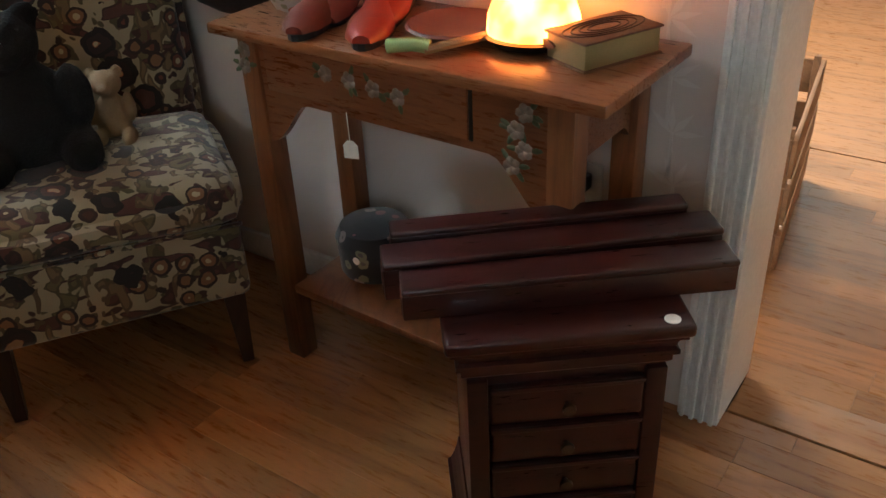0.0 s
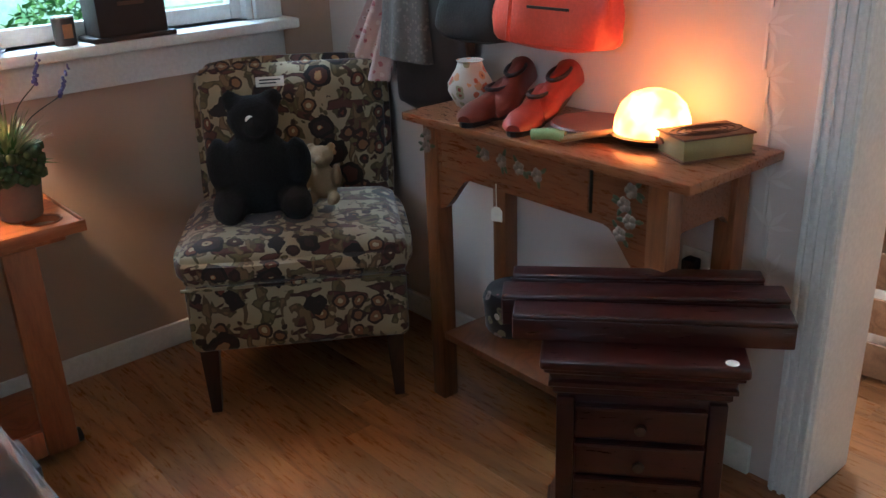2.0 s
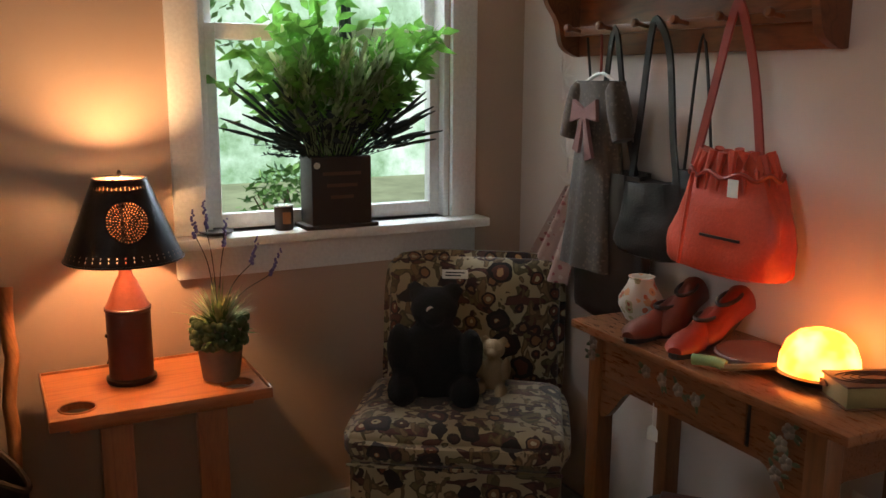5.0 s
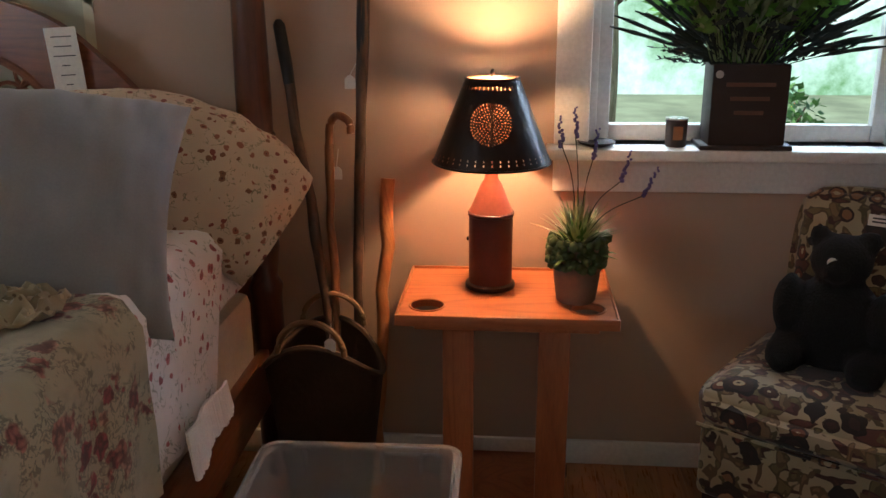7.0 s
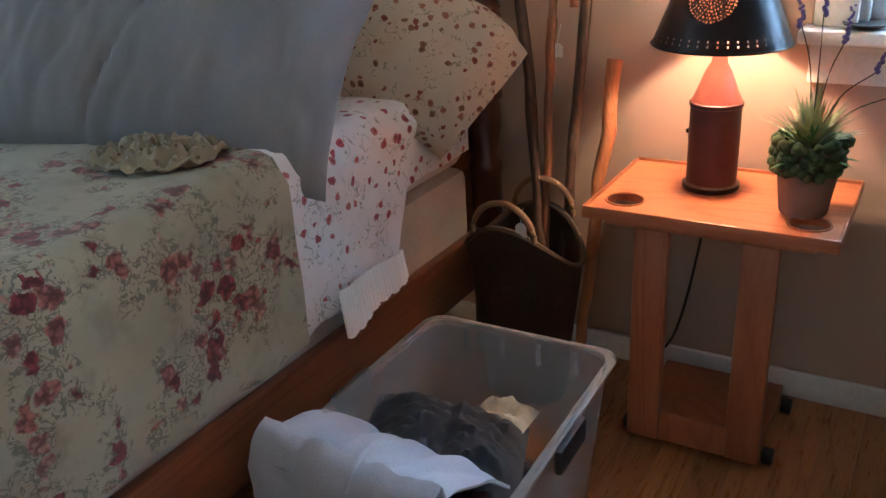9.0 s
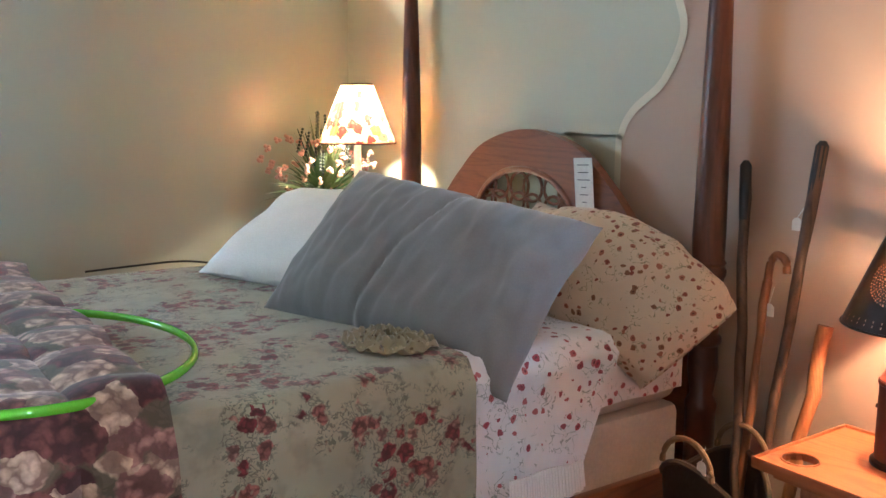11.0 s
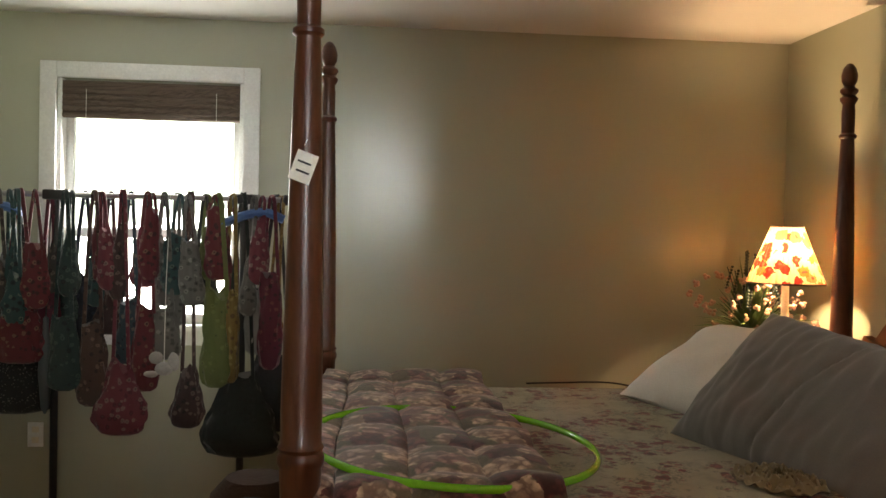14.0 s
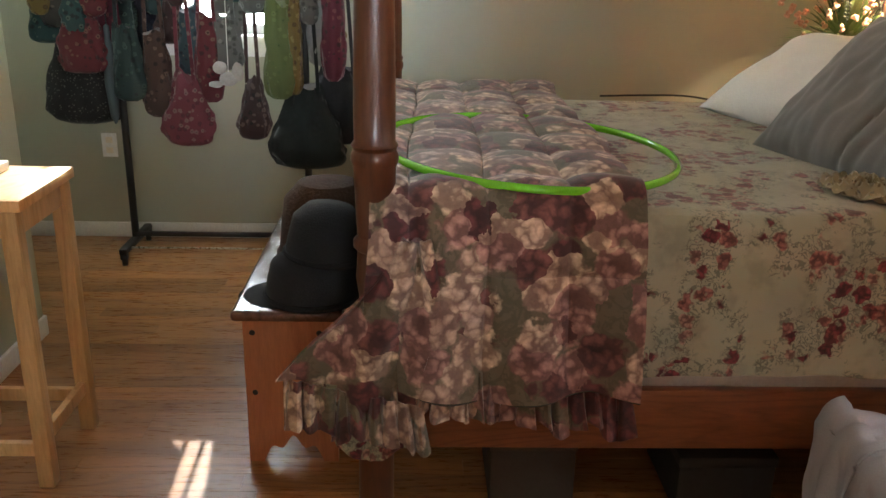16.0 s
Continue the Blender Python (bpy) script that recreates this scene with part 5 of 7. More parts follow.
part("front_apron", prism(apron(0.637, 0.215, 0.118, 40), 0.018, m=pose(DX0 + 0.034, 0.0035, DZ - 0.0225, 0, 0, -90)), M["deskwood"], desk)
part("side_apron", prism(apron(0.216, 0.15, 0.115), 0.018, m=pose(0.0075, -0.347, DZ - 0.0225)), M["deskwood"], desk)
part("side_apron", prism(apron(0.216, 0.15, 0.115), 0.018, m=pose(0.0075, 0.336, DZ - 0.0225)), M["deskwood"], desk)
dr = part("drawer", box((DX0 + 0.026, -0.165, DZ - 0.122), (DX0 + 0.0335, 0.30, DZ - 0.03), 0.002), M["deskwood"], desk)
part("drawer_gap", box((DX0 + 0.03, -0.171, DZ - 0.124), (DX0 + 0.0338, -0.1655, DZ - 0.028)), M["black"], desk, smooth=False)
part("lower_shelf", box((DX0 + 0.03, -0.312, 0.185), (DX1 - 0.02, 0.32, 0.205), 0.003), M["deskleg"], desk)


def rose_spray(parent, y, z, n, seed, tall=False):
    """A painted spray of raised roses with leaves."""
    r = random.Random(seed)
    for k in range(n):
        dy, dz = (r.uniform(-0.02, 0.02), -0.032 * k) if tall else (0.055 * (n / 2 - k - 0.5), r.uniform(-0.012, 0.012))
        bm = bmesh.new()
        for j in range(5):
            a = j * 1.257
            bmesh.ops.create_icosphere(bm, subdivisions=1, radius=0.009, matrix=Matrix.Translation((0, 0.009 * math.cos(a), 0.009 * math.sin(a))) @ Matrix.Diagonal((0.4, 1, 1, 1)))
        p = part("rose", bm, plain("painted_rose", (0.2, 0.15, 0.12), 0.6, vary=0.4, scale=60), parent)
        p.location = (DX0 + 0.024, y + dy, z + dz)
        bm = bmesh.new()
        for j in range(3):
            a = r.random() * 6.28
            bmesh.ops.create_icosphere(bm, subdivisions=1, radius=0.011, matrix=Matrix.Translation((0, 0.022 * math.cos(a), 0.02 * math.sin(a))) @ Matrix.Rotation(a, 4, "X") @ Matrix.Diagonal((0.25, 1.2, 0.5, 1)))
        p = part("rose_leaf", bm, plain("painted_leaf", (0.06, 0.075, 0.035), 0.6), parent)
        p.location = (DX0 + 0.026, y + dy, z + dz)


rose_spray(dr, 0.06, DZ - 0.072, 4, 2)
rose_spray(desk, -0.265, DZ - 0.05, 4, 3, True)
rose_spray(desk, 0.345, DZ - 0.05, 2, 5, True)


def price_tag(name, top, bottom, label, w=0.014, h=0.034):
    """A paper tag on a thread."""
    t = thing(name, label, "price tag", Matrix.Translation(bottom))
    d = Vector(top) - Vector(bottom)
    part("thread", tube([(0, 0, h), tuple(d)], 0.0009, seg=5), M["paper"], t)
    bm = prism([(-w, 0), (w, 0), (w, h * 0.75), (w * 0.4, h), (-w * 0.4, h), (-w, h * 0.75)], 0.0012)
    p = part("card", bm, M["paper"], t, smooth=False)
    return t, p


_, c = price_tag("price_tag", (-0.352, -1.105, 0.69), (-0.356, -1.11, 0.605), "white paper price tag hanging from the desk drawer")
c.rotation_euler = (0, 0, radians(-75))

# things on the desk
book = thing("book", "thick old leather-bound book with gilt page edges", "book", pose(-0.148, -1.487, 0.79, 0, 0, -24))
old = plain("worn_leather", (0.13, 0.055, 0.028), 0.55, vary=0.35, fine=50, bump=0.5)
part("page_block", box((-0.077, -0.047, 0.003), (0.077, 0.047, 0.044), 0.002), plain("gilt_pages", (0.3, 0.23, 0.1), 0.45, 0.3, vary=0.3, fine=300), book, "dull gilt page edges")
part("cover", box((-0.081, -0.051, 0.043), (0.081, 0.051, 0.0475), 0.002), old, book)
part("cover", box((-0.081, -0.051, 0.0), (0.081, 0.051, 0.0035), 0.0015), old, book)
part("spine", tube([(-0.081, 0.048, 0.024), (0.081, 0.048, 0.024)], 0.0235, seg=14, flat=0.3), old, book)
tooling = plain("dark_tooling", (0.05, 0.02, 0.01), 0.6)
for k in range(4):
    part("emblem", tube([((0.02 + 0.01 * k) * 1.6 * math.cos(a), (0.014 + 0.007 * k) * math.sin(a), 0.0478) for a in np.linspace(0, 6.28, 20, endpoint=False)], 0.0013, loop=True, seg=5), tooling, book)

globe = thing("glow_lamp", "small amber glass dome lamp glowing on a dark base", "table lamp", pose(-0.14, -1.355, 0.79))
m_g, t, b = nodes_of("amber_glow")
v = coords(t)
lw = noise_of(t, v, 14, 2)
c = ramp(t, lw, [(0.35, (1.0, 0.16, 0.012)), (0.62, (1.0, 0.36, 0.07))])
t.links.new(c, b.inputs["Emission Color"])
b.inputs["Emission Strength"].default_value = 7.0
b.inputs["Base Color"].default_value = (0.6, 0.25, 0.08, 1)
part("dome", lathe([(0.08, 0.022), (0.078, 0.048), (0.067, 0.078), (0.047, 0.098), (0.023, 0.107), (0.001, 0.11)], 28), m_g, globe, "glowing amber glass dome")
part("base", lathe([(0.06, 0), (0.072, 0.004), (0.075, 0.012), (0.09, 0.02), (0.001, 0.021)], 28), M["tin"], globe)
pair = thing("table_lighter_stand", "dark cast arms with a pale green handle", "ornament", pose(-0.23, -1.245, 0.79, 0, 0, -20))
part("dish", lathe([(0.03, 0), (0.05, 0.006), (0.09, 0.02), (0.085, 0.024), (0.04, 0.012), (0.001, 0.01)], 22, m=pose(0.05, 0.05, 0)), plain("brown_leather", (0.11, 0.035, 0.02), 0.5), pair)
part("arm", tube(curve_pts([(-0.06, -0.01, 0.012), (0.0, -0.035, 0.02), (0.06, -0.03, 0.016)], 5), 0.008, seg=8), plain("cane", (0.3, 0.19, 0.08), 0.5), pair)
part("handle", tube(curve_pts([(-0.10, 0.04, 0.016), (-0.07, 0.01, 0.02), (-0.05, -0.012, 0.016)], 5), 0.012, seg=10), plain("pale_green", (0.32, 0.42, 0.16), 0.5), pair, "pale green grip")


def shoe(label, m, material, sole):
    s = thing("shoe", label, "shoe", m, "shoes on the desk")
    bm = bmesh.new()
    prof = [(-0.12, 0.034, 0.055, 0.0), (-0.1, 0.036, 0.062, 0.0), (-0.06, 0.034, 0.05, 0.0), (0.0, 0.034, 0.038, 0.0), (0.05, 0.042, 0.034, 0.0), (0.09, 0.036, 0.026, 0.0), (0.12, 0.016, 0.014, 0.0)]
    rings = []
    for x, w, h, _ in prof:
        rings.append([bm.verts.new((x, w * math.cos(a), 0.012 + h * max(0, math.sin(a)) ** 0.8 + 0.001)) for a in np.linspace(0, math.pi, 11)])
    for a, b in zip(rings, rings[1:]):
        for i in range(10):
            bm.faces.new((a[i], a[i + 1], b[i + 1], b[i]))
        bm.faces.new((a[10], a[0], b[0], b[10]))
    bm.faces.new(rings[0])
    bm.faces.new(rings[-1][::-1])
    part("upper", bm, material, s)
    bm = bmesh.new()
    bmesh.ops.create_circle(bm, cap_ends=True, segments=22, radius=1)
    for v in bm.verts:
        x, y = v.co.x, v.co.y
        v.co = (0.122 * x, (0.034 + 0.008 * x) * y, 0.0)
    ext = bmesh.ops.extrude_face_region(bm, geom=bm.faces[:])
    bmesh.ops.translate(bm, vec=(0, 0, 0.012), verts=[e for e in ext["geom"] if isinstance(e, bmesh.types.BMVert)])
    part("sole", bm, sole, s, smooth=False)
    part("opening", tube([(-0.06 + 0.045 * math.cos(a), 0.022 * math.sin(a), 0.06) for a in np.linspace(0, 6.28, 18, endpoint=False)], 0.005, loop=True, seg=6), sole, s)
    return s


red = plain("red_leather", (0.3, 0.032, 0.015), 0.4, vary=0.3)
brn = plain("brown_shoe_leather", (0.16, 0.035, 0.02), 0.4, vary=0.3)
shoe("brown leather shoe standing on the desk", pose(-0.215, -0.94, 0.79, 0, 0, 200), brn, M["black"])
shoe("brown leather shoe leaning on its pair", pose(-0.13, -0.93, 0.81, 0, 12, 205), brn, M["black"])
shoe("red leather shoe standing on the desk", pose(-0.205, -1.07, 0.79, 0, 0, 205), red, M["black"])
shoe("red leather shoe turned across the other", pose(-0.115, -1.05, 0.812, 0, 14, 195), red, M["black"])
jar = thing("painted_jar", "squat glass jar painted with orange flowers", "jar", pose(-0.17, -0.835, 0.79))
part("body", lathe([(0.03, 0), (0.036, 0.004), (0.055, 0.04), (0.056, 0.06), (0.035, 0.095), (0.03, 0.11), (0.034, 0.115), (0.028, 0.115), (0.001, 0.09)], 24), patterned("jar_paint", (0.5, 0.46, 0.4), [(0.42, 0.1, 0.04), (0.5, 0.25, 0.12), (0.25, 0.24, 0.14)], 40, 0.45, 0.8), jar)
for k in range(3):
    solid("candle_stick", lathe([(0.009, 0), (0.01, 0.002), (0.009, 0.19), (0.002, 0.193)], 14), cream, "pale wax candle lying on the desk", "candle", pose(-0.075 - 0.024 * k, -0.748 - 0.01 * k, 0.8005, 90, 0, 4), "candles on the desk")

# ---- peg rack with clothes on the pale pink wall ----
pegs = thing("peg_rack", "wall-hung cherry shelf with a rail of pegs", "coat rack", pose(-0.005, -0.78, 1.46))
part("back_board", box((-0.02, -0.46, 0.0), (0.0, 0.45, 0.19), 0.004), M["rail"], pegs)
side_out = [tuple(p.xz) for p in curve_pts([(0, 0, 0.19), (-0.13, 0, 0.19), (-0.135, 0, 0.15), (-0.10, 0, 0.10), (-0.08, 0, 0.03), (-0.03, 0, 0.0), (0, 0, 0.0)], 4)]
for sy in (-0.47, 0.44):
    part("bracket", prism(side_out, 0.022, m=Matrix.Translation((-0.0, sy, 0))), M["rail"], pegs)
part("shelf_top", box((-0.145, -0.5, 0.19), (0.0, 0.49, 0.21), 0.004), M["rail"], pegs)
part("front_rail", box((-0.075, -0.448, 0.055), (-0.06, 0.44, 0.08), 0.003), M["rail"], pegs)
for k in range(6):
    py = -0.36 + 0.145 * k
    part("peg", lathe([(0.006, 0), (0.006, 0.03), (0.012, 0.04), (0.01, 0.05), (0.001, 0.053)], 12, m=pose(-0.075, py, 0.068, 0, -80, 0)), M["rail"], pegs)


def strap(points, width, thick=0.003, bm=None):
    """A flat band through the points, its width along y."""
    bm = bm or bmesh.new()
    pts = [Vector(p) for p in points]
    rows = []
    for i, p in enumerate(pts):
        d = (pts[min(i + 1, len(pts) - 1)] - pts[max(i - 1, 0)]).normalized()
        s = d.cross(Vector((1, 0, 0)))
        s = (s.normalized() if s.length > 0.2 else Vector((0, 1, 0))) * width / 2
        n = s.cross(d).normalized() * thick
        rows.append([bm.verts.new(p + a) for a in (s + n, -s + n, -s - n, s - n)])
    for a, b in zip(rows, rows[1:]):
        for i in range(4):
            bm.faces.new((a[i], a[(i + 1) % 4], b[(i + 1) % 4], b[i]))
    bm.faces.new(rows[0])
    bm.faces.new(rows[-1][::-1])
    return bm


def bag_body(w, d, h, seed, neck=0.6, slump=0.02, flat_bottom=0.9, rumple=1.0):
    """A soft sack standing on z = 0: wide below, drawn in at the top."""
    bm = bmesh.new()
    nz, na = 22, 40
    rings = []
    for j in range(nz + 1):
        u = j / nz
        k = (flat_bottom + (1 - flat_bottom) * min(1, u * 5)) * (1 - (1 - neck) * u ** 1.8)
        k *= min(1, 0.55 + u * 9) if u < 0.06 else 1
        ring = []
        for i in range(na):
            a = 6.28319 * i / na
            c, s = math.cos(a), math.sin(a)
            q = (abs(c) ** 3 + abs(s) ** 3) ** (-1 / 3)
            f = 1 + 0.13 * rumple * noise.noise(Vector((c * 2, s * 2, u * 3 + seed))) + 0.04 * rumple * noise.noise(Vector((c * 5, s * 5, u * 8 + seed))) + (0.10 * math.sin(a * 11 + seed) * u ** 5)
            ring.append(bm.verts.new((d / 2 * c * q * k * f, w / 2 * s * q * k * f, h * u + slump * noise.noise(Vector((c, s, seed))) * u)))
        rings.append(ring)
    for a, b in zip(rings, rings[1:]):
        for i in range(na):
            bm.faces.new((a[i], a[(i + 1) % na], b[(i + 1) % na], b[i]))
    bm.faces.new(rings[0][::-1])
    bm.faces.new(rings[-1])
    return bm


coral = plain("coral_leather", (0.6, 0.07, 0.035), 0.4, vary=0.18, fine=120, bump=0.3)
purse = thing("coral_handbag", "coral red leather drawstring handbag hanging from a peg", "handbag", pose(-0.095, -1.05, 0.945))
part("body", bag_body(0.36, 0.13, 0.285, 1, 0.52), coral, purse)
for k in range(20):
    a = k * 0.3142
    part("gather", tube([(0.055 * math.cos(a), 0.125 * math.sin(a), 0.2), (0.052 * math.cos(a), 0.115 * math.sin(a), 0.25), (0.042 * math.cos(a), 0.095 * math.sin(a), 0.285 + 0.006 * (k % 2))], [0.003, 0.008, 0.012], seg=7), coral, purse)
part("drawstring", tube([(0.062 * math.cos(a), 0.13 * math.sin(a), 0.238 + 0.008 * math.sin(a * 9)) for a in np.linspace(0, 6.28, 48, endpoint=False)], 0.005, seg=6, loop=True), plain("dark_coral", (0.36, 0.04, 0.02), 0.4), purse)
part("strap", strap(curve_pts([(-0.03, 0.10, 0.25), (-0.02, 0.07, 0.40), (0.0, 0.035, 0.60), (0.0, 0.01, 0.60), (0.01, -0.03, 0.45), (0.0, -0.075, 0.25)], 6), 0.022), plain("strap_red", (0.34, 0.04, 0.03), 0.45), purse)
part("drawstring_end", tube(curve_pts([(-0.072, 0.06, 0.24), (-0.08, 0.07, 0.12), (-0.078, 0.085, 0.02)], 5), 0.005, seg=6), coral, purse)
part("zip", box((-0.071, -0.09, 0.095), (-0.066, 0.03, 0.101)), M["black"], purse)
part("price_tag", box((-0.078, -0.085, 0.195), (-0.0765, -0.055, 0.235)), M["paper"], purse, "white price tag", smooth=False)

dress = thing("small_dress", "child's brown checked dress with a pink bow on a hanger", "dress", pose(-0.08, -0.52, 0.86))


def dress_net(u, v):
    a = u * 6.28319
    w = 0.085 + 0.055 * (1 - v) ** 1.5 + (0.02 if v > 0.85 else 0)
    f = 1 + 0.1 * math.sin(a * 8 + 2 * v) * (1 - v)
    return Vector((0.05 * math.sin(a) * f * (0.6 + 0.4 * (1 - v)), w * math.cos(a) * f, 0.53 * v))


browncheck = patterned("brown_check", (0.062, 0.043, 0.03), [(0.11, 0.08, 0.058), (0.05, 0.03, 0.02)], 90, 0.4, 0.8)
part("skirt", sheet(dress_net, 48, 18), browncheck, dress)
for s in (-1, 1):
    part("sleeve", lathe([(0.018, 0), (0.03, 0.02), (0.034, 0.08), (0.031, 0.16), (0.027, 0.162)], 14, m=pose(-0.01, s * 0.075, 0.525, s * -163, 0, 0)), browncheck, dress)
bm = prism([(0, 0.012), (0.055, 0.04), (0.06, -0.02), (0.012, -0.012), (0.045, -0.12), (0.015, -0.13), (0, -0.015), (-0.02, -0.11), (-0.045, -0.1), (-0.012, -0.012), (-0.06, -0.025), (-0.05, 0.038)], 0.012, m=pose(-0.058, -0.0, 0.44, 0, 0, -90))
part("bow", bm, plain("dusty_pink", (0.24, 0.12, 0.11), 0.8), dress, "dusty pink bow")
part("hanger", tube(curve_pts([(0.0, 0.08, 0.52), (0, 0, 0.55), (0, -0.08, 0.52)], 5) , 0.005, seg=6), M["paper"], dress)
part("hook", tube(curve_pts([(0, 0, 0.545), (0.0, 0.0, 0.60), (0.005, 0.01, 0.66)], 4), 0.004, seg=6), plain("red_cord", (0.25, 0.04, 0.03), 0.6), dress)

leather = plain("black_leather", (0.008, 0.006, 0.006), 0.55, vary=0.2, fine=150, bump=0.3)
b1 = thing("shoulder_bag", "black leather shoulder bag on a long strap", "handbag", pose(-0.075, -0.76, 0.93), "bags on the peg rack")
part("body", bag_body(0.26, 0.1, 0.2, 4, 0.75), leather, b1)
part("strap", strap(curve_pts([(0, 0.10, 0.17), (0, 0.07, 0.38), (-0.01, 0.03, 0.59), (-0.01, 0.0, 0.60), (0, -0.03, 0.52), (0.0, -0.06, 0.3), (0, -0.09, 0.17)], 6), 0.02), leather, b1)
b2 = thing("shoulder_bag", "dark brown shoulder bag behind the dress", "handbag", pose(-0.065, -0.575, 0.72), "bags on the peg rack")
part("body", bag_body(0.3, 0.09, 0.42, 5, 0.85), plain("dark_brown_leather", (0.02, 0.012, 0.01), 0.45), b2)
part("strap", strap(curve_pts([(0, 0.1, 0.40), (0, 0.06, 0.6), (-0.015, 0.0, 0.81), (-0.005, -0.04, 0.6), (0, -0.1, 0.40)], 6), 0.018), leather, b2)
b3 = thing("shoulder_bag", "slate blue and red canvas bag on a cord", "handbag", pose(-0.05, -0.885, 1.03), "bags on the peg rack")
part("body", bag_body(0.17, 0.06, 0.14, 6, 0.9), plain("slate_canvas", (0.04, 0.046, 0.05), 0.8), b3)
part("cord", tube(curve_pts([(0, 0.05, 0.13), (-0.01, 0.0, 0.47), (0, -0.05, 0.13)], 6), 0.004, seg=6), M["black"], b3)
scarf = thing("scarf", "pale pink floral scarf hanging in the corner", "scarf", pose(-0.07, -0.42, 0.78))
part("cloth", sheet(lambda u, v: Vector((0.015 * math.sin(u * 16) - 0.02 * (1 - v), (u - 0.5) * (0.26 - 0.14 * v) + 0.14 * (1 - v), 0.30 * v)), 30, 14, 0.003), patterned("pink_scarf", (0.5, 0.36, 0.32), [(0.35, 0.12, 0.13), (0.55, 0.45, 0.4)], 45), scarf)
part("loop", tube(curve_pts([(0, 0.0, 0.29), (0.0, -0.05, 0.5), (0, -0.02, 0.73)], 5), 0.004, seg=6), M["black"], scarf)

# stencilled bamboo on the wall
for yy, zz, hh in ((-1.575, 0.42, 0.62), (-1.52, 1.05, 0.75), (-0.28, 1.0, 0.5)):
    bm = bmesh.new()
    for k in range(6):
        z = zz + hh * k / 6
        box((-0.0035, yy + 0.012 * k - 0.003, z), (-0.001, yy + 0.012 * k + 0.003, z + hh / 6 * 0.88), 0, bm)
        for j in range(4):
            a = 0.5 + j * 0.75
            s = Matrix.Translation((-0.0035, yy + 0.012 * k, z + hh / 7)) @ Matrix.Rotation(a - 1.6 + 0.3 * k, 4, "X")
            vs = [bm.verts.new(s @ Vector(p)) for p in ((0, 0, 0), (0, 0.007, 0.025), (0, 0, 0.06), (0, -0.007, 0.025))]
            bm.faces.new(vs)
    tagged(link("trim_bamboo_stencil", bm, M["stencil"]), "white stencilled bamboo stem on the wall", "wall stencil", kind="structure")
ot = thing("outlet", "white wall outlet with a black plug and cord", "outlet", pose(-0.002, -1.40, 0.46))
part("plate", box((-0.006, -0.036, -0.058), (0, 0.036, 0.058), 0.002), M["trim"], ot)
part("plug", box((-0.04, -0.016, 0.008), (-0.006, 0.016, 0.04), 0.004), M["black"], ot)
part("cord", tube(curve_pts([(-0.04, 0, 0.024), (-0.07, -0.02, 0.0), (-0.05, -0.06, -0.15), (-0.03, -0.03, -0.44)], 6), 0.004, seg=6), M["black"], ot)
floral = patterned("black_floral", (0.012, 0.012, 0.014), [(0.3, 0.24, 0.22), (0.25, 0.08, 0.09), (0.2, 0.2, 0.12)], 26, 0.34, 0.45)
for label, x, y, q, h in (("round black floral cloth box on the desk's low shelf", -0.135, -0.955, 0.084, 0.125), ("smaller round black floral cloth box beside another", -0.1, -1.105, 0.062, 0.11)):
    rb = thing("round_box", label, "box", pose(x, y, 0.206), "floral boxes on the shelf")
    part("body", lathe([(q * 0.9, 0), (q * 0.97, 0.01), (q, h * 0.5), (q * 0.98, h * 0.62)], 32), floral, rb)
    part("lid", lathe([(q * 1.03, h * 0.6), (q * 1.04, h * 0.72), (q * 0.9, h * 0.9), (q * 0.5, h * 0.98), (0.001, h)], 32), floral, rb)
    part("price_dot", lathe([(0.009, 0), (0.009, 0.001)], 14, m=pose(-q * 0.99, -q * 0.15, h * 0.5, 0, -90, 0)), M["paper"], rb)

# ---- small mahogany chest with loose box rails on it ----
ka = Vector((0.22, -0.272, 0)).normalized()
kf = Vector((-0.272, -0.22, 0)).normalized()
ko = Vector((-0.497, -1.617, 0))
chest = thing("jewelry_chest", "small dark mahogany chest of four drawers", "chest", frame_m(ko, ka, -kf, Vector((0, 0, 1))))
HW, HD, HT = 0.162, 0.215, 0.515


def stepped(levels, material, name):
    """A moulding that runs round the case: (how far it stands out, z) from below upwards."""
    bm = bmesh.new()
    rows = [[bm.verts.new((x, y, z)) for x, y in ((-HW - o, -o), (HW + o, -o), (HW + o, HD + o * 0.4), (-HW - o, HD + o * 0.4))] for o, z in levels]
    for a, b in zip(rows, rows[1:]):
        for i in range(4):
            bm.faces.new((a[i], a[(i + 1) % 4], b[(i + 1) % 4], b[i]))
    bm.faces.new(rows[0][::-1])
    bm.faces.new(rows[-1])
    return part(name, bm, material, chest, smooth=False)


part("case", box((-HW + 0.012, 0.008, 0.09), (HW - 0.012, HD, HT - 0.07), 0.003), M["mahogany"], chest)
stepped([(-0.02, 0.0), (-0.02, 0.04), (-0.012, 0.046)], M["mahogany"], "base")
stepped([(0.004, 0.046), (0.012, 0.05), (0.012, 0.064), (0.006, 0.07), (0.0, 0.085), (-0.006, 0.105), (-0.009, 0.125)], M["mahogany"], "flared_plinth")
stepped([(-0.01, HT - 0.085), (-0.004, HT - 0.078), (-0.004, HT - 0.068), (0.004, HT - 0.062), (0.004, HT - 0.054), (-0.002, HT - 0.05), (0.002, HT - 0.038), (0.012, HT - 0.03), (0.012, HT - 0.024)], M["mahogany"], "cornice")
part("top", box((-HW - 0.02, -0.02, HT - 0.023), (HW + 0.02, HD + 0.008, HT), 0.007, seg=3), M["mahogany"], chest)
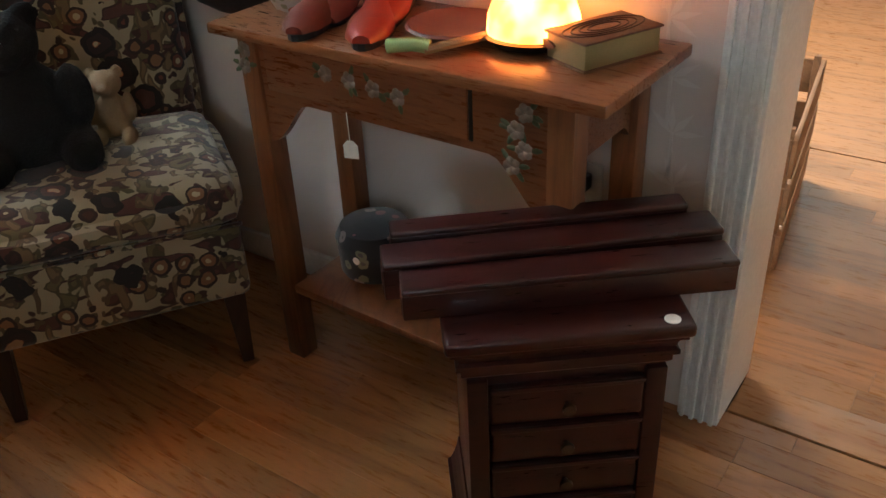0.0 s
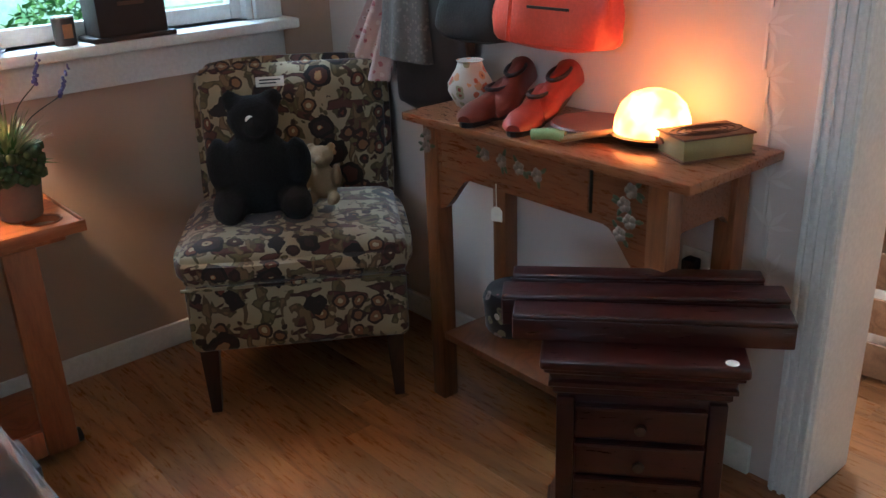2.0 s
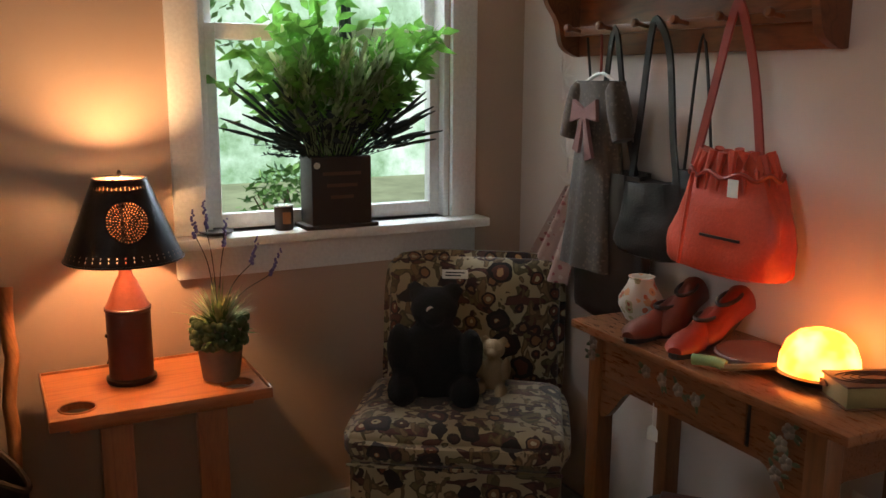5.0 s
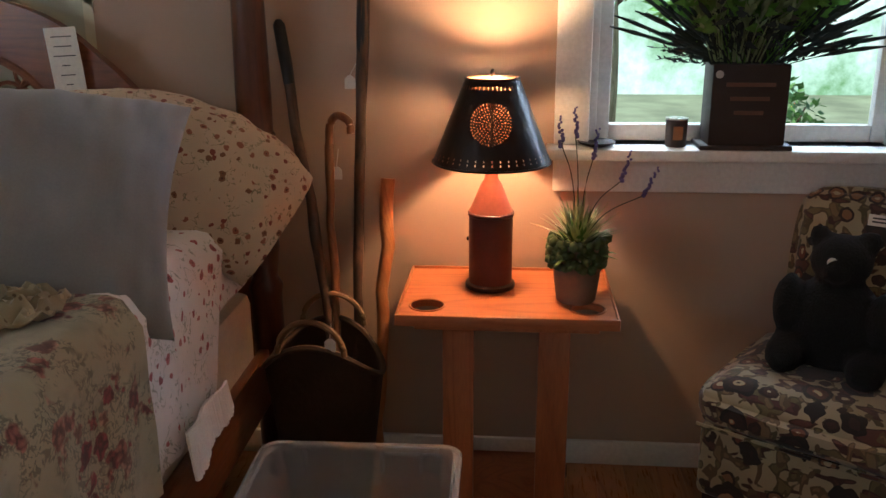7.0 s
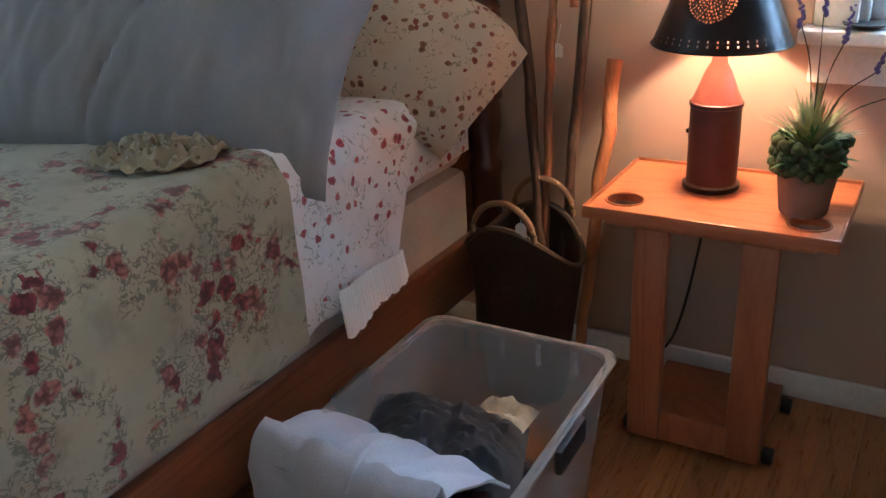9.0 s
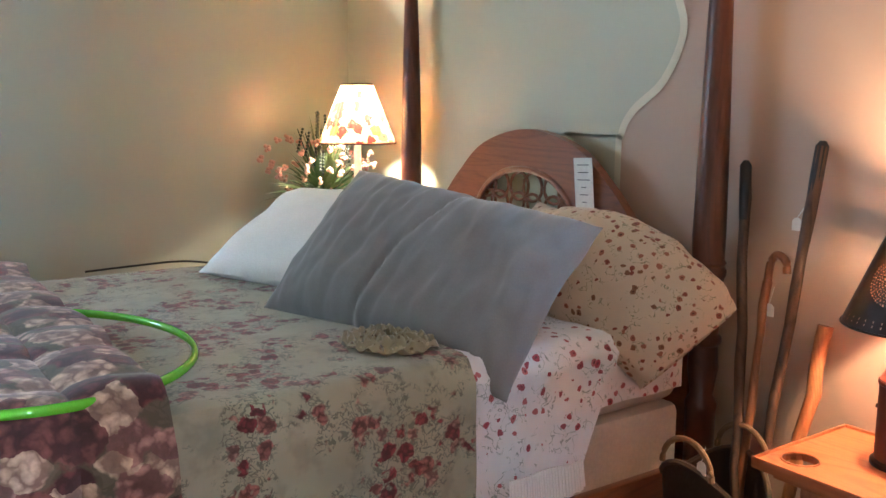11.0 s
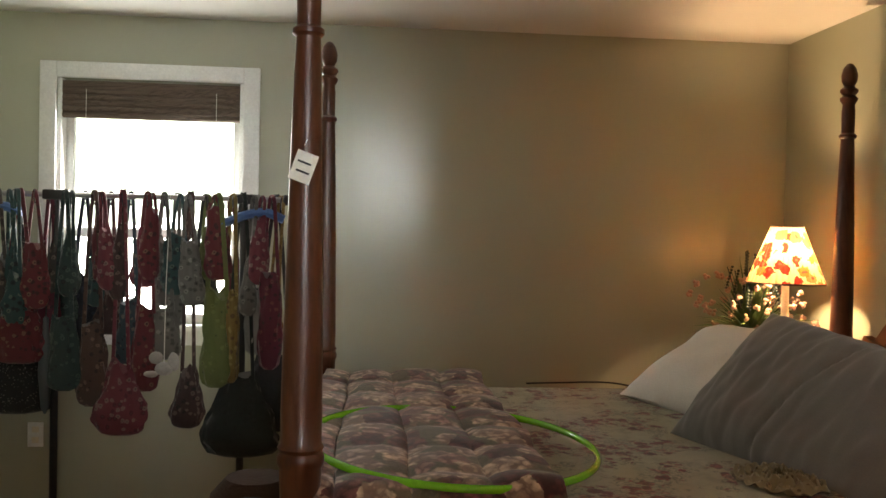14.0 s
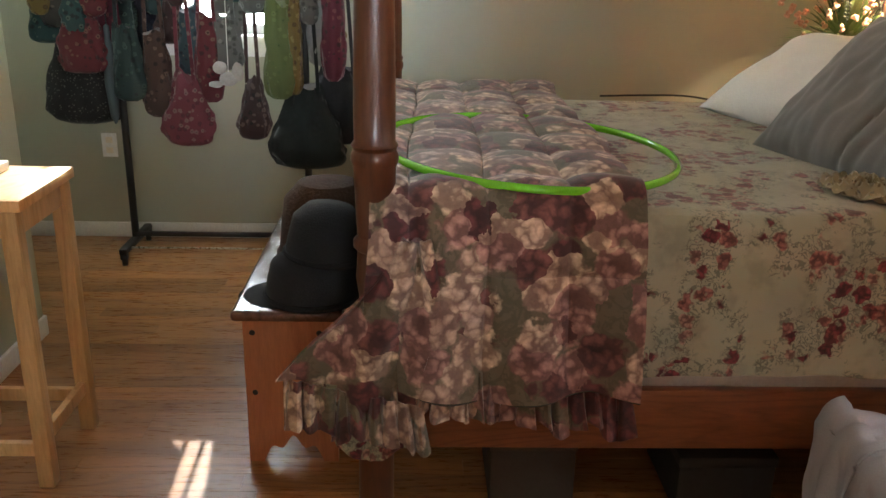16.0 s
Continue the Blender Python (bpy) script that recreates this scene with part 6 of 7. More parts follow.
for sx in (-1, 1):
    part("stile", box((sx * (HW - 0.027) - 0.016, -0.003, 0.125), (sx * (HW - 0.027) + 0.016, 0.012, HT - 0.085), 0.003), M["mahogany"], chest)
brass = plain("dark_brass", (0.1, 0.09, 0.07), 0.4, 0.9)
for k in range(4):
    z0 = 0.108 + 0.079 * k
    d = part("drawer", box((-HW + 0.045, -0.006, z0), (HW - 0.045, 0.014, z0 + 0.072), 0.007, seg=3), M["mahogany"], chest)
    part("lip", box((-HW + 0.045, -0.011, z0 + 0.064), (HW - 0.045, -0.004, z0 + 0.073), 0.003), M["mahogany"], d)
    if k:
        part("pull", lathe([(0.004, 0), (0.005, 0.008), (0.011, 0.012), (0.01, 0.018), (0.001, 0.02)], 12, m=pose(0, -0.006, z0 + 0.034, 90, 0, 0)), brass, d)
part("price_dot", lathe([(0.012, 0), (0.012, 0.001)], 18, m=pose(HW - 0.012, 0.0, HT + 0.0003)), M["paper"], chest, "round white price dot")


def box_rail(label, lo, hi, turn):
    """A loose moulded length of a box, with a rounded top edge, a plain face and pale chipped ends."""
    r = thing("box_rail", label, "wooden rail", chest.matrix_world @ pose(0, 0, HT + 0.001, 0, 0, turn), "loose rails")
    part("face_board", box(lo, (hi[0], hi[1], hi[2] - 0.012), 0.003), M["mahogany"], r)
    part("moulded_edge", box((lo[0], lo[1] - 0.004, hi[2] - 0.0125), (hi[0], hi[1], hi[2]), 0.005, seg=3), M["mahogany"], r)
    part("chipped_end", box((lo[0] - 0.0015, lo[1] + 0.006, lo[2] + 0.008), (lo[0] - 0.0002, hi[1] - 0.02, hi[2] - 0.016)), M["cherry"], r, "bare chipped end", smooth=False)


box_rail("loose dark mahogany rail lying across the chest", (-0.235, 0.052, 0), (0.265, 0.112, 0.055), 1.0)
box_rail("mahogany rail lying behind the first", (-0.255, 0.118, 0), (0.272, 0.178, 0.066), 3.0)
box_rail("taller mahogany rail lying at the back of the chest", (-0.24, 0.186, 0), (0.235, 0.225, 0.078), 2.0)

# ---- plastic bin of clothes ----
tub = thing("storage_bin", "clear plastic storage bin with latch handles", "storage bin", pose(-1.578, -0.935, 0, 0, 0, 1))
m_c, t, b = nodes_of("cloudy_plastic")
b.inputs["Base Color"].default_value = (0.8, 0.81, 0.82, 1)
b.inputs["Roughness"].default_value, b.inputs["Transmission Weight"].default_value, b.inputs["IOR"].default_value = 0.22, 0.8, 1.1


def rounded(w, d, r, n=6):
    out = []
    for cx, cy, a0 in ((w - r, d - r, 0), (-w + r, d - r, 90), (-w + r, -d + r, 180), (w - r, -d + r, 270)):
        out += [(cx + r * math.cos(math.radians(a0 + 90 * k / n)), cy + r * math.sin(math.radians(a0 + 90 * k / n))) for k in range(n + 1)]
    return out


bm = bmesh.new()
lev = [(0.165, 0.235, 0.006), (0.175, 0.245, 0.02), (0.205, 0.283, 0.385), (0.218, 0.297, 0.387), (0.220, 0.299, 0.397), (0.203, 0.281, 0.4), (0.2, 0.278, 0.385), (0.171, 0.24, 0.024), (0.16, 0.23, 0.014)]
rings = [[bm.verts.new((x, y, z)) for x, y in rounded(w, d, 0.045)] for w, d, z in lev]
for a, q in zip(rings, rings[1:]):
    for i in range(len(a)):
        bm.faces.new((a[i], a[(i + 1) % len(a)], q[(i + 1) % len(a)], q[i]))
bm.faces.new(rings[0][::-1])
bm.faces.new(rings[-1])
part("tub", bm, m_c, tub)
for k in range(4):
    part("rib", box((-0.13 + 0.085 * k, 0.274, 0.335), (-0.12 + 0.085 * k, 0.282, 0.385), 0.002), m_c, tub)
teal = plain("dark_teal_plastic", (0.02, 0.06, 0.06), 0.3)
for sy, sx in ((0.0, 1), (-0.02, -1)):
    h = part("handle", box((sx * 0.224 - 0.008, sy - 0.06, 0.345), (sx * 0.224 + 0.008, sy + 0.06, 0.395), 0.005), M["black"], tub, "black latch handle")
h = part("latch", box((0.222, -0.27, 0.34), (0.24, -0.2, 0.395), 0.005), teal, tub, "teal clip latch")


def heap(w, d, z, tall, seed, n=36):
    def f(u, v):
        x, y = (u - 0.5) * 2, (v - 0.5) * 2
        e = max(0, 1 - abs(x) ** 4) * max(0, 1 - abs(y) ** 4)
        hgt = noise.noise(Vector((x * 1.6, y * 1.6, seed))) * 0.5 + 0.5 + 0.35 * abs(noise.noise(Vector((x * 5, y * 4, seed + 3))))
        return Vector((x * w, y * d, z + tall * e * hgt))
    return sheet(f, n, n, 0.004)


gcloth = plain("charcoal_knit", (0.045, 0.045, 0.05), 0.95, vary=0.25, fine=200, bump=0.3)
solid("folded_clothes", heap(0.172, 0.24, 0.06, 0.22, 2), plain("black_jersey", (0.012, 0.012, 0.014), 0.95), "dark folded clothes filling the bin", "clothes", pose(-1.578, -0.93, 0))
solid("grey_sweater", heap(0.16, 0.13, 0.0, 0.11, 5), gcloth, "charcoal grey sweater on top of the bin's clothes", "sweater", pose(-1.62, -0.93, 0.265, 6, 12, 20))
solid("brown_garment", heap(0.07, 0.08, 0.0, 0.07, 9, 20), plain("brown_lace", (0.12, 0.06, 0.045), 0.9, vary=0.4), "brown striped garment in the bin", "clothes", pose(-1.47, -1.08, 0.25))
solid("cream_cloth", heap(0.06, 0.05, 0.0, 0.05, 11, 16), plain("cream_linen", (0.42, 0.38, 0.3), 0.9), "cream cloth at the back of the bin", "clothes", pose(-1.57, -0.76, 0.26))


def over_rim(u, v):
    w = (u - 0.5) * 0.36
    s = v * 0.62
    fold = 0.009 * math.sin(u * 17 + 5 * v + 3 * noise.noise(Vector((u * 3, v * 3, 8)))) + 0.022 * noise.noise(Vector((u * 5, v * 4, 3))) + 0.008 * noise.noise(Vector((u * 14, v * 9, 3)))
    if s < 0.2:
        p = Vector((w, 0.17 - s, 0.0 - 0.1 * (1 - s / 0.2) ** 2 + fold))
    elif s < 0.28:
        a = (s - 0.2) / 0.08 * 1.57
        p = Vector((w * 1.02, -0.03 - 0.05 * math.sin(a), fold * 0.7 + 0.02 - 0.05 * (1 - math.cos(a)) + 0.015))
    else:
        p = Vector((w * (1.02 + 0.1 * (s - 0.28)), -0.083 - 0.03 * (s - 0.28) - 0.6 * fold, -0.02 - (s - 0.28)))
    return p


lil = plain("lilac_grey_cotton", (0.42, 0.43, 0.49), 0.9, vary=0.08, fine=260, bump=0.15)
sh_t = thing("draped_shirt", "pale lilac grey shirt hanging over the bin's edge", "shirt", pose(-1.63, -1.16, 0.405, 0, 0, -4))
part("cloth", sheet(over_rim, 40, 50, 0.006), lil, sh_t)
part("drawstring", tube(curve_pts([(0.02, -0.0, 0.04), (0.03, -0.075, 0.02), (0.01, -0.098, -0.1), (-0.01, -0.11, -0.3)], 8), 0.006, seg=6, flat=0.6), lil, sh_t)

# ---- wicker basket with sticks ----
bas = thing("stick_basket", "tall dark wicker basket with arched handles", "basket", pose(-1.745, -0.28, 0, 0, 0, -4))
bm = bmesh.new()
n = 64


def brim(i):
    """Higher at the back and dipping at the handles' sides."""
    a = 6.28319 * i / n
    return 0.40 + 0.10 * abs(math.sin(a)) ** 2


rings = []
for j in range(25):
    u = j / 24
    rings.append([bm.verts.new(((0.105 + 0.05 * u + (0.0022 if (i // 2 + j) % 2 else 0)) * math.cos(6.28319 * i / n), (0.075 + 0.03 * u + (0.0022 if (i // 2 + j) % 2 else 0)) * math.sin(6.28319 * i / n), 0.006 + brim(i) * u)) for i in range(n)])
for a, q in zip(rings, rings[1:]):
    for i in range(n):
        bm.faces.new((a[i], a[(i + 1) % n], q[(i + 1) % n], q[i]))
bm.faces.new(rings[0][::-1])
bmesh.ops.solidify(bm, geom=bm.faces[:], thickness=0.006)
part("body", bm, M["wicker"], bas)
part("rim", tube([(0.156 * math.cos(6.28319 * i / n), 0.106 * math.sin(6.28319 * i / n), 0.008 + brim(i)) for i in range(n)], 0.008, seg=6, loop=True), M["wicker"], bas)
for s in (-1, 1):
    part("handle", tube([(0.085 * math.cos(a), s * 0.104, 0.49 + 0.085 * math.sin(a)) for a in np.linspace(0, math.pi, 18)], 0.008, seg=8), plain("tan_wicker", (0.2, 0.12, 0.06), 0.7, vary=0.3, fine=80, bump=0.6), bas, "tan wrapped handle")
t, c = price_tag("price_tag", (-1.70, -0.378, 0.57), (-1.702, -0.388, 0.50), "white price tag tied to the basket's handle")


def stick(label, foot, top, r0, r1, material, knob=0.0, seed=0, group="walking sticks"):
    s = thing("walking_stick", label, "walking stick", Matrix.Translation(foot), group)
    d = Vector(top) - Vector(foot)
    pts = [d * (k / 14) + 0.014 * Vector((noise.noise(Vector((k * 0.5, seed, 0))), noise.noise(Vector((k * 0.5, seed, 4))), 0)) for k in range(15)]
    part("shaft", tube(pts, [1.25 * (r0 + (r1 - r0) * k / 14) + 0.004 * noise.noise(Vector((k * 1.7, seed, 9))) for k in range(15)], seg=9), material, s)
    if knob:
        part("grip", tube([d * 0.88 + d.normalized() * 0.0, d * 0.94, d, d * 1.01], [r1 * 1.1, knob, knob, knob * 0.5], seg=10), M["black"], s, "dark wrapped grip")
    return s


bark = wood("stick_bark", (0.03, 0.016, 0.01), (0.09, 0.05, 0.03), 0.6, "Z", 20)
cane_w = wood("cane_brown", (0.14, 0.05, 0.02), (0.24, 0.1, 0.04), 0.4, "Z", 16)
stick("tall dark bark walking stick leaning on the wall", (-1.685, -0.25, 0.02), (-1.655, -0.035, 1.32), 0.009, 0.013, bark, 0.017, 1)
stick("dark walking stick leaning in the basket", (-1.66, -0.28, 0.02), (-1.875, -0.045, 1.26), 0.009, 0.013, bark, 0.016, 2)
crook = stick("brown cane with a crook handle in the basket", (-1.72, -0.25, 0.02), (-1.745, -0.10, 0.96), 0.009, 0.01, cane_w, 0, 3)
part("crook", tube(curve_pts([(-0.025, 0.15, 0.94), (-0.022, 0.155, 0.99), (0.0, 0.15, 1.015), (0.03, 0.145, 1.0), (0.035, 0.143, 0.97)], 5), 0.011, seg=9), cane_w, crook)
stick("short orange-brown stick standing by the wall", (-1.625, -0.22, 0.03), (-1.60, -0.05, 0.86), 0.010, 0.016, wood("orange_stick", (0.3, 0.1, 0.03), (0.45, 0.18, 0.06), 0.5, "Z"), 0, 4)
price_tag("price_tag", (-1.72, -0.105, 0.95), (-1.725, -0.115, 0.87), "white price tag tied to a cane")
price_tag("price_tag", (-1.665, -0.06, 1.18), (-1.69, -0.07, 1.10), "white price tag tied to the tall stick")

# ---- on the garden sill ----
cr = thing("planter_box", "dark wooden planter box packed with greenery", "planter", pose(-0.68, -0.005, 0.95))
part("box", box((-0.095, -0.07, 0.012), (0.095, 0.035, 0.215), 0.004), M["darkbox"], cr)
part("base", box((-0.115, -0.077, 0.0), (0.115, 0.04, 0.013), 0.003), M["darkbox"], cr)
for k in range(3):
    part("writing_bar", box((-0.06 + 0.012 * k, -0.0725, 0.16 - 0.035 * k), (0.06 - 0.012 * k, -0.0702, 0.17 - 0.035 * k)), plain("faded_lettering", (0.12, 0.06, 0.04), 0.7), cr, smooth=False)
part("price_dot", lathe([(0.01, 0), (0.01, 0.001)], 14, m=pose(-0.078, -0.07, 0.19, 90, 0, 0)), M["paper"], cr)


def fan(bm, origin, n, reach, wide, width, seed, tilt0=0.15, low=0.0):
    """Stiff leafy stalks spread mostly along x."""
    r = random.Random(seed)
    for _ in range(n):
        a = r.uniform(-1, 1)
        th = a * wide
        d = Vector((math.sin(th), r.uniform(-0.45, 0.12), max(low, math.cos(th)))).normalized()
        ln = reach * r.uniform(0.55, 1.05)
        o = Vector(origin) + Vector((a * 0.06, r.uniform(-0.04, 0.02), 0))
        tube([o, o + d * ln * 0.5 + Vector((0, 0, 0.01)), o + d * ln - Vector((0, 0, 0.03 * abs(a)))], [0.002, 0.0016, 0.0006], bm, 4)
        for k in range(int(ln / 0.014)):
            u = 0.25 + 0.75 * k / (ln / 0.014)
            p = o + d * ln * u - Vector((0, 0, 0.03 * abs(a) * u * u))
            q = Vector((r.uniform(-1, 1), r.uniform(-1, 1), r.uniform(-0.3, 1))).normalized()
            s = q.cross(d).normalized() * width
            e = p + (d * 0.8 + q * 0.6) * width * 6
            vs = [bm.verts.new(x) for x in (p, (p + e) / 2 + s, e, (p + e) / 2 - s)]
            bm.faces.new(vs)
    return bm




def leafy(name, colour, through=0.5):
    """Leaf surface that lets some light through."""
    m, t, b = nodes_of(name)
    c = ramp(t, noise_of(t, coords(t), 24, 3), [(0.3, shade(colour, 0.6)), (0.7, shade(colour, 1.4))])
    t.links.new(c, b.inputs["Base Color"])
    b.inputs["Roughness"].default_value = 0.5
    tr = t.nodes.new("ShaderNodeBsdfTranslucent")
    t.links.new(c, tr.inputs["Color"])
    mx = add(t, "ShaderNodeMixShader", Fac=through)
    t.links.new(b.outputs[0], mx.inputs[1])
    t.links.new(tr.outputs[0], mx.inputs[2])
    t.links.new(mx.outputs[0], t.nodes["Material Output"].inputs["Surface"])
    return m


def lavender_spikes(parent, n, seed):
    """Stiff stalks that end in knobbly dark heads, thrown out to both sides; each a part."""
    r = random.Random(seed)
    for _ in range(n):
        side = r.choice((-1, 1))
        th = side * r.uniform(0.25, 1.35)
        d = Vector((math.sin(th), r.uniform(-0.4, 0.12), math.cos(th) + 0.1)).normalized()
        ln = r.uniform(0.19, 0.36)
        o = Vector((side * r.uniform(0, 0.06), r.uniform(-0.05, 0.01), 0.2))
        sag = Vector((0, 0, -0.035 * abs(math.sin(th))))
        pts = [o + d * ln * u + sag * u * u for u in np.linspace(0, 1, 11)]
        part("lavender_spike", tube(pts, [0.0013] * 5 + [0.0045, 0.0062, 0.005, 0.0064, 0.0045, 0.002], None, 6), M["leafdark"], parent)


def broad_leaves(bm, n, reach, wide, seed, long=0.075, fat=0.011, droop=0.12):
    """Thin arching branches with pointed leaves set along them."""
    r = random.Random(seed)
    for _ in range(n):
        th = r.uniform(-wide, wide)
        d = Vector((math.sin(th), r.uniform(-0.35, 0.1), math.cos(th))).normalized()
        ln = reach * r.uniform(0.55, 1.0)
        o = Vector((r.uniform(-0.06, 0.06), r.uniform(-0.05, 0.01), 0.2))
        at = lambda u: o + d * ln * u - Vector((0, 0, droop * abs(math.sin(th)) * u * u))
        tube([at(u) for u in np.linspace(0, 1, 6)], [0.002, 0.0018, 0.0016, 0.0014, 0.001, 0.0006], bm, 4)
        for k in range(int(ln / 0.026)):
            u = min(1.0, 0.35 + 0.65 * k / (ln / 0.026))
            p = at(u)
            q = (d * 0.5 + Vector((r.uniform(-1, 1), r.uniform(-0.6, 0.4), r.uniform(-0.6, 0.5)))).normalized()
            l = long * r.uniform(0.6, 1.1)
            s = q.cross(Vector((r.uniform(-0.4, 0.4), 1, r.uniform(-0.3, 0.6)))).normalized() * fat
            fall = Vector((0, 0, -0.2 * l))
            a, b, c2, e = p, p + q * l * 0.4 + s, p + q * l * 0.4 - s, p + q * l + fall
            m1, m2 = bm.verts.new(p), bm.verts.new(p + q * l * 0.45 + fall * 0.15)
            v1, v2, v3 = bm.verts.new(b), bm.verts.new(c2), bm.verts.new(e)
            bm.faces.new((m1, v1, m2))
            bm.faces.new((m1, m2, v2))
            bm.faces.new((v1, v3, m2))
            bm.faces.new((v2, m2, v3))
    return bm


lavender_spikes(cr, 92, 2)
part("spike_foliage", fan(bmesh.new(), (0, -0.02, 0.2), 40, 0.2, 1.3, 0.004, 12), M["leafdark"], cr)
part("pale_fronds", fan(bmesh.new(), (-0.04, -0.03, 0.22), 46, 0.36, 0.4, 0.0065, 3), leafy("pale_frond", (0.3, 0.4, 0.2)), cr, "pale feathery green fronds")
part("green_leaves", broad_leaves(bmesh.new(), 40, 0.52, 0.72, 4, 0.08, 0.013, 0.04), leafy("backlit_leaf", (0.12, 0.3, 0.05)), cr, "bright green pointed leaves")
part("trailing_leaves", broad_leaves(bmesh.new(), 10, 0.5, 0.95, 6, 0.085, 0.014, 0.06), leafy("fresh_leaf", (0.16, 0.32, 0.08)), cr)
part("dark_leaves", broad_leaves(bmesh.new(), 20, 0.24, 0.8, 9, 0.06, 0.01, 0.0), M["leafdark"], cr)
bm = bmesh.new()
for k in range(7):
    a = k * 0.9
    q = 0.012 if k else 0.0
    tube(curve_pts([(0.025 + q * math.cos(a), -0.025 + q * math.sin(a), 0.2), (0.034 + q * 1.2 * math.cos(a + 0.5), -0.025 + q * math.sin(a + 0.5), 0.5), (0.03 + q * 0.6 * math.cos(a + 1), -0.025 + q * 0.6 * math.sin(a + 1), 0.86)], 5), 0.006, bm, 7)
part("twig_bundle", bm, M["leafdark"], cr, "upright bundle of dark twigs")
part("stray_twig", tube(curve_pts([(0.05, -0.03, 0.2), (0.075, -0.04, 0.4), (0.115, -0.05, 0.6)], 5), 0.0018, seg=5), M["leafdark"], cr)
cd = thing("candle_holder", "small dark glass candle holder on the sill", "candle holder", pose(-0.845, -0.02, 0.95))
part("cup", lathe([(0.025, 0), (0.027, 0.003), (0.028, 0.07), (0.025, 0.07), (0.023, 0.01), (0.001, 0.008)], 20), M["darkbox"], cd)
part("lid", lathe([(0.029, 0.07), (0.029, 0.074), (0.001, 0.075)], 20), M["steel"], cd)
part("label_patch", box((-0.012, -0.0292, 0.02), (0.012, -0.0275, 0.055)), plain("amber_patch", (0.3, 0.12, 0.04), 0.6), cd, smooth=False)
dish = solid("small_dish", lathe([(0.02, 0), (0.045, 0.008), (0.05, 0.014), (0.044, 0.012), (0.001, 0.006)], 20), M["darkbox"], "small dark dish lying on the sill", "dish", pose(-1.05, -0.035, 0.95))

# ---- garment rack with bags before the far window ----
RX, RZ = -4.0, 1.585
rack = thing("garment_rack", "black steel garment rack on casters with a chrome bar", "clothes rack", pose(RX, -3.06, 0))
part("bar", lathe([(0.0125, -0.77), (0.0125, 0.59)], 14, m=pose(0, 0, RZ, -90, 0, 0)), plain("dark_chrome", (0.3, 0.3, 0.3), 0.3, 1.0), rack, "chrome hanging bar")
for yy in (-0.77, 0.575):
    part("end_cap", lathe([(0.02, 0), (0.024, 0.004), (0.024, 0.02), (0.013, 0.025)], 16, m=pose(0, yy, RZ, -90, 0, 0)), M["black"], rack)
for yy in (-0.415, 0.40):
    part("upright", lathe([(0.0165, 0.07), (0.0165, RZ - 0.02)], 14, m=pose(0, yy, 0)), M["black"], rack)
    part("upper_tube", lathe([(0.0125, 0.95), (0.0125, RZ)], 14, m=pose(0, yy, 0)), M["steel"], rack)
    part("joint", box((-0.022, yy - 0.055, RZ - 0.022), (0.022, yy + 0.055, RZ + 0.022), 0.006), M["black"], rack)
    part("foot_bar", box((-0.2, yy - 0.018, 0.055), (0.2, yy + 0.018, 0.085), 0.008), M["black"], rack)
    for cx in (-0.18, 0.18):
        w = part("caster", lathe([(0.006, -0.012), (0.026, -0.012), (0.029, -0.008), (0.029, 0.008), (0.026, 0.012), (0.006, 0.012)], 18, m=pose(cx, yy, 0.0295, 90, 0, 20)), M["black"], rack)
        part("fork", box((cx - 0.016, yy - 0.016, 0.03), (cx + 0.016, yy + 0.016, 0.06), 0.005), M["black"], w)
part("base_bar", box((-0.012, -0.41, 0.085), (0.012, 0.395, 0.105), 0.004), M["black"], rack)
part("shelf_wire", box((0.12, -0.41, 0.065), (0.128, 0.395, 0.073), 0.002), M["steel"], rack)
SHADES = [((0.05, 0.15, 0.16), [(0.03, 0.05, 0.06), (0.2, 0.3, 0.25)]), ((0.12, 0.1, 0.09), [(0.3, 0.24, 0.2), (0.05, 0.03, 0.03)]), ((0.3, 0.03, 0.05), [(0.12, 0.02, 0.03), (0.4, 0.2, 0.15)]),
          ((0.04, 0.1, 0.1), [(0.12, 0.2, 0.18), (0.02, 0.03, 0.04)]), ((0.2, 0.1, 0.08), [(0.06, 0.03, 0.03), (0.4, 0.25, 0.2)]), ((0.38, 0.06, 0.1), [(0.5, 0.3, 0.28), (0.2, 0.02, 0.05)]),
          ((0.07, 0.16, 0.2), [(0.3, 0.32, 0.28), (0.03, 0.05, 0.08)]), ((0.3, 0.29, 0.26), [(0.15, 0.14, 0.13), (0.45, 0.44, 0.4)]), ((0.12, 0.05, 0.05), [(0.3, 0.2, 0.18), (0.03, 0.02, 0.02)]),
          ((0.26, 0.32, 0.09), [(0.2, 0.26, 0.07), (0.3, 0.36, 0.12)]), ((0.42, 0.27, 0.06), [(0.55, 0.4, 0.15), (0.2, 0.1, 0.03)]), ((0.012, 0.025, 0.022), [(0.02, 0.03, 0.03), (0.008, 0.01, 0.01)]),
          ((0.25, 0.02, 0.06), [(0.1, 0.02, 0.03), (0.35, 0.1, 0.1)]), ((0.02, 0.03, 0.07), [(0.05, 0.07, 0.13), (0.01, 0.01, 0.02)])]
# Cloth colours cut to a third: backlit darkness is put into them.
CLOTHS = [patterned("backlit_bag_cloth", shade(a, 0.33), [shade(c, 0.36) for c in b], 44, 0.45, 0.5) for a, b in SHADES]
blue_pad = plain("blue_satin", (0.05, 0.12, 0.32), 0.45)


